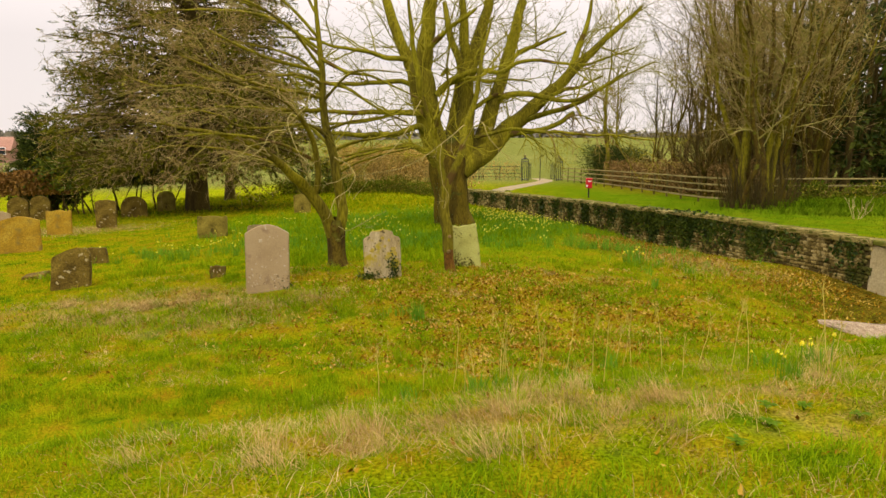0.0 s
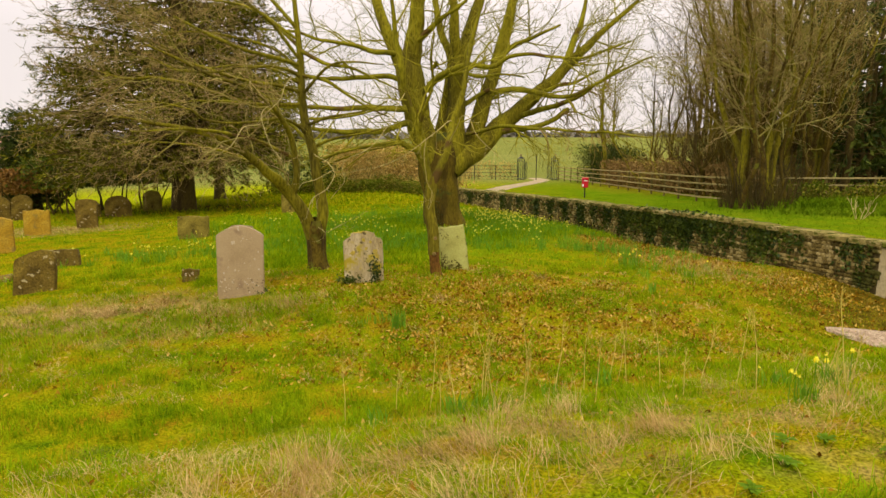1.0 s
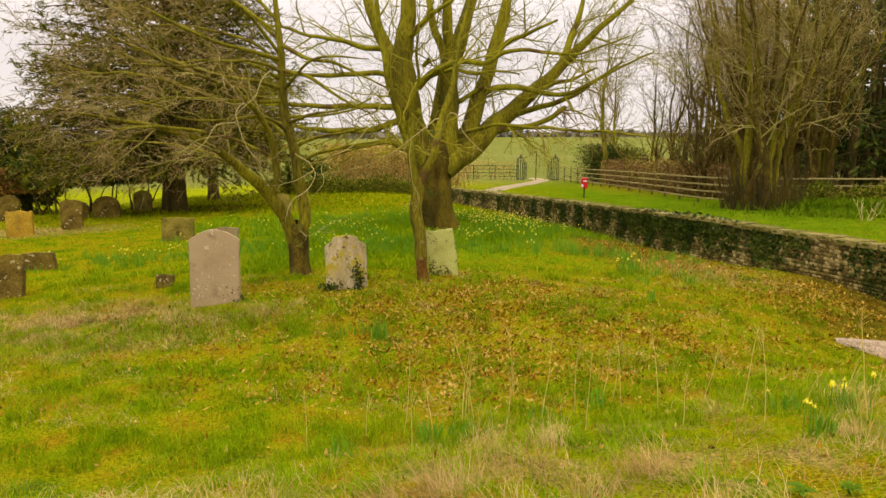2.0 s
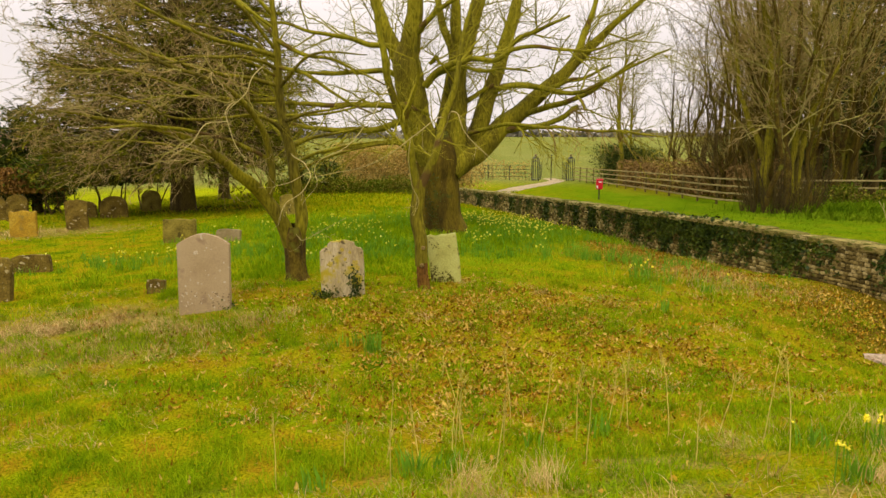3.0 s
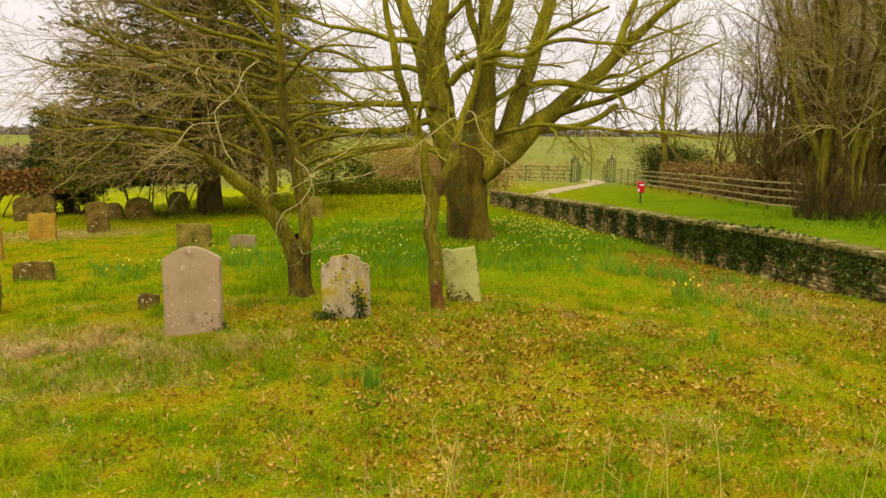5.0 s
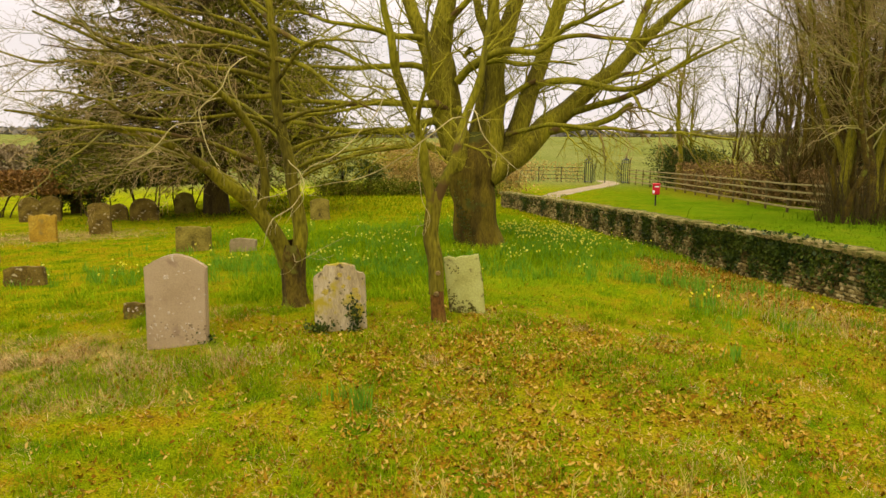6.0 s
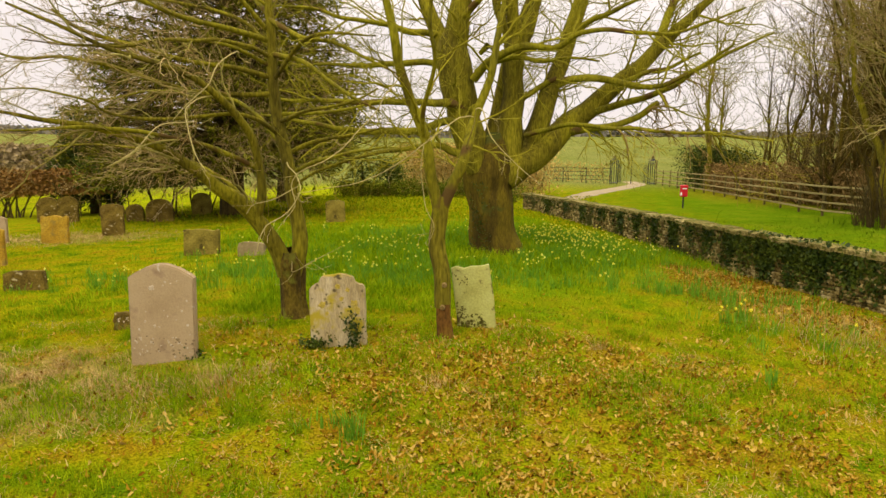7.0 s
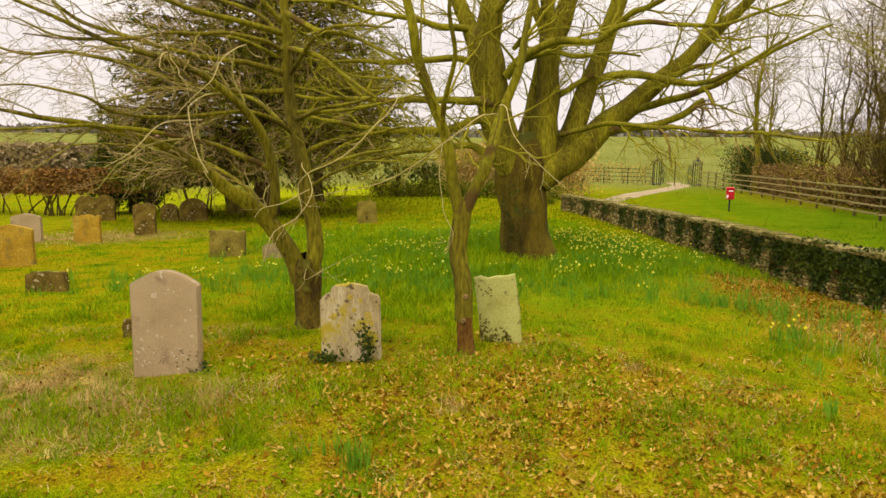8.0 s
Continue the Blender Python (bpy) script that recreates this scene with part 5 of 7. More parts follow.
def hedge(name, pts, height, depth, mat, seed, label, clear=0.0, leaf=0.06, count=9000, stems=3.0, wob=0.25, twig="twig_brown", thick=1.0):
    """A hedge along plan points: bare stems below, leafy or twiggy mass above."""
    rng = np.random.default_rng(seed)
    s = spline([(x, y, 0, 1) for x, y in pts], 10)[:, :2]
    seg = np.concatenate([[0], np.cumsum(np.linalg.norm(np.diff(s, axis=0), axis=1))])
    L = seg[-1]
    base = (s[0][0], s[0][1], float(ground_z(*s[0])))
    ob = thing(name, base, 0, label, "hedge")

    def at(u):
        return np.stack([np.interp(u, seg, s[:, 0]), np.interp(u, seg, s[:, 1])], 1)

    n = max(3, int(L * stems))
    u = rng.uniform(0, L, n)
    xy = at(u) + rng.normal(0, depth * 0.15, (n, 2))
    st = np.concatenate([xy, ground_z(xy[:, 0], xy[:, 1])[:, None] - 0.05], 1)
    P = grow(rng, st, np.tile([0.0, 0, 1], (n, 1)) + rng.normal(0, 0.18, (n, 3)), np.full(n, height * 0.95), 7, 0.13, 0.05)
    R = thick * rng.uniform(0.025, 0.06, n)[:, None] * np.linspace(1, 0.25, 7)[None]
    soup = Soup()
    soup.add(*tubes(P, R, 5))
    tagged(part("stem_mass", soup.mesh("stem_mass", base), MAT["bark_dark"], ob), kind="stuff")
    st, wy, rd = spawn(rng, P, R, 9, 0.25 if clear else 0.02, 1.0, 25, 75, (0, 0, 0.1))
    P2 = grow(rng, st, wy, rng.uniform(0.25, 0.6, len(st)) * height * 0.6, 5, 0.2, 0.0)
    soup = Soup()
    soup.add(*tubes(P2, np.full((len(st), 5), 0.008) * np.linspace(1, 0.5, 5)[None], 3))
    tagged(part("twig_mass", soup.mesh("twig_mass", base), MAT[twig], ob), kind="stuff")
    u = rng.uniform(0, L, count)
    xy = at(u)
    top = height * (1 + wob * (np.sin(u * 1.9) * 0.4 + np.sin(u * 4.3 + 1) * 0.3 + rng.normal(0, 0.18, count)))
    hgt = clear + (top - clear) * rng.uniform(0, 1, count) ** 0.8
    side = rng.normal(0, depth * 0.33, (count, 2))
    c = np.concatenate([xy + side, (ground_z(xy[:, 0], xy[:, 1]) + hgt)[:, None]], 1)
    V, F = leaf_cards(rng, c, rng.uniform(0.6, 1.3, count) * leaf)
    tagged(part("foliage", mesh_np("foliage", V - np.asarray(base), [F]), MAT[mat], ob), kind="stuff")
    return ob


hedge("beech_hedge", [(-32, 33), (-24, 31.5), (-16.6, 30.6)], 2.0, 1.2, "beech", 31, "brown beech hedge with dry leaves and bare stems", 0.95, 0.07, 26000, 2.5, 0.10)
hedge("holly_hedge", [(-17.5, 30.8), (-14.5, 30.2), (-12.2, 31.2)], 2.2, 1.3, "holly", 32, "dark clipped evergreen hedge on bare stems", 1.15, 0.08, 14000, 2.2)
hedge("scrub_hedge", [(-7.0, 46), (-3.5, 44), (-0.5, 43), (1.5, 44)], 2.7, 1.6, "scrub", 33, "tall brown leafless scrub hedge past the mound", 0.0, 0.06, 21000, 12, 0.2, "twig_tan", 0.3)
hedge("bramble_hedge", [(-10, 41.2), (-6.5, 40.4), (-2.6, 39.6), (0.2, 39.0)], 0.75, 1.0, "bramble", 37, "low rough green and brown brambles below the hedge", 0.0, 0.05, 12000, 5, 0.5, thick=0.2)
hedge("roadside_hedge", [(12.3, 50), (12.7, 45), (13.5, 37), (14.3, 31.5)], 1.6, 1.2, "hedge_brown", 34, "brown hedge behind the post and rail fence", 0.0, 0.065, 17000, 9, 0.3, thick=0.35)
hedge("evergreen_bush", [(12.2, 54.6), (13.3, 53.4), (14.6, 52.4)], 2.5, 2.2, "bush", 38, "large dark evergreen bush behind the fence", 0.0, 0.055, 30000, 4, 0.35)
hedge("bramble_hedge", [(14.0, 28.3), (18.0, 28.25), (23.5, 27.9)], 0.8, 0.7, "bramble", 39, "rough brambles grown through the timber fence", 0.0, 0.06, 6000, 4, 0.5, thick=0.2)
hedge("boundary_hedge", [(-14, 78), (-3, 70), (3.0, 63.5), (6.6, 60.2)], 1.6, 0.8, "scrub", 35, "thin leafless hedge along the field edge", 0.0, 0.06, 5000, 3.5, 0.2, thick=0.4)
hedge("far_hedge", [(-105, 69), (-72, 73), (-49, 75)], 3.2, 2.4, "hedge_grey", 36, "long greyish brown leafless hedge across the fields", 0.0, 0.26, 17000, 3.0, 0.12, thick=0.8)


def bare_tree(x, y, height, seed, label, r=0.16, m1=1.3, spread=2.6, mat="bark_moss", twig="twig_brown", lean=0.05, first=0.3, m2=6, m3=4, name="tree", thin=2.0):
    rng = np.random.default_rng(seed)
    z0 = float(ground_z(x, y))
    base = (x, y, z0)
    tree = thing(name, base, 0, label, "tree")
    tip = np.array([rng.normal(0, lean), rng.normal(0, lean), 1.0])
    pts = []
    for i, f in enumerate(np.linspace(0, 1, 6)):
        q = np.array([x, y, z0 - 0.15]) + tip * height * f + rng.normal(0, 0.012 * height, 3) * (i > 0)
        pts.append((*q, r * (1.25 if i == 0 else 1.0) * (1 - 0.9 * f)))
    s = limb_part(rng, "trunk", pts, MAT[mat], tree, base, 4, 9, 0.12)
    soups = crown(rng, [s], m1, spread, m2, spread * 0.45, m3, spread * 0.2, 0.05, (0, 0, 0.35), 0.12, first, thin)
    crown_parts(soups, tree, base, MAT[mat], MAT[twig], False)
    return tree


def coppice(x, y, seed, stems, label, height=10.5):
    """Many forking stems rising from one stool, with a dark skirt of young shoots."""
    rng = np.random.default_rng(seed)
    z0 = float(ground_z(x, y))
    base = (x, y, z0)
    tree = thing("coppiced_tree", base, 0, label, "tree")
    limbs = []
    for i in range(stems):
        a = 2.4 * i + rng.normal(0, 0.2)
        d = 0.35 + 0.75 * ((i * 5) % stems) / stems
        o = np.array([math.cos(a), math.sin(a) * 0.8, 0])
        h = height * rng.uniform(0.85, 1.1)
        thick = i % 2 == 0
        r = rng.uniform(0.13, 0.20) if thick else rng.uniform(0.06, 0.11)
        fs = (0, 0.08, 0.2, 0.36, 0.55, 0.78, 1.0)
        lean = rng.uniform(0.7, 1.7) * d
        pts = [(*(np.array(base) + o * (d + lean * f ** 1.3) + np.array([0, 0, h * f - 0.15]) + rng.normal(0, 0.13, 3) * (f > 0.1)), r * (1.15 if f == 0 else 1) * (1 - 0.8 * f)) for f in fs]
        mats = (MAT["bark_limb"], MAT["bark_trunk"], MAT["bark_base"], MAT["bark_base"])
        limbs.append(limb_part(rng, "stem", pts, mats[i % 4], tree, base, 4, 8, 0.15, crook=1.2))
        for k in range(2 if thick else 1):
            j = 2 + k
            side = unit(o * rng.uniform(-0.2, 0.9) + np.array([rng.normal(0, 0.6), rng.normal(0, 0.6), 0]))
            p0 = np.array(pts[j][:3])
            fork = [(*(p0 + side * (2.3 * f ** 0.9) * rng.uniform(0.8, 1.2) + np.array([0, 0, (h - pts[j][2]) * 0.75 * f])), pts[j][3] * 0.7 * (1 - 0.8 * f)) for f in (0, 0.2, 0.45, 0.7, 1.0)]
            limbs.append(limb_part(rng, "stem", fork, mats[(i + k) % 4], tree, base, 4, 8, 0.15, crook=1.2))
    soups = crown(rng, limbs, 1.4, 3.6, 6, 1.4, 2 if seed == 41 else 1, 0.6, 0.0, (-0.42, 0, -0.02), 0.12, 0.38, 1.6)
    crown_parts(soups, tree, base, MAT["twig_tan"], MAT["twig_mauve"], False)
    n = 450
    a = rng.uniform(0, 2 * np.pi, n)
    d = rng.uniform(0.5, 1.45, n)
    st = np.stack([x + np.cos(a) * d, y + np.sin(a) * d * 0.8, np.full(n, z0 - 0.05)], 1)
    wy = np.stack([np.cos(a) * 0.25, np.sin(a) * 0.25, np.ones(n)], 1)
    P = grow(rng, st, wy, 0.35 + 2.2 * rng.uniform(0, 1, n) ** 2.2, 6, 0.10, 0.02)
    soup = Soup()
    soup.add(*tubes(P, np.full((n, 6), 0.017) * np.linspace(1, 0.4, 6)[None], 4))
    tagged(part("young_growth", soup.mesh("young_growth", base), MAT["bark_dark"], tree), kind="stuff")


coppice(12.5, 27.2, 41, 9, "big multi-stemmed coppiced tree behind the wall")
coppice(16.5, 31.5, 42, 9, "multi-stemmed coppiced tree at the wood's edge")
rngw = np.random.default_rng(50)
WOOD = 38
for i in range(WOOD):
    wx, wy_ = 15.8 + 30 * rngw.uniform() ** 1.1, 31 + 36 * rngw.uniform()
    wx = max(wx, 3.2 + 0.34 * (wy_ - 4.7) + 3.0 * rngw.uniform())
    kind = i % 3
    bare_tree(wx, wy_, rngw.uniform(11, 17), 500 + i, ("tall dark-trunked tree in the wood" if kind else "tall mossy-trunked bare tree in the wood"), rngw.uniform(0.11, 0.24), 1.05, 3.0, "bark_dark" if kind else "bark_trunk", "twig_brown" if kind == 2 else "twig_dark", 0.03, 0.12, 6, 0, thin=5.0)
rnge = np.random.default_rng(56)
for i in range(16):
    ey = 44 + 1.6 * i
    ex = 0.38 * ey + 5.0 + (i * 7 % 5) * 5.2 + rnge.uniform(-1, 1)
    evergreen(ex, ey, rnge.uniform(13, 18), rnge.uniform(3.0, 4.0), 80 + i, "tall dark evergreen deep in the wood", 3000, 1.2, 0.45, 0.22, "bush", "evergreen_tree", 2.6, 3)
for i, (ex, ey) in enumerate(((22.0, 37.5), (24.5, 40.5), (27.0, 43.0), (30.5, 46.0))):
    evergreen(ex, ey, 15.0 + i % 2, 3.6, 120 + i, "tall dark evergreen deep in the wood", 3600, 1.6, 0.45, 0.22, "bush", "evergreen_tree", 2.6, 3)
rngb = np.random.default_rng(55)
for i in range(26):
    by = 34 + (11 if i % 2 else 22) * rngb.uniform()
    bx = 1.6 + 0.31 * (by - 4.7) + 1.2 + (3.4 if i % 2 else 8.0) * rngb.uniform()
    if i >= 20:
        bx, by = ((14.3, 46.0), (15.2, 49.5), (14.0, 40.0), (14.7, 43.0), (15.6, 46.5), (14.9, 38.0))[i - 20]
    bare_tree(bx, by, rngb.uniform(6.5, 10.5), 700 + i, "bushy leafless thorn tree at the wood's edge", rngb.uniform(0.07, 0.13), 3.0, 2.9, "bark_trunk" if i % 2 else "bark_dark", ("twig_dark", "twig_brown", "twig_tan")[i % 3], 0.08, 0.05, 5, 1, thin=3.5)
for i, (bx, by, bh) in enumerate(((16.4, 44.0, 12.0), (17.6, 40.0, 13.0), (18.6, 48.0, 14.0), (15.9, 36.0, 10.5), (20.2, 43.5, 14.0))):
    bare_tree(bx, by, bh, 760 + i, "tall brown twiggy tree at the wood's edge", 0.17, 2.4, 3.4, "bark_trunk", "twig_brown", 0.05, 0.12, 6, 2, thin=3.0)
bare_tree(12.4, 52.0, 11.5, 61, "bare pale-barked tree by the field gate", 0.19, 2.2, 3.4, "bark_moss", "twig_brown", 0.05, 0.22, 6, 3, thin=3.0)
bare_tree(14.8, 58.0, 10.0, 62, "bare tree by the field gate", 0.16, 2.0, 3.0, "bark_moss", "twig_brown", 0.05, 0.22, 6, 3, thin=3.0)


WALL = [(7.67, 11.98, 0.84), (7.5, 12.45, 0.84), (7.15, 13.5, 0.83), (6.75, 14.6, 0.81), (6.3, 15.8, 0.81), (5.85, 17.0, 0.78), (5.35, 18.4, 0.74), (4.75, 20.5, 0.66), (4.2, 22.8, 0.56), (3.6, 25.4, 0.43), (2.95, 28.0, 0.29), (2.2, 31.0, 0.14), (1.3, 34.0, 0.0), (0.5, 36.0, -0.06)]


def wall_line():
    """Front line of the wall and the height of its head, from the pier to the far end."""
    return spline([(x, y, z - 0.07, 1) for x, y, z in WALL], 12)[:, :3]


def lay_wall():
    head = wall_line()
    line = head[:, :2]
    seg = np.concatenate([[0], np.cumsum(np.linalg.norm(np.diff(line, axis=0), axis=1))])
    L = seg[-1]
    tan = unit(np.gradient(line, axis=0))
    out = np.stack([-tan[:, 1], tan[:, 0]], 1)

    def at(u):
        p = np.array([np.interp(u, seg, line[:, 0]), np.interp(u, seg, line[:, 1])])
        t = unit(np.array([np.interp(u, seg, tan[:, 0]), np.interp(u, seg, tan[:, 1])]))
        return p, t

    def top_at(u):
        return float(np.interp(u, seg, head[:, 2]))

    THICK = 0.36
    wall = thing("wall_churchyard", (0, 0, 0), 0, "low curved rubble stone wall with flat coping and ivy", "wall", kind="structure")
    # mortar core
    us = np.linspace(0, L, 120)
    V = []
    for u in us:
        p, t = at(u)
        nrm = np.array([-t[1], t[0]])
        a, b = p - nrm * 0.03, p - nrm * (THICK - 0.03)
        zb = min(float(ground_z(*a)), float(ground_z(*b))) - 0.3
        V += [(*a, zb), (*a, top_at(u)), (*b, top_at(u)), (*b, zb)]
    idx = np.arange(len(V)).reshape(-1, 4)
    F = [np.stack([idx[:-1, i], idx[1:, i], idx[1:, (i + 1) % 4], idx[:-1, (i + 1) % 4]], -1) for i in range(4)]
    part("core", mesh_np("core", np.array(V), [np.concatenate(F), idx[[0, -1]]]), MAT["wall_core"], wall)
    # rough stone shapes, shared
    rng = random.Random(7)
    shapes, arrays = [], []
    for k in range(7):
        bm = box_bm(1, 1, 1, (0, 0, -0.5))
        for v in bm.verts:
            v.co += Vector((rng.uniform(-0.07, 0.07), rng.uniform(-0.05, 0.05), rng.uniform(-0.09, 0.09)))
        bmesh.ops.bevel(bm, geom=list(bm.edges), offset=0.10, segments=1, affect="EDGES")
        me = bpy.data.meshes.new("stone")
        bm.to_mesh(me)
        bm.free()
        me.materials.append(MAT["wall_stone"])
        shapes.append(me)
        tri = []
        me.calc_loop_triangles()
        tri = np.array([t.vertices[:] for t in me.loop_triangles])
        arrays.append((np.array([v.co[:] for v in me.vertices]), tri))
    rest = Soup()
    made = 0
    drop = 0.0
    while drop < 1.15:
        hgt = rng.uniform(0.05, 0.08)
        u = rng.uniform(0, 0.2)
        while u < L - 0.1:
            w = rng.uniform(0.055, 0.12) * (1.0 if u < 9 else 1.5)
            p, t = at(u + w / 2)
            z = top_at(u + w / 2) - drop - hgt
            if z + hgt > float(ground_z(*p)) - 0.04:
                nrm = np.array([-t[1], t[0]])
                q = p - nrm * (0.05 + rng.uniform(-0.012, 0.012))
                ang = math.atan2(t[1], t[0])
                m = Matrix.LocRotScale((q[0], q[1], z + hgt / 2), Euler((0, rng.uniform(-0.12, 0.12), ang)), (w * rng.uniform(0.84, 0.98), 0.13, hgt * rng.uniform(0.78, 0.96)))
                k = rng.randrange(7)
                if made < 300 and 0.2 < u < 4.4:
                    ob = new("stone", shapes[k])
                    ob.parent = wall
                    ob.matrix_basis = m
                    made += 1
                else:
                    VV = arrays[k][0] @ np.array(m.to_3x3()).T + np.array(m.translation)
                    rest.add(VV, arrays[k][1])
            u += w
        drop += hgt
    tagged(part("rubble", rest.mesh("rubble"), MAT["wall_stone_far"], wall), kind="stuff")
    # coping slabs
    u = 0.0
    caps = []
    for k in range(4):
        bm = box_bm(1, 1, 1, (0, 0, -0.5))
        for v in bm.verts:
            v.co += Vector((rng.uniform(-0.02, 0.02), rng.uniform(-0.03, 0.03), rng.uniform(-0.12, 0.12)))
        bmesh.ops.bevel(bm, geom=list(bm.edges), offset=0.07, segments=2, affect="EDGES")
        me = bpy.data.meshes.new("coping_slab")
        bm.to_mesh(me)
        bm.free()
        me.materials.append(MAT["coping"])
        caps.append(me)
    while u < L - 0.1:
        w = rng.uniform(0.22, 0.55)
        p, t = at(u + w / 2)
        nrm = np.array([-t[1], t[0]])
        q = p - nrm * (THICK / 2)
        ob = new("coping_slab", caps[rng.randrange(4)])
        ob.parent = wall
        ob.matrix_basis = Matrix.LocRotScale((q[0], q[1], top_at(u + w / 2) + 0.035 + rng.uniform(-0.018, 0.018)), Euler((rng.uniform(-0.05, 0.05), rng.uniform(-0.04, 0.04), math.atan2(t[1], t[0]))), (w * 0.985, THICK + 0.10, 0.09))
        u += w
    # ivy over the middle of the wall
    r = np.random.default_rng(8)
    streaks = (0.55, 1.9, 2.5, 2.9, 7.4, 8.3, 9.2, 10.0, 11.2, 12.4, 13.8, 15.5, 17.5, 19.5, 22.0)
    u = np.concatenate([r.normal(5.3, 1.0, 6200), r.normal(6.6, 0.6, 900)] + [r.normal(c, 0.15, 420) for c in streaks] + [r.uniform(2.4, 25.0, 1500)])
    n = len(u)
    hz = r.uniform(0, 1, n) ** 0.6
    hz = np.where((hz > 0.93) & (r.uniform(0, 1, n) < 0.85), hz - 0.3, hz)
    keep = (np.sin(u * 9.3) * 0.5 + np.sin(u * 5.1 + 1) * 0.5 + r.normal(0, 0.5, n) + (hz - 0.4) * 1.6 > -0.2) & (u > 0.1) & (u < L - 0.3) & ~((hz > 0.93) & ((u < 3.4) | (u > 6.9)))
    u, hz = u[keep], hz[keep]
    c = []
    for ui, hi in zip(u, hz):
        p, t = at(ui)
        nrm = np.array([-t[1], t[0]])
        g = float(ground_z(*p))
        zz = g + hi * (top_at(ui) + 0.07 - g)
        off = 0.014 + abs(r.normal(0, 0.014))
        if hi > 0.93:
            off = r.uniform(-0.25, 0.09)
            zz = top_at(ui) + 0.09 + abs(r.normal(0, 0.025))
        c.append((*(p + nrm * off), zz))
    V, F = leaf_cards(r, np.array(c), r.uniform(0.025, 0.05, len(c)), 0.2, 0.8)
    tagged(part("ivy", mesh_np("ivy", V, [F]), MAT["ivy"], wall, "dark ivy leaves"), kind="stuff")


lay_wall()


def pier():
    ob = thing("rendered_pier", (8.08, 11.58, 0.0), 18, "pale rendered wall end beside the gravel path", "pier", kind="structure")
    part("shaft", box_bm(0.5, 1.2, 1.26, (0, 0, -0.5), 0.02), MAT["render_wall"], ob)
    part("cap", box_bm(0.6, 1.26, 0.09, (0, 0, 0.762), 0.02), MAT["coping"], ob)


pier()


# ---- fence, gate and bin past the wall ----
def rail_fence(pts, label, rails=4, high=1.15, gap=1.9):
    s = spline([(x, y, 0, 1) for x, y in pts], 10)[:, :2]
    seg = np.concatenate([[0], np.cumsum(np.linalg.norm(np.diff(s, axis=0), axis=1))])
    n = int(seg[-1] / gap)
    rng = random.Random(9)
    fence = thing("post_and_rail_fence", (0, 0, 0), 0, label, "fence")
    post = bpy.data.meshes.new("post")
    bm = box_bm(0.08, 0.08, high + 0.35, (0, 0, -0.3), 0.012)
    bm.to_mesh(post)
    bm.free()
    rail = bpy.data.meshes.new("rail")
    bm = box_bm(1.0, 0.04, 0.066, (0, 0, -0.033), 0.008)
    bm.to_mesh(rail)
    bm.free()
    pos = []
    for i in range(n + 1):
        u = seg[-1] * i / n
        x, y = np.interp(u, seg, s[:, 0]), np.interp(u, seg, s[:, 1])
        pos.append(Vector((x, y, float(ground_z(x, y)))))
    for i, p in enumerate(pos):
        ob = part("post", post, MAT["fence"], fence)
        d = pos[min(i + 1, n)] - pos[max(i - 1, 0)]
        ob.matrix_basis = Matrix.LocRotScale(p, Euler((rng.uniform(-0.02, 0.02), rng.uniform(-0.02, 0.02), math.atan2(d.y, d.x))), None)
    for a, b in zip(pos, pos[1:]):
        d = b - a
        for j in range(rails):
            ob = part("rail", rail, MAT["fence_rail"], fence)
            z = 0.22 + j * (high - 0.28) / (rails - 1)
            side = Vector((-d.y, d.x, 0)).normalized() * -0.064
            ob.matrix_basis = Matrix.LocRotScale((a + b) / 2 + side + Vector((0, 0, z)), Euler((0, -math.atan2(d.z, math.hypot(d.x, d.y)) + rng.uniform(-0.006, 0.006), math.atan2(d.y, d.x))), (d.length, 1, 1))


rail_fence([(10.15, 58.5), (10.9, 48), (11.3, 38), (11.55, 30.5), (12.6, 28.9), (17.0, 28.8), (24.0, 28.3)], "weathered four-rail timber fence along the green verge")


def iron_pillar(x, y, label):
    z = float(ground_z(x, y))
    ob = thing("gate_pillar", (x, y, z), 8, label, "gate pillar", "iron gate pillars")
    for sx in (-1, 1):
        for sy in (-1, 1):
            part("bar", box_bm(0.055, 0.055, 1.85, (sx * 0.24, sy * 0.24, 0), 0.006), MAT["iron"], ob)
    part("spindle", box_bm(0.045, 0.045, 1.95, (0, 0, 0), 0.006), MAT["iron"], ob)
    for h in (0.10, 1.62):
        part("collar", box_bm(0.54, 0.54, 0.035, (0, 0, h), 0.005), MAT["iron"], ob)
    bm = bmesh.new()
    bmesh.ops.create_cone(bm, cap_ends=True, segments=4, radius1=0.34, radius2=0.05, depth=0.18)
    bmesh.ops.transform(bm, matrix=pose(0, 0, 1.93, 0, 0, 45), verts=bm.verts)
    part("cap", bm, MAT["iron"], ob)
    bm = bmesh.new()
    bmesh.ops.create_uvsphere(bm, u_segments=12, v_segments=8, radius=0.10)
    bmesh.ops.translate(bm, vec=(0, 0, 2.12), verts=bm.verts)
    part("finial", bm, MAT["stone_white"], ob, "pale round finial")


iron_pillar(9.9, 58.8, "black openwork iron gate pillar with pale finial")
iron_pillar(7.05, 59.2, "black openwork iron gate pillar with pale finial")


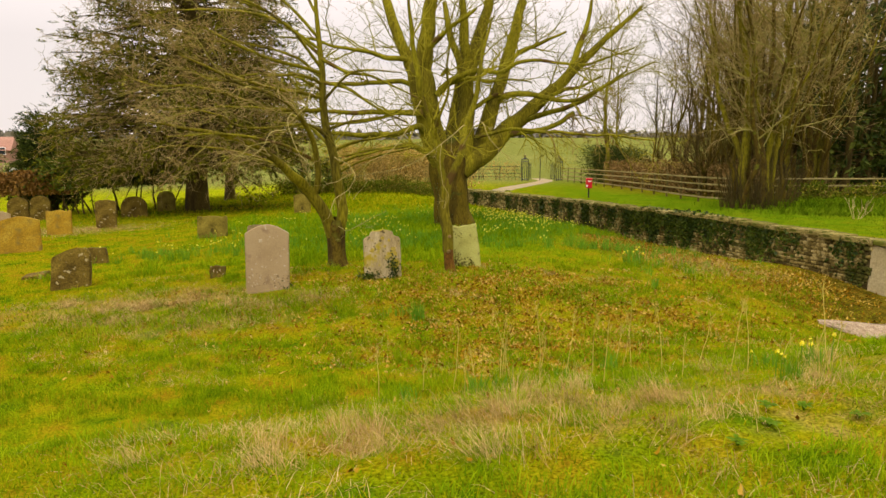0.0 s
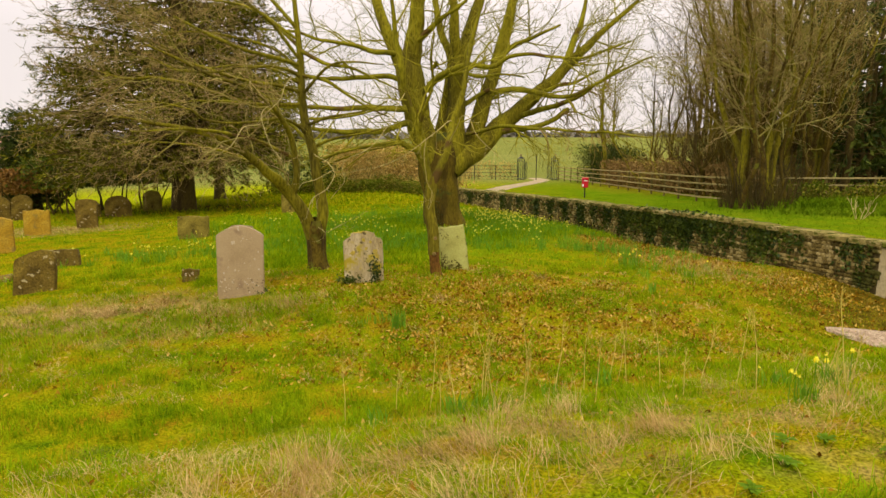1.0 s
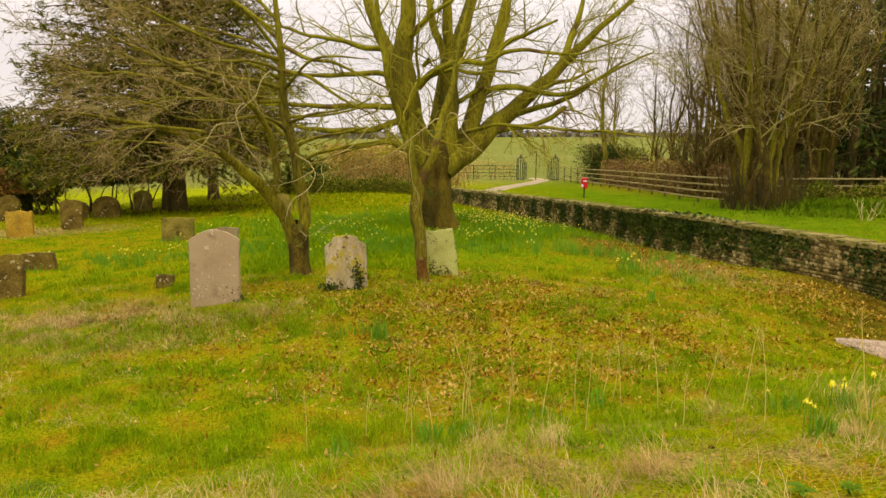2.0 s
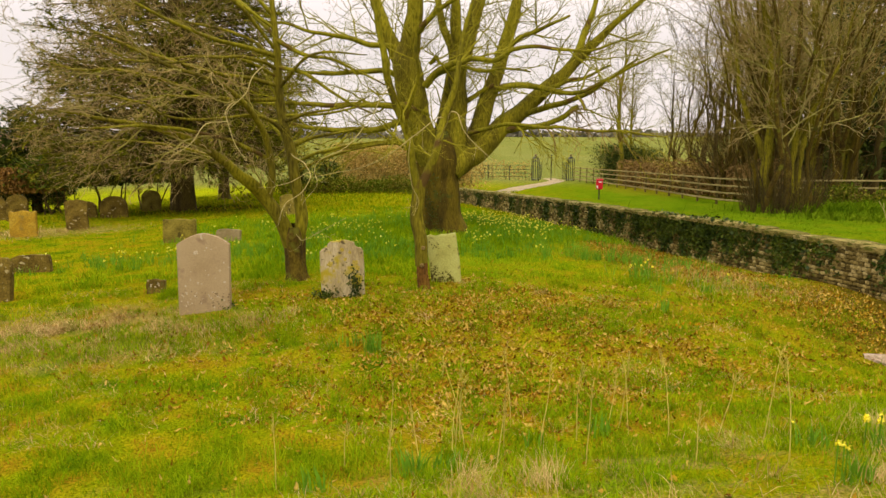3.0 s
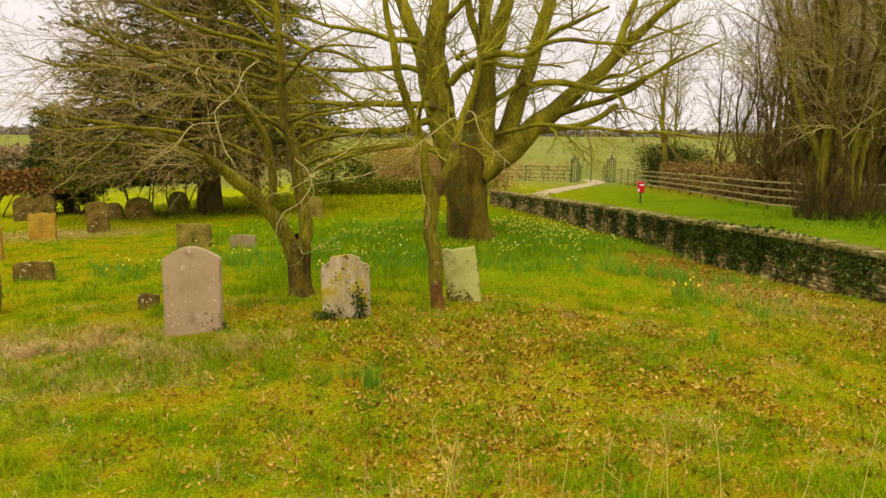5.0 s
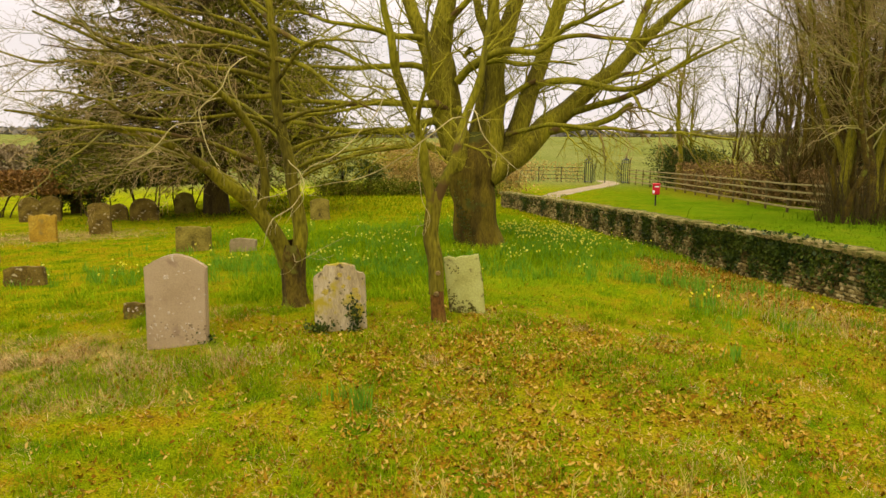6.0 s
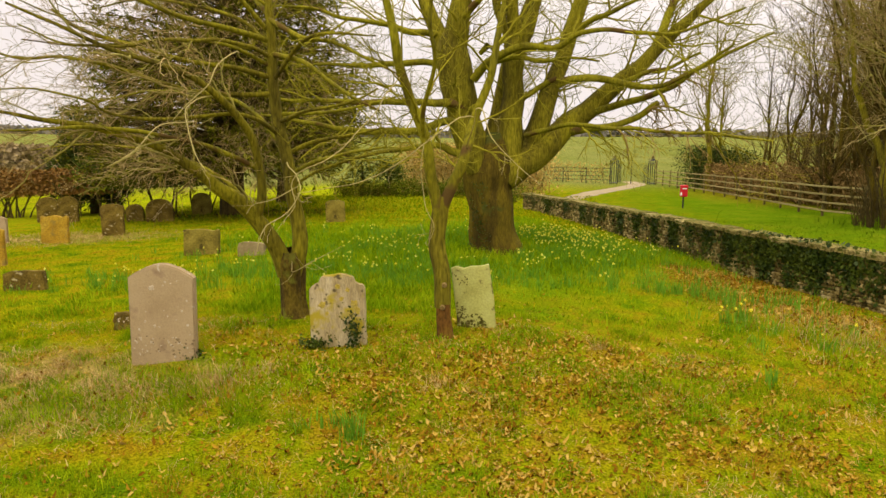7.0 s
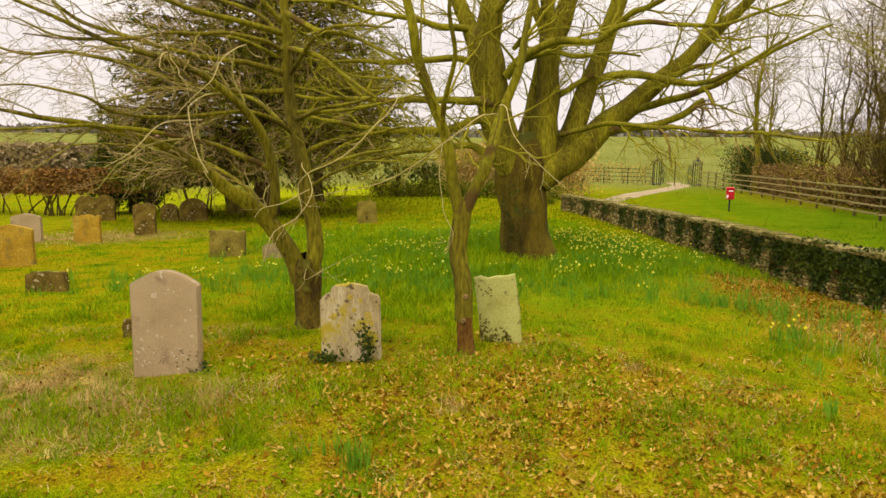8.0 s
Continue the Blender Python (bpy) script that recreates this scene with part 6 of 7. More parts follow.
def iron_gate(x, y, w, rot, label):
    z = float(ground_z(x, y))
    ob = thing("iron_gate", (x, y, z), rot, label, "gate")
    for h in (0.15, 1.2):
        part("rail", box_bm(w, 0.02, 0.03, (w / 2, 0, h), 0.003), MAT["iron"], ob)
    n = 8
    for i in range(n):
        h = 1.2 + 0.3 * math.sin(math.pi * i / (n - 1)) if i not in (0, n - 1) else 1.5
        part("upright", box_bm(0.016, 0.016, h, (w * i / (n - 1), 0, 0.08), 0.002), MAT["iron"], ob)


iron_gate(7.35, 59.3, 1.15, 70, "slender black iron gate leaf standing open")
iron_gate(9.6, 59.1, 1.15, 98, "slender black iron gate leaf standing open")


def gate_post(x, y):
    z = float(ground_z(x, y))
    ob = thing("gate_post", (x, y, z), 8, "thin dark iron post between the gate pillars", "gate post")
    part("shaft", box_bm(0.06, 0.06, 2.2, (0, 0, -0.15), 0.008), MAT["iron"], ob)
    part("knob", box_bm(0.12, 0.12, 0.10, (0, 0, 2.05), 0.03), MAT["iron"], ob)


gate_post(8.42, 59.6)


def estate_railing():
    ob = thing("estate_railing", (0, 0, 0), 0, "thin dark iron estate railing along the field", "fence")
    pts = [Vector((6.8 - 1.8 * i, 59.4 + 0.9 * i, 0)) for i in range(9)]
    for p in pts:
        p.z = float(ground_z(p.x, p.y))
    for p in pts:
        part("upright", box_bm(0.05, 0.03, 1.35, (p.x, p.y, p.z - 0.1)), MAT["iron"], ob)
    for a, b in zip(pts, pts[1:]):
        d = b - a
        for h in (0.3, 0.6, 0.9, 1.2):
            bm = box_bm(d.length, 0.025, 0.03)
            bmesh.ops.transform(bm, matrix=Matrix.LocRotScale((a + b) / 2 + Vector((0, 0, h)), Euler((0, -math.atan2(d.z, math.hypot(d.x, d.y)), math.atan2(d.y, d.x))), None), verts=bm.verts)
            part("rail", bm, MAT["iron"], ob)


estate_railing()


def red_bin():
    x, y = 7.12, 33.4
    z = float(ground_z(x, y))
    ob = thing("waste_bin", (x, y, z), -8, "small red waste bin on a thin dark post in the grass", "bin")
    part("post", box_bm(0.06, 0.06, 0.95, (0, 0.08, -0.15), 0.008), MAT["iron"], ob)
    box = part("box", box_bm(0.30, 0.24, 0.40, (0, 0, 0.48), 0.03), MAT["red"], ob)
    part("lid", box_bm(0.33, 0.27, 0.08, (0, 0, 0.875), 0.03), MAT["red"], ob, "red overhanging lid")
    part("notice", box_bm(0.16, 0.006, 0.045, (0.02, -0.124, 0.80)), MAT["label_white"], box, "white label with unreadable lettering")
    part("sticker", box_bm(0.07, 0.006, 0.12, (-0.10, -0.124, 0.54)), MAT["label_white"], box, "pale sticker")


red_bin()


def cottage():
    x, y = -71.0, 110.0
    z = float(ground_z(x, y))
    ob = thing("house", (x, y, z), 20, "distant red brick house with red tiled roof", "house")
    w, d, h, r = 4.6, 6.5, 1.9, 2.1
    wall = part("wall", box_bm(w, d, h + 0.5, (0, 0, -0.5)), MAT["brick"], ob)
    bm = bmesh.new()
    vs = [bm.verts.new(c) for c in ((-w / 2 - 0.3, -d / 2 - 0.3, h), (w / 2 + 0.3, -d / 2 - 0.3, h), (w / 2 + 0.3, d / 2 + 0.3, h), (-w / 2 - 0.3, d / 2 + 0.3, h), (-w / 2 - 0.3, 0, h + r), (w / 2 + 0.3, 0, h + r))]
    for f in ((0, 1, 5, 4), (2, 3, 4, 5), (0, 4, 3), (1, 2, 5), (3, 2, 1, 0)):
        bm.faces.new([vs[i] for i in f])
    roof = part("roof", bm, MAT["roof_tile"], ob)
    part("chimney", box_bm(0.7, 0.7, 1.8, (-w * 0.3, 0, h + r - 0.9), 0.03), MAT["brick"], roof)
    for i in (-1.2, 1.2):
        win = part("window", box_bm(1.3, 0.10, 1.2, (i, -d / 2, 1.2)), MAT["white_paint"], ob)
        part("pane", box_bm(1.1, 0.04, 1.0, (i, -d / 2 - 0.05, 1.3)), MAT["glass"], win)
    shed = thing("outbuilding", (-36.0, 60.0, float(ground_z(-36.0, 60.0))), 10, "white-painted low outbuilding beside the red brick house", "outbuilding")
    part("body", box_bm(2.6, 2.4, 2.1, (0, 0, -0.1), 0.03), MAT["white_paint"], shed)
    part("roof", box_bm(2.9, 2.7, 0.16, (0, 0, 2.0), 0.03), MAT["stone_white"], shed)


cottage()


def far_woodland():
    """A low band of woods along the skyline."""
    rng = np.random.default_rng(70)
    n = 9000
    x = rng.uniform(-520, 420, n)
    y = 330 + 40 * np.sin(x * 0.01) + rng.uniform(0, 30, n)
    top = 1.6 + 2.4 * (0.5 + 0.5 * np.sin(x * 0.021 + 1.0)) * (0.6 + 0.4 * np.sin(x * 0.083)) + rng.normal(0, 0.6, n)
    c = np.stack([x, y, ground_z(x, y) + rng.uniform(0, 1, n) * np.maximum(top, 1.0)], 1)
    V, F = leaf_cards(rng, c, rng.uniform(0.9, 2.2, n), 0.4, 0.8)
    single("far_woodland", mesh_np("far_woodland", V, [F]), MAT["far_wood"], "low hazy band of woods along the skyline", "woodland", "stuff")


far_woodland()


# ---- grass, leaves and flowers ----
def on_land(xy, lift=0.0):
    return np.concatenate([xy, (ground_z(xy[:, 0], xy[:, 1]) + lift)[:, None]], 1)


def patches(xy, scale, seed):
    """Smooth random patches over the plan, about -1 to 1."""
    r = np.random.default_rng(seed)
    out = np.zeros(len(xy))
    for _ in range(7):
        k = r.normal(0, scale, 2)
        out += np.sin(xy @ k + r.uniform(0, 6.28))
    return out / 2.6


def blades(rng, xy, length, width, lean, curl=0.6, way=None):
    """Bent tapering blades rooted at xy: vertices, quads and tips."""
    n = len(xy)
    a = rng.uniform(0, 2 * np.pi, n) if way is None else way + rng.normal(0, 0.7, n)
    d = np.stack([np.cos(a), np.sin(a), np.zeros(n)], 1)
    side = np.stack([-np.sin(a), np.cos(a), np.zeros(n)], 1)
    twist = rng.uniform(-0.8, 0.8, (n, 1))
    side = unit(side + d * twist)
    up = np.array([0, 0, 1.0])
    ln = np.broadcast_to(np.asarray(length, dtype=float), (n,))[:, None]
    wd = np.broadcast_to(np.asarray(width, dtype=float), (n,))[:, None]
    le = np.broadcast_to(np.asarray(lean, dtype=float), (n,))[:, None] * rng.uniform(0.3, 1.3, (n, 1))
    p0 = on_land(xy, -0.008)
    w1 = unit(up + d * le)
    p1 = p0 + w1 * ln * 0.55
    w2 = unit(up * (1 - curl * le) + d * (le + curl))
    p2 = p1 + w2 * ln * 0.45
    V = np.stack([p0 - side * wd, p0 + side * wd, p1 + side * wd * 0.8, p1 - side * wd * 0.8, p2], 1).reshape(-1, 3)
    b = np.arange(n)[:, None] * 5
    return V, b + np.array([[0, 1, 2, 3]]), b + np.array([[3, 2, 4]])


def box_xy(rng, n, x0, x1, y0, y1):
    return np.stack([rng.uniform(x0, x1, n), rng.uniform(y0, y1, n)], 1)


def grass(name, xy, length, width, lean, mat, label, rng, curl=0.6, way=None):
    V, Q, T = blades(rng, xy, length, width, lean, curl, way)
    return single(name, mesh_np(name, V, [Q, T]), MAT[mat], label, "grass", "stuff")


def sow():
    rng = np.random.default_rng(90)
    # short mossy turf, near and far
    xy = box_xy(rng, 105000, -5.5, 7.0, 2.0, 13.2)
    xy = xy[(patches(xy, 1.4, 1) + rng.normal(0, 0.6, len(xy))) > -0.9]
    grass("turf_grass", xy, rng.uniform(0.025, 0.075, len(xy)), rng.uniform(0.002, 0.0042, len(xy)), 0.9, "blade", "short mossy yellow-green turf", rng)
    xy = box_xy(rng, 38000, -16, 6.4, 13.0, 27.0)
    grass("turf_grass", xy, rng.uniform(0.04, 0.10, len(xy)), rng.uniform(0.005, 0.009, len(xy)), 0.8, "blade", "short yellow-green churchyard grass", rng)
    xy = box_xy(rng, 17000, -13, -5.0, 8.5, 13.2)
    grass("turf_grass", xy, rng.uniform(0.04, 0.09, len(xy)), rng.uniform(0.004, 0.007, len(xy)), 0.9, "blade", "short yellow-green churchyard grass", rng)
    xy = np.concatenate([box_xy(rng, 5000, -8.0, 8.0, -1.0, 2.2), box_xy(rng, 5000, -9.0, -5.4, 2.0, 8.6)])
    grass("turf_grass", xy, rng.uniform(0.04, 0.11, len(xy)), rng.uniform(0.003, 0.006, len(xy)), 0.9, "blade", "short yellow-green turf along the bank", rng)
    # greener tufts
    xy = box_xy(rng, 140000, -6, 6.6, 2.0, 14.0)
    xy = xy[(patches(xy, 2.8, 2) + rng.normal(0, 0.25, len(xy))) > 0.8]
    grass("grass_tufts", xy, rng.uniform(0.06, 0.15, len(xy)), rng.uniform(0.0025, 0.0045, len(xy)), 0.6, "lush", "brighter green grass tufts in the turf", rng)
    xy = box_xy(rng, 120000, -6, 6.4, 6.0, 13.6)
    xy = xy[(patches(xy, 5.5, 12) + rng.normal(0, 0.22, len(xy))) > 0.72 - 0.20 * np.clip(10.5 - xy[:, 1], 0, 3.5)]
    grass("grass_tufts", xy, rng.uniform(0.06, 0.17, len(xy)), rng.uniform(0.0022, 0.0036, len(xy)), 0.7, "tuft", "small soft green tussocks in the turf", rng)
    xy = box_xy(rng, 17000, -16, 4.0, 26.0, 42.0)
    grass("rough_grass", xy, rng.uniform(0.06, 0.20, len(xy)), rng.uniform(0.010, 0.018, len(xy)), 0.7, "blade", "rougher yellow-green grass behind the mound", rng)
    xy = np.concatenate([rng.normal((-4.1, 10.2), (0.9, 0.45), (9000, 2)), rng.normal((-5.6, 10.5), (0.8, 0.35), (4000, 2)), rng.normal((-2.3, 10.5), (0.5, 0.2), (1200, 2))])
    xy = xy[patches(xy, 3.0, 14) + rng.normal(0, 0.4, len(xy)) > -0.1]
    grass("dry_grass", xy, rng.uniform(0.06, 0.17, len(xy)), rng.uniform(0.002, 0.0036, len(xy)), 1.5, "straw", "flattened dry grass before the tan headstone", rng)
    xy = box_xy(rng, 42000, -6.0, 4.5, 7.0, 12.6)
    xy = xy[0.6 * patches(xy, 2.0, 21) + 0.5 * patches(xy, 6.0, 22) + rng.normal(0, 0.4, len(xy)) > 0.5]
    grass("dry_grass", xy, rng.uniform(0.05, 0.15, len(xy)), rng.uniform(0.0013, 0.0026, len(xy)), 2.2, "straw", "faded straw lying flat through the turf", rng)
    xy = rng.normal((-12.5, 22.3), (1.7, 0.8), (2600, 2))
    grass("dry_grass", xy, rng.uniform(0.05, 0.16, len(xy)), rng.uniform(0.005, 0.008, len(xy)), 1.8, "straw", "flattened dry grass among far headstones", rng)
    xy = box_xy(rng, 95000, -8.5, 6.0, 12.8, 27.0)
    keep = np.exp(-((xy[:, 0] + 0.4) / 4.8) ** 2 - ((xy[:, 1] - 19.0) / 5.0) ** 2) + 0.35 * patches(xy, 1.2, 3) + rng.normal(0, 0.12, len(xy)) - 0.9 * np.exp(-((xy[:, 0] - 4.6) / 1.0) ** 2 - ((xy[:, 1] - 16.6) / 2.2) ** 2) > 0.42
    xy = xy[keep]
    grass("lush_grass", xy, rng.uniform(0.08, 0.22, len(xy)), rng.uniform(0.005, 0.009, len(xy)), 0.5, "lush", "lush green grass round the big tree", rng)
    xy = box_xy(rng, 14000, 6.5, 17, 14.0, 28.0)
    grass("verge_grass", xy, rng.uniform(0.03, 0.07, len(xy)), rng.uniform(0.008, 0.014, len(xy)), 0.9, "verge", "mown bright green verge past the wall", rng)
    xy = rng.normal((15.6, 24.6), (1.6, 0.6), (5000, 2))
    grass("rank_grass", xy, rng.uniform(0.10, 0.30, len(xy)), rng.uniform(0.012, 0.02, len(xy)), 0.7, "verge", "rank green growth at the wood's edge", rng)
    xy = np.concatenate([rng.normal((17.5, 27.6), (2.6, 0.4), (3200, 2)), rng.normal((15.5, 26.4), (1.6, 0.5), (2200, 2))])
    grass("rank_grass", xy, rng.uniform(0.2, 0.65, len(xy)), rng.uniform(0.010, 0.018, len(xy)), 0.6, "verge", "tall rank growth before the fence", rng)
    # dead matted tufts on the bank and a few in the turf
    heads = [(-1.9, 3.9, 4), (-1.1, 3.9, 5), (-0.9, 3.65, 5), (-0.5, 4.35, 10), (-0.35, 3.95, 9), (0.15, 4.35, 13), (0.5, 4.65, 16), (0.8, 5.1, 14), (1.05, 5.6, 12), (0.25, 3.75, 9), (1.3, 4.3, 11), (1.55, 4.65, 10), (1.2, 3.7, 8), (2.2, 5.9, 5), (3.1, 5.2, 8), (2.5, 6.5, 4), (3.4, 6.0, 4), (3.9, 6.6, 4), (-5.2, 10.3, 7), (-4.6, 9.9, 6), (-6.4, 10.7, 6), (-2.0, 10.5, 6), (-3.3, 10.2, 6), (0.3, 10.6, 3), (2.0, 11.8, 4)]
    pts, lens, ways = [], [], []
    for x, y, k in heads:
        flop = rng.normal(2.6, 0.9)
        for _ in range(int(k * (0.42 if y < 8 else 0.8))):
            c = rng.normal((x, y), (0.22, 0.15) if y < 8 else (0.32, 0.20))
            m = rng.integers(48, 90)
            pts.append(rng.normal(c, 0.07, (m, 2)))
            big = 1.0 if y < 8 else 0.6
            lens.append(rng.uniform(0.10, 0.34, m) * big)
            ways.append(np.full(m, flop + rng.normal(0, 0.6)))
    xy, ln, wy = np.concatenate(pts), np.concatenate(lens), np.concatenate(ways)
    grass("dry_grass", xy, ln, rng.uniform(0.0008, 0.0018, len(xy)), np.where(rng.uniform(0, 1, len(xy)) < 0.25, rng.uniform(0.4, 1.0, len(xy)), rng.uniform(1.0, 3.2, len(xy))), "straw", "matted tufts of dead straw-coloured grass", rng, 0.5, wy)
    n = 46000
    xy = box_xy(rng, n, -4.0, 6.0, 1.8, 7.0)
    above = 5.9 + 0.31 * xy[:, 0] - xy[:, 1]
    xy = xy[(above > 0) & (patches(xy, 2.4, 8) + rng.normal(0, 0.4, n) > -0.2)]
    half = len(xy) // 2
    grass("bank_grass", xy[:half], rng.uniform(0.05, 0.15, half), rng.uniform(0.0014, 0.0027, half), 1.3, "tuft", "longer green grass on the bank", rng)
    grass("bank_grass", xy[half:], rng.uniform(0.05, 0.15, len(xy) - half), rng.uniform(0.0014, 0.0027, len(xy) - half), 1.6, "blade", "longer yellow-green grass on the bank", rng)
    xy = box_xy(rng, n, -4.0, 6.0, 1.8, 7.0)
    above = 5.9 + 0.31 * xy[:, 0] - xy[:, 1]
    xy = xy[(above > 0) & (patches(xy, 2.0, 9) + rng.normal(0, 0.6, n) > 0.65)]
    grass("bank_grass", xy, rng.uniform(0.06, 0.22, len(xy)), rng.uniform(0.0012, 0.0024, len(xy)), 1.8, "straw", "faded grass on the bank", rng)
    c = np.concatenate([box_xy(rng, 90, -3.6, 4.6, 2.4, 6.6), box_xy(rng, 70, -5.0, 6.2, 7.0, 12.6)])
    k = 70
    xy = np.repeat(c, k, 0) + rng.normal(0, 1, (len(c) * k, 2)) * np.repeat(rng.uniform(0.04, 0.12, len(c)), k)[:, None]
    long = np.repeat(rng.uniform(0.6, 1.3, len(c)), k) * rng.uniform(0.08, 0.20, len(xy))
    grass("grass_tufts", xy, long, rng.uniform(0.0014, 0.003, len(xy)), rng.uniform(0.4, 1.2, len(xy)), "lush", "separate tufts of fresh bright green grass", rng)
    u = rng.uniform(0, 0.48, 900)
    xy = np.stack([5.9 - 1.6 * u, 12.2 + 4.2 * u], 1) + rng.normal(0, (0.55, 0.35), (900, 2)) - (0.35, 0.0)
    grass("dry_grass", xy, rng.uniform(0.10, 0.32, 900), rng.uniform(0.0012, 0.0024, 900), 0.7, "straw", "pale dry grass along the foot of the wall", rng)

    # fallen leaves
    n = 68000
    xy = np.concatenate([rng.normal((1.9, 10.1), (2.6, 1.4), (n // 2, 2)), box_xy(rng, n // 4, -5.0, 6.4, 6.8, 12.5), rng.normal((0, 0), 1, (n // 4, 2)) * (0.45, 0.5)])
    m = n // 4
    t = rng.uniform(0, 1, m)
    xy[-m:] += np.stack([6.0 - 1.9 * t, 13.6 + 6.0 * t], 1)
    keep = (0.55 * patches(xy, 3.0, 5) + 0.45 * patches(xy, 9.0, 15) + rng.normal(0, 1.0, len(xy)) > 0.75) & (xy[:, 0] < 6.5) & (xy[:, 1] > 6.6 + 2.2 * rng.uniform(0, 1, len(xy)))
    xy = xy[keep]
    extra = np.concatenate([box_xy(rng, 500, -3, 5, 2.4, 6.8), rng.normal((4.75, 16.6), (0.6, 1.6), (5200, 2)), rng.normal((6.4, 11.9), (0.6, 0.9), (2400, 2)), rng.normal((0.7, 10.9), (0.9, 0.6), (2600, 2)), rng.normal((1.0, 8.5), (1.3, 0.8), (3600, 2))])
    xy = np.concatenate([xy, extra])
    n = len(xy)
    a = np.array([0.0, 0.5, 1.1, 2.0, 3.14, 4.2, 4.9, 5.6])
    rad = np.array([1.1, 0.7, 0.95, 0.75, 1.15, 0.9, 0.6, 0.9])
    base = np.stack([np.cos(a) * rad, np.sin(a) * rad * 0.62, 0.22 * np.abs(np.sin(a))], 1)
    base = np.vstack([[0, 0, 0], base])
    size = np.where(rng.uniform(0, 1, n) < 0.5, rng.uniform(0.010, 0.018, n), rng.uniform(0.016, 0.034, n))
    ang = rng.uniform(0, 2 * np.pi, n)
    tx, ty = rng.normal(0, 0.45, n), rng.normal(0, 0.45, n)
    B = base[None] * size[:, None, None]
    B[:, :, 2] += B[:, :, 0] * tx[:, None] + B[:, :, 1] * ty[:, None] + rng.uniform(-1.0, 1.3, n)[:, None] * B[:, :, 0] ** 2 / size[:, None]
    X = B[:, :, 0] * np.cos(ang)[:, None] - B[:, :, 1] * np.sin(ang)[:, None]
    Y = B[:, :, 0] * np.sin(ang)[:, None] + B[:, :, 1] * np.cos(ang)[:, None]
    c = on_land(xy, 0.0)
    c[:, 2] += rng.uniform(0.0, 0.02, n)
    V = np.stack([X, Y, B[:, :, 2]], 2) + c[:, None]
    k = np.arange(n)[:, None, None] * 9
    tri = np.stack([np.zeros(8, int), 1 + np.arange(8), 1 + (np.arange(8) + 1) % 8], 1)
    single("fallen_leaves", mesh_np("fallen_leaves", V.reshape(-1, 3), [(k + tri[None]).reshape(-1, 3)]), MAT["litter"], "scattered brown and tan fallen leaves on the turf", "leaf litter", "stuff")


sow()


def flower_arrays(rng, c, size):
    """Daffodil heads at c: six petals and a trumpet each."""
    n = len(c)
    face = unit(np.stack([rng.normal(0, 0.8, n), rng.normal(-0.7, 0.6, n), rng.normal(0.1, 0.25, n)], 1))
    u = unit(np.cross(face, np.array([0.1, 0.2, 1.0])))
    w = np.cross(face, u)
    s = size[:, None]
    V, quads = [], []
    for i in range(6):
        a = i * math.pi / 3
        r = np.cos(a) * u + np.sin(a) * w
        q = -np.sin(a) * u + np.cos(a) * w
        V.append(np.stack([c, c + r * s * 0.55 + q * s * 0.3, c + r * s - face * s * 0.1, c + r * s * 0.55 - q * s * 0.3], 1))
    P = np.stack(V, 1).reshape(-1, 3)
    F = np.arange(len(P)).reshape(-1, 4)
    a = np.arange(6) * math.pi / 3
    ring = np.cos(a)[None, :, None] * u[:, None] + np.sin(a)[None, :, None] * w[:, None]
    r0 = c[:, None] + ring * s[:, None] * 0.2
    r1 = c[:, None] + ring * s[:, None] * 0.32 + face[:, None] * s[:, None] * 0.6
    T = np.concatenate([r0, r1], 1).reshape(-1, 3)
    k = np.arange(n)[:, None, None] * 12
    i = np.arange(6)
    tf = np.stack([i, (i + 1) % 6, 6 + (i + 1) % 6, 6 + i], 1)
    return P, F, T, (k + tf[None]).reshape(-1, 4)


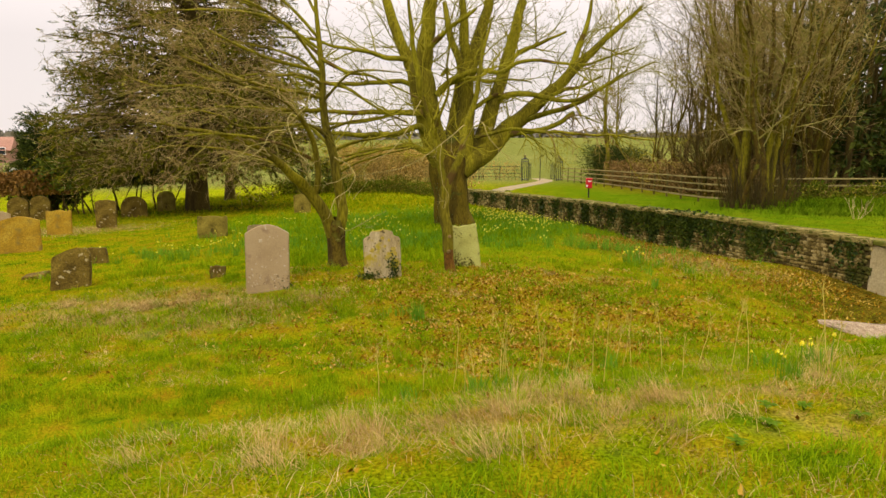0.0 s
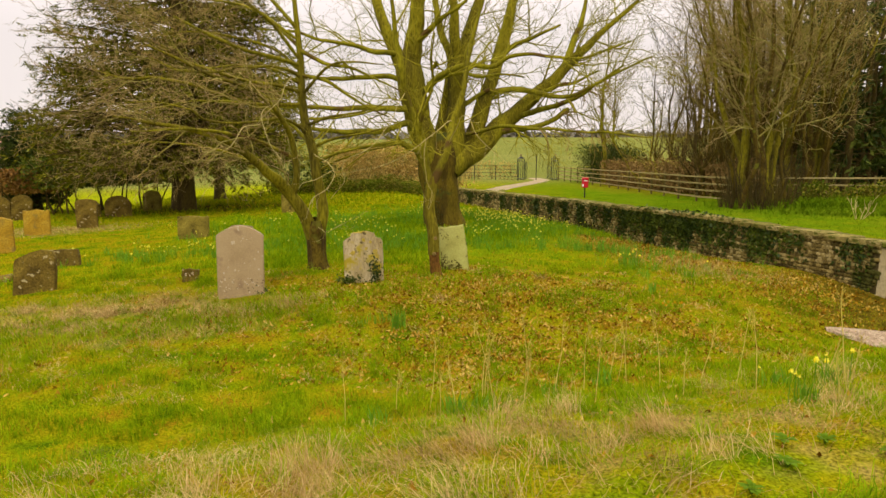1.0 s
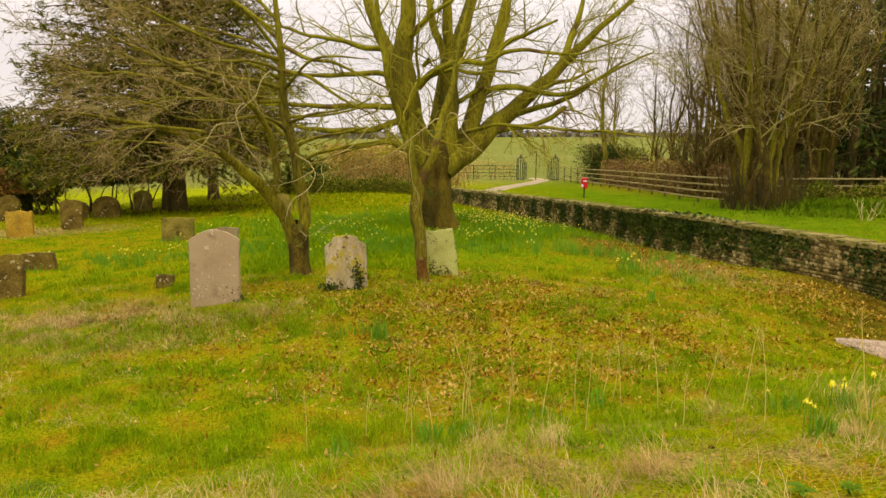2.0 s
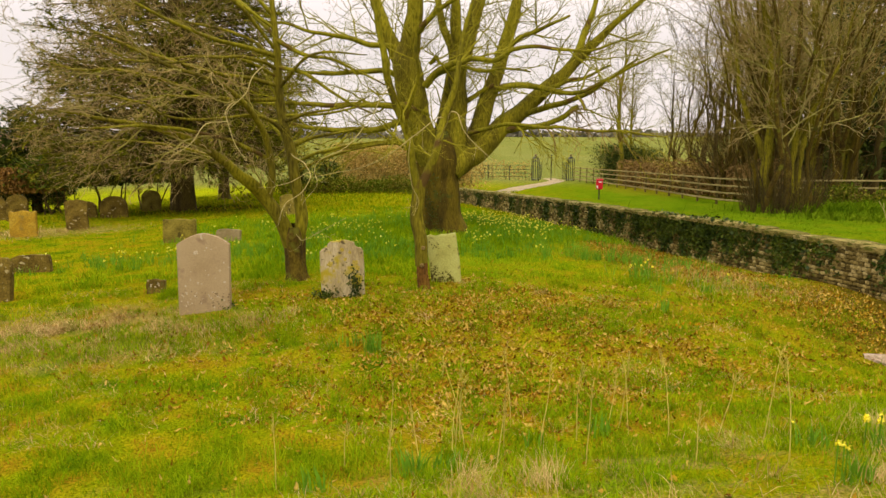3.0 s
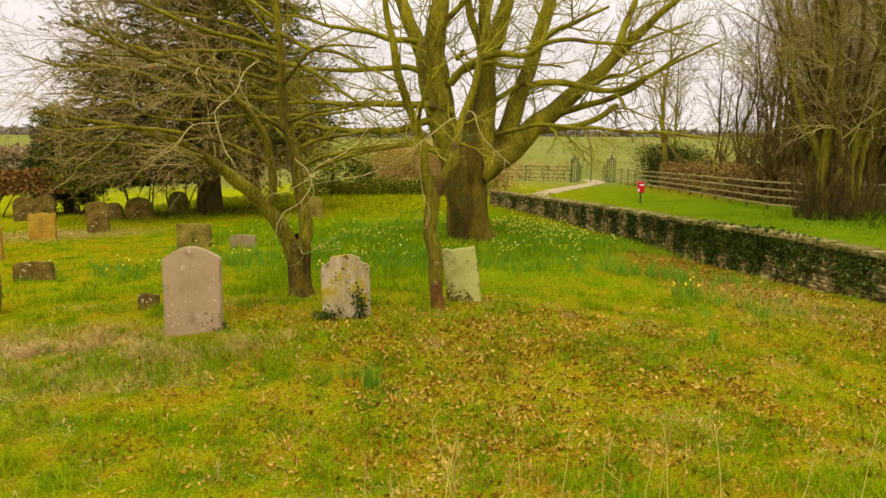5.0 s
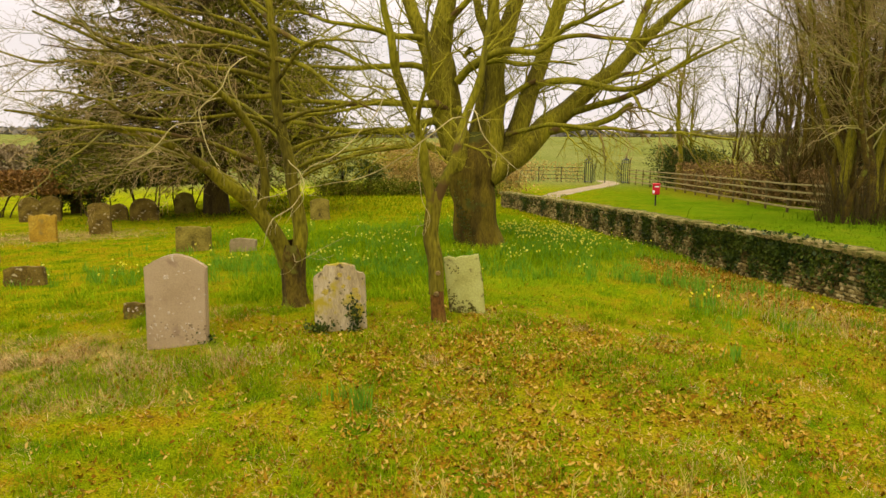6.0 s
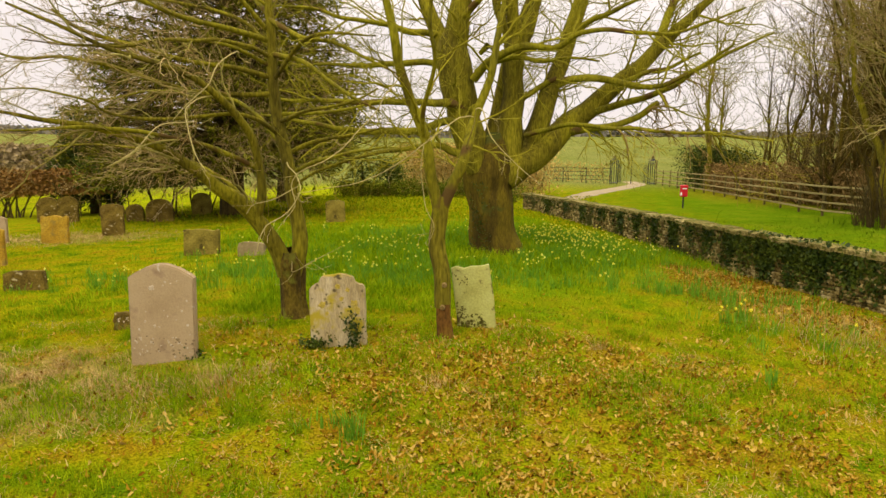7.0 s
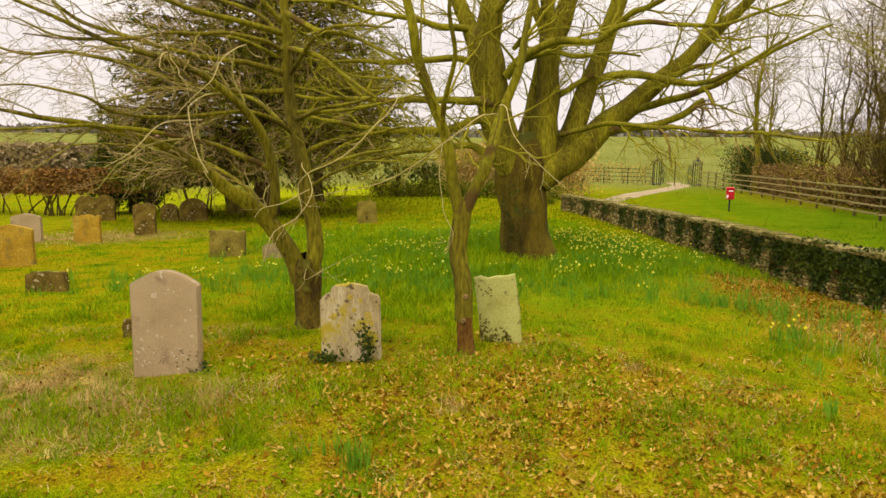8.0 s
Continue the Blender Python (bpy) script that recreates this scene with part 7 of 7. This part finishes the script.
def daffodil_drift():
    rng = np.random.default_rng(95)
    c = rng.normal((-0.2, 18.6), (2.7, 2.4), (1150, 2))
    c = np.concatenate([c, rng.normal((1.9, 19.6), (0.9, 1.1), (300, 2)), rng.normal((-1.4, 15.6), (1.4, 0.9), (200, 2)), rng.normal((-5.5, 15.6), (1.4, 0.8), (170, 2)), rng.normal((4.2, 13.8), (0.7, 0.5), (26, 2)), rng.normal((3.5, 15.0), (1.0, 0.5), (130, 2))])
    c = c[(((c - (0.36, 18.25)) ** 2).sum(1) > 0.45) & ((c[:, 1] > 14.6) | (c[:, 0] > 3.2))]
    c = c[(patches(c, 1.5, 6) + rng.normal(0, 0.3, len(c))) > -0.45]
    root = np.repeat(c, 8, 0) + rng.normal(0, 0.045, (len(c) * 8, 2))
    V, Q, T = blades(rng, root, rng.uniform(0.14, 0.27, len(root)), rng.uniform(0.004, 0.007, len(root)), 0.3, 0.35)
    single("daffodil_leaves", mesh_np("daffodil_leaves", V, [Q, T]), MAT["daff_leaf"], "green strap leaves of a daffodil drift", "daffodils", "stuff")
    pick = c[rng.integers(0, len(c), 1200)] + rng.normal(0, 0.07, (1200, 2))
    bunch = rng.normal((1.9, 19.5), (0.8, 1.0), (260, 2))
    pick = np.concatenate([pick[(patches(pick, 2.6, 16) > 0.1) & ~((pick[:, 0] > 2.6) & (pick[:, 1] < 17.2))], bunch])
    h = rng.uniform(0.18, 0.30, len(pick))
    top = on_land(pick)
    top[:, 2] += h
    foot = on_land(pick + rng.normal(0, 0.02, pick.shape), -0.02)
    mid = (foot + top) / 2 + rng.normal(0, 0.01, foot.shape)
    SV, SF = tubes(np.stack([foot, mid, top], 1), np.full((len(pick), 3), 0.003), 3)
    single("daffodil_stalks", mesh_np("daffodil_stalks", SV, [SF]), MAT["daff_leaf"], "thin green stalks in the daffodil drift", "daffodils", "stuff")
    P, F, TV, TF = flower_arrays(rng, top, rng.uniform(0.016, 0.028, len(top)))
    s = Soup()
    s.add(P, F)
    s.add(TV, TF)
    single("daffodil_flowers", s.mesh("daffodil_flowers"), MAT["daff_pale"], "pale and bright yellow flowers of the daffodil drift", "daffodils", "stuff")


daffodil_drift()


def daffodil_clump(x, y, leaves, flowers, seed, label, tall=0.26):
    rng = np.random.default_rng(seed)
    base = np.array([x, y, float(ground_z(x, y))])
    ob = thing("daffodil_clump", base, 0, label, "daffodil", "daffodil clumps")
    xy = rng.normal((x, y), 0.055, (leaves, 2))
    for i in range(leaves):
        V, Q, T = blades(rng, xy[i:i + 1], rng.uniform(0.65, 1.0, 1) * tall, rng.uniform(0.006, 0.010, 1), 0.25, 0.35)
        part("leaf", mesh_np("leaf", V - base, [Q, T]), MAT["daff_leaf"], ob)
    for i in range(flowers):
        p = rng.normal((x, y), 0.09, 2)[None]
        top = on_land(p)
        top[:, 2] += rng.uniform(0.75, 1.1) * tall
        foot = on_land(p, -0.02)
        SV, SF = tubes(np.stack([foot, (foot + top) / 2, top], 1), np.full((1, 3), 0.004), 5)
        stalk = part("stalk", mesh_np("stalk", SV - base, [SF]), MAT["daff_leaf"], ob)
        P, F, TV, TF = flower_arrays(rng, top, np.array([0.027]))
        s = Soup()
        s.add(P, F)
        s.add(TV, TF)
        part("flower", s.mesh("flower", base), MAT["daff_petal"], stalk, "yellow flower")


for x, y, lv, fl, tl in ((-0.39, 9.6, 38, 0, 0.32), (-0.62, 9.75, 14, 0, 0.22), (3.72, 13.6, 24, 5, 0.24), (4.0, 13.8, 18, 3, 0.24), (2.86, 5.4, 20, 3, 0.24), (3.35, 5.95, 24, 5, 0.26), (3.1, 6.3, 18, 1, 0.24), (0.34, 6.3, 28, 0, 0.27), (0.55, 6.35, 18, 0, 0.24), (1.83, 7.1, 20, 0, 0.25), (1.25, 6.9, 10, 0, 0.2), (3.62, 11.3, 12, 0, 0.2), (-0.85, 9.7, 6, 0, 0.18), (5.2, 13.3, 10, 1, 0.22), (-0.3, 6.0, 16, 0, 0.22), (3.55, 11.2, 16, 0, 0.24), (4.65, 12.6, 18, 1, 0.22), (3.7, 13.2, 14, 0, 0.2)):
    daffodil_clump(x, y, lv, fl, int(x * 100 + y * 10) + 900, "clump of green daffodil leaves in the turf" if not fl else "daffodil clump with yellow flowers in the grass", tl)


def crocus(x, y, seed):
    """A few orange cups on short stalks."""
    rng = np.random.default_rng(seed)
    base = np.array([x, y, float(ground_z(x, y))])
    ob = thing("crocus", base, 0, "small orange crocus flowers open in the turf", "crocus", "crocuses")
    for i in range(3):
        p = rng.normal((x, y), 0.045, 2)[None]
        foot, top = on_land(p, -0.02), on_land(p, rng.uniform(0.04, 0.07))
        SV, SF = tubes(np.stack([foot, (foot + top) / 2, top], 1), np.full((1, 3), 0.004), 5)
        stalk = part("stalk", mesh_np("stalk", SV - base, [SF]), MAT["daff_leaf"], ob)
        V = []
        for k in range(6):
            a = k * math.pi / 3 + rng.normal(0, 0.1)
            d, q = np.array([math.cos(a), math.sin(a), 0]), np.array([-math.sin(a), math.cos(a), 0])
            V += [top[0], top[0] + d * 0.012 + q * 0.008 + (0, 0, 0.016), top[0] + d * 0.016 + (0, 0, 0.042), top[0] + d * 0.012 - q * 0.008 + (0, 0, 0.016)]
        part("flower", mesh_np("flower", np.array(V) - base, [np.arange(24).reshape(-1, 4)]), MAT["crocus"], stalk, "orange flower")


for i, (x, y) in enumerate(((3.53, 10.46), (3.72, 10.50))):
    crocus(x, y, 950 + i)


def dry_stalks():
    rng = np.random.default_rng(97)
    spots = [(0.62, 6.9), (0.66, 6.95), (0.7, 6.85), (0.60, 6.8), (0.1, 6.6), (-0.2, 6.5), (0.35, 6.7), (1.0, 6.8), (1.3, 6.9), (1.6, 7.0), (1.9, 7.2), (2.0, 7.3), (2.05, 7.1), (2.3, 6.9), (2.6, 6.7), (2.9, 6.6), (3.2, 6.2), (3.3, 5.6), (3.0, 5.2), (0.9, 6.2), (-0.6, 6.1), (1.5, 6.1), (2.2, 6.0), (0.2, 6.0), (2.75, 5.9), (3.6, 6.4), (3.5, 5.9), (1.1, 7.4)]
    for i, (x, y) in enumerate(spots):
        z = float(ground_z(x, y))
        h = rng.uniform(0.35, 0.8)
        ob = thing("dry_grass_stalk", (x, y, z), 0, "tall thin dry straw-coloured grass stalk on the bank", "grass stalk", "dry grass stalks")
        P = grow(rng, np.array([[0, 0, -0.03]]), np.array([[rng.normal(0, 0.12), rng.normal(0, 0.12), 1.0]]), np.array([h]), 8, 0.05, 0.0)
        V, F = tubes(P, np.linspace(0.0045, 0.0022, 8)[None], 5)
        stem = part("stem", mesh_np("stem", V, [F]), MAT["stalk"], ob)
        tip = P[0, -1]
        k = 14
        st = tip[None] - np.array([0, 0, 1.0])[None] * rng.uniform(0, 0.16, (k, 1))
        Q = grow(rng, st, np.stack([rng.normal(0, 0.4, k), rng.normal(0, 0.4, k), np.ones(k)], 1), rng.uniform(0.03, 0.09, k), 3, 0.1, 0)
        V, F = tubes(Q, np.full((k, 3), 0.0016), 3)
        part("seed_head", mesh_np("seed_head", V, [F]), MAT["stalk"], stem)


dry_stalks()


def dead_stems(x, y, seed):
    """A clump of pale dead stems, forked and leaning."""
    rng = np.random.default_rng(seed)
    z = float(ground_z(x, y))
    ob = thing("dead_stem_clump", (x, y, z), 0, "clump of pale dead forked stems in rank growth", "dead stems")
    for i in range(5):
        st = np.array([[rng.normal(0, 0.2), rng.normal(0, 0.15), -0.05]])
        P = grow(rng, st, np.array([[rng.normal(0, 0.35), rng.normal(0, 0.2), 1.0]]), rng.uniform(0.5, 0.85, 1), 7, 0.10, 0.0)
        V, F = tubes(P, np.linspace(0.013, 0.006, 7)[None], 5)
        stem = part("stem", mesh_np("stem", V, [F]), MAT["twig_pale"], ob)
        Q = grow(rng, P[0, 3:6], np.stack([rng.normal(0, 0.8, 3), rng.normal(0, 0.5, 3), np.ones(3)], 1), rng.uniform(0.2, 0.4, 3), 4, 0.1, 0.0)
        V, F = tubes(Q, np.full((3, 4), 0.008), 4)
        part("side_shoots", mesh_np("side_shoots", V, [F]), MAT["twig_pale"], stem)


dead_stems(13.9, 22.6, 98)


def ivy_patch(centre, spread, n, seed, label):
    rng = np.random.default_rng(seed)
    c = rng.normal(size=(n, 3)) * spread + centre
    c[:, 2] = np.maximum(c[:, 2], ground_z(c[:, 0], c[:, 1]) + 0.01)
    V, F = leaf_cards(rng, c, rng.uniform(0.010, 0.024, n), 0.3, 0.8)
    single("ivy", mesh_np("ivy", V, [F]), MAT["ivy"], label, "ivy", "stuff")


ivy_patch((-1.28, 11.27, 0.36), (0.10, 0.035, 0.03), 260, 1, "dark ivy creeping at a headstone's foot")
ivy_patch((-0.83, 11.33, 0.48), (0.045, 0.015, 0.14), 230, 2, "dark ivy climbing a lichened headstone")
ivy_patch((-2.60, 11.0, 0.26), (0.07, 0.04, 0.05), 120, 3, "small ivy tuft by the tan headstone")


def trunk_ivy():
    rng = np.random.default_rng(5)
    n = 700
    a = rng.normal(-2.2, 0.34, n)
    z = 0.3 + 1.4 * rng.uniform(0, 1, n) ** 1.4
    r = np.interp(z, [0.2, 0.5, 1.0, 1.6], [0.56, 0.47, 0.45, 0.50])
    c = np.stack([0.25 + np.cos(a) * r, 18.25 + np.sin(a) * r, z], 1)
    keep = np.sin(z * 7 + a * 5) + rng.normal(0, 0.5, n) > -0.2
    V, F = leaf_cards(rng, c[keep], rng.uniform(0.010, 0.024, keep.sum()), 0.2, 0.8)
    single("ivy", mesh_np("ivy", V, [F]), MAT["ivy"], "dark ivy on the old tree's trunk", "ivy", "stuff")


trunk_ivy()


def weed(x, y, seed, leaves=13, size=0.075):
    """A low rosette of broad leaves."""
    rng = np.random.default_rng(seed)
    base = np.array([x, y, float(ground_z(x, y))])
    ob = thing("weed_rosette", base, 0, "low broad-leaved green weed on the bank", "weed", "weeds on the bank")
    for i in range(leaves):
        a = i * 2.4 + rng.normal(0, 0.2)
        d = np.array([math.cos(a), math.sin(a), 0])
        q = np.array([-d[1], d[0], 0])
        ln = size * rng.uniform(0.6, 1.1)
        up = rng.uniform(0.25, 0.7)
        P = [np.zeros(3)]
        for f, w, h in ((0.3, 0.16, 0.35), (0.65, 0.2, 0.5), (1.0, 0.02, 0.4)):
            for sgn in (-1, 1):
                P.append(d * ln * f + sgn * q * ln * w + np.array([0, 0, h * up * ln + 0.02 + 0.01 * abs(sgn)]))
        F3 = np.array([[0, 1, 2]])
        F4 = np.array([[1, 3, 4, 2], [3, 5, 6, 4]])
        part("leaf", mesh_np("leaf", np.array(P), [F3, F4]), MAT["weed"], ob)


for i, (x, y) in enumerate(((2.15, 4.3), (2.05, 4.05), (2.45, 4.4), (1.7, 3.7), (2.7, 4.2))):
    weed(x, y, 300 + i)


def pebbles():
    """Loose stones on the gravel path."""
    rng = np.random.default_rng(301)
    bm = bmesh.new()
    bmesh.ops.create_icosphere(bm, subdivisions=1, radius=1.0)
    base = np.array([v.co[:] for v in bm.verts])
    tri = np.array([[v.index for v in f.verts] for f in bm.faces])
    bm.free()
    n = 1500
    t = rng.uniform(0, 1, n) ** 1.3
    xy = np.stack([6.05 + 3.5 * t, 10.33 - 0.1 * np.minimum(t * 2, 1)], 1) + rng.uniform(-1, 1, (n, 2)) * np.stack([np.full(n, 0.05), 0.05 + 0.20 * np.minimum(t * 3, 1)], 1)
    c = on_land(xy, 0.025)
    size = rng.uniform(0.006, 0.016, (n, 1, 1)) * rng.uniform(0.7, 1.2, (n, 1, 3))
    V = c[:, None] + base[None] * size
    F = (np.arange(n)[:, None, None] * len(base) + tri[None]).reshape(-1, 3)
    single("gravel_stones", mesh_np("gravel_stones", V.reshape(-1, 3), [F]), MAT["gravel"], "loose pale gravel stones on the path", "gravel", "stuff")


pebbles()
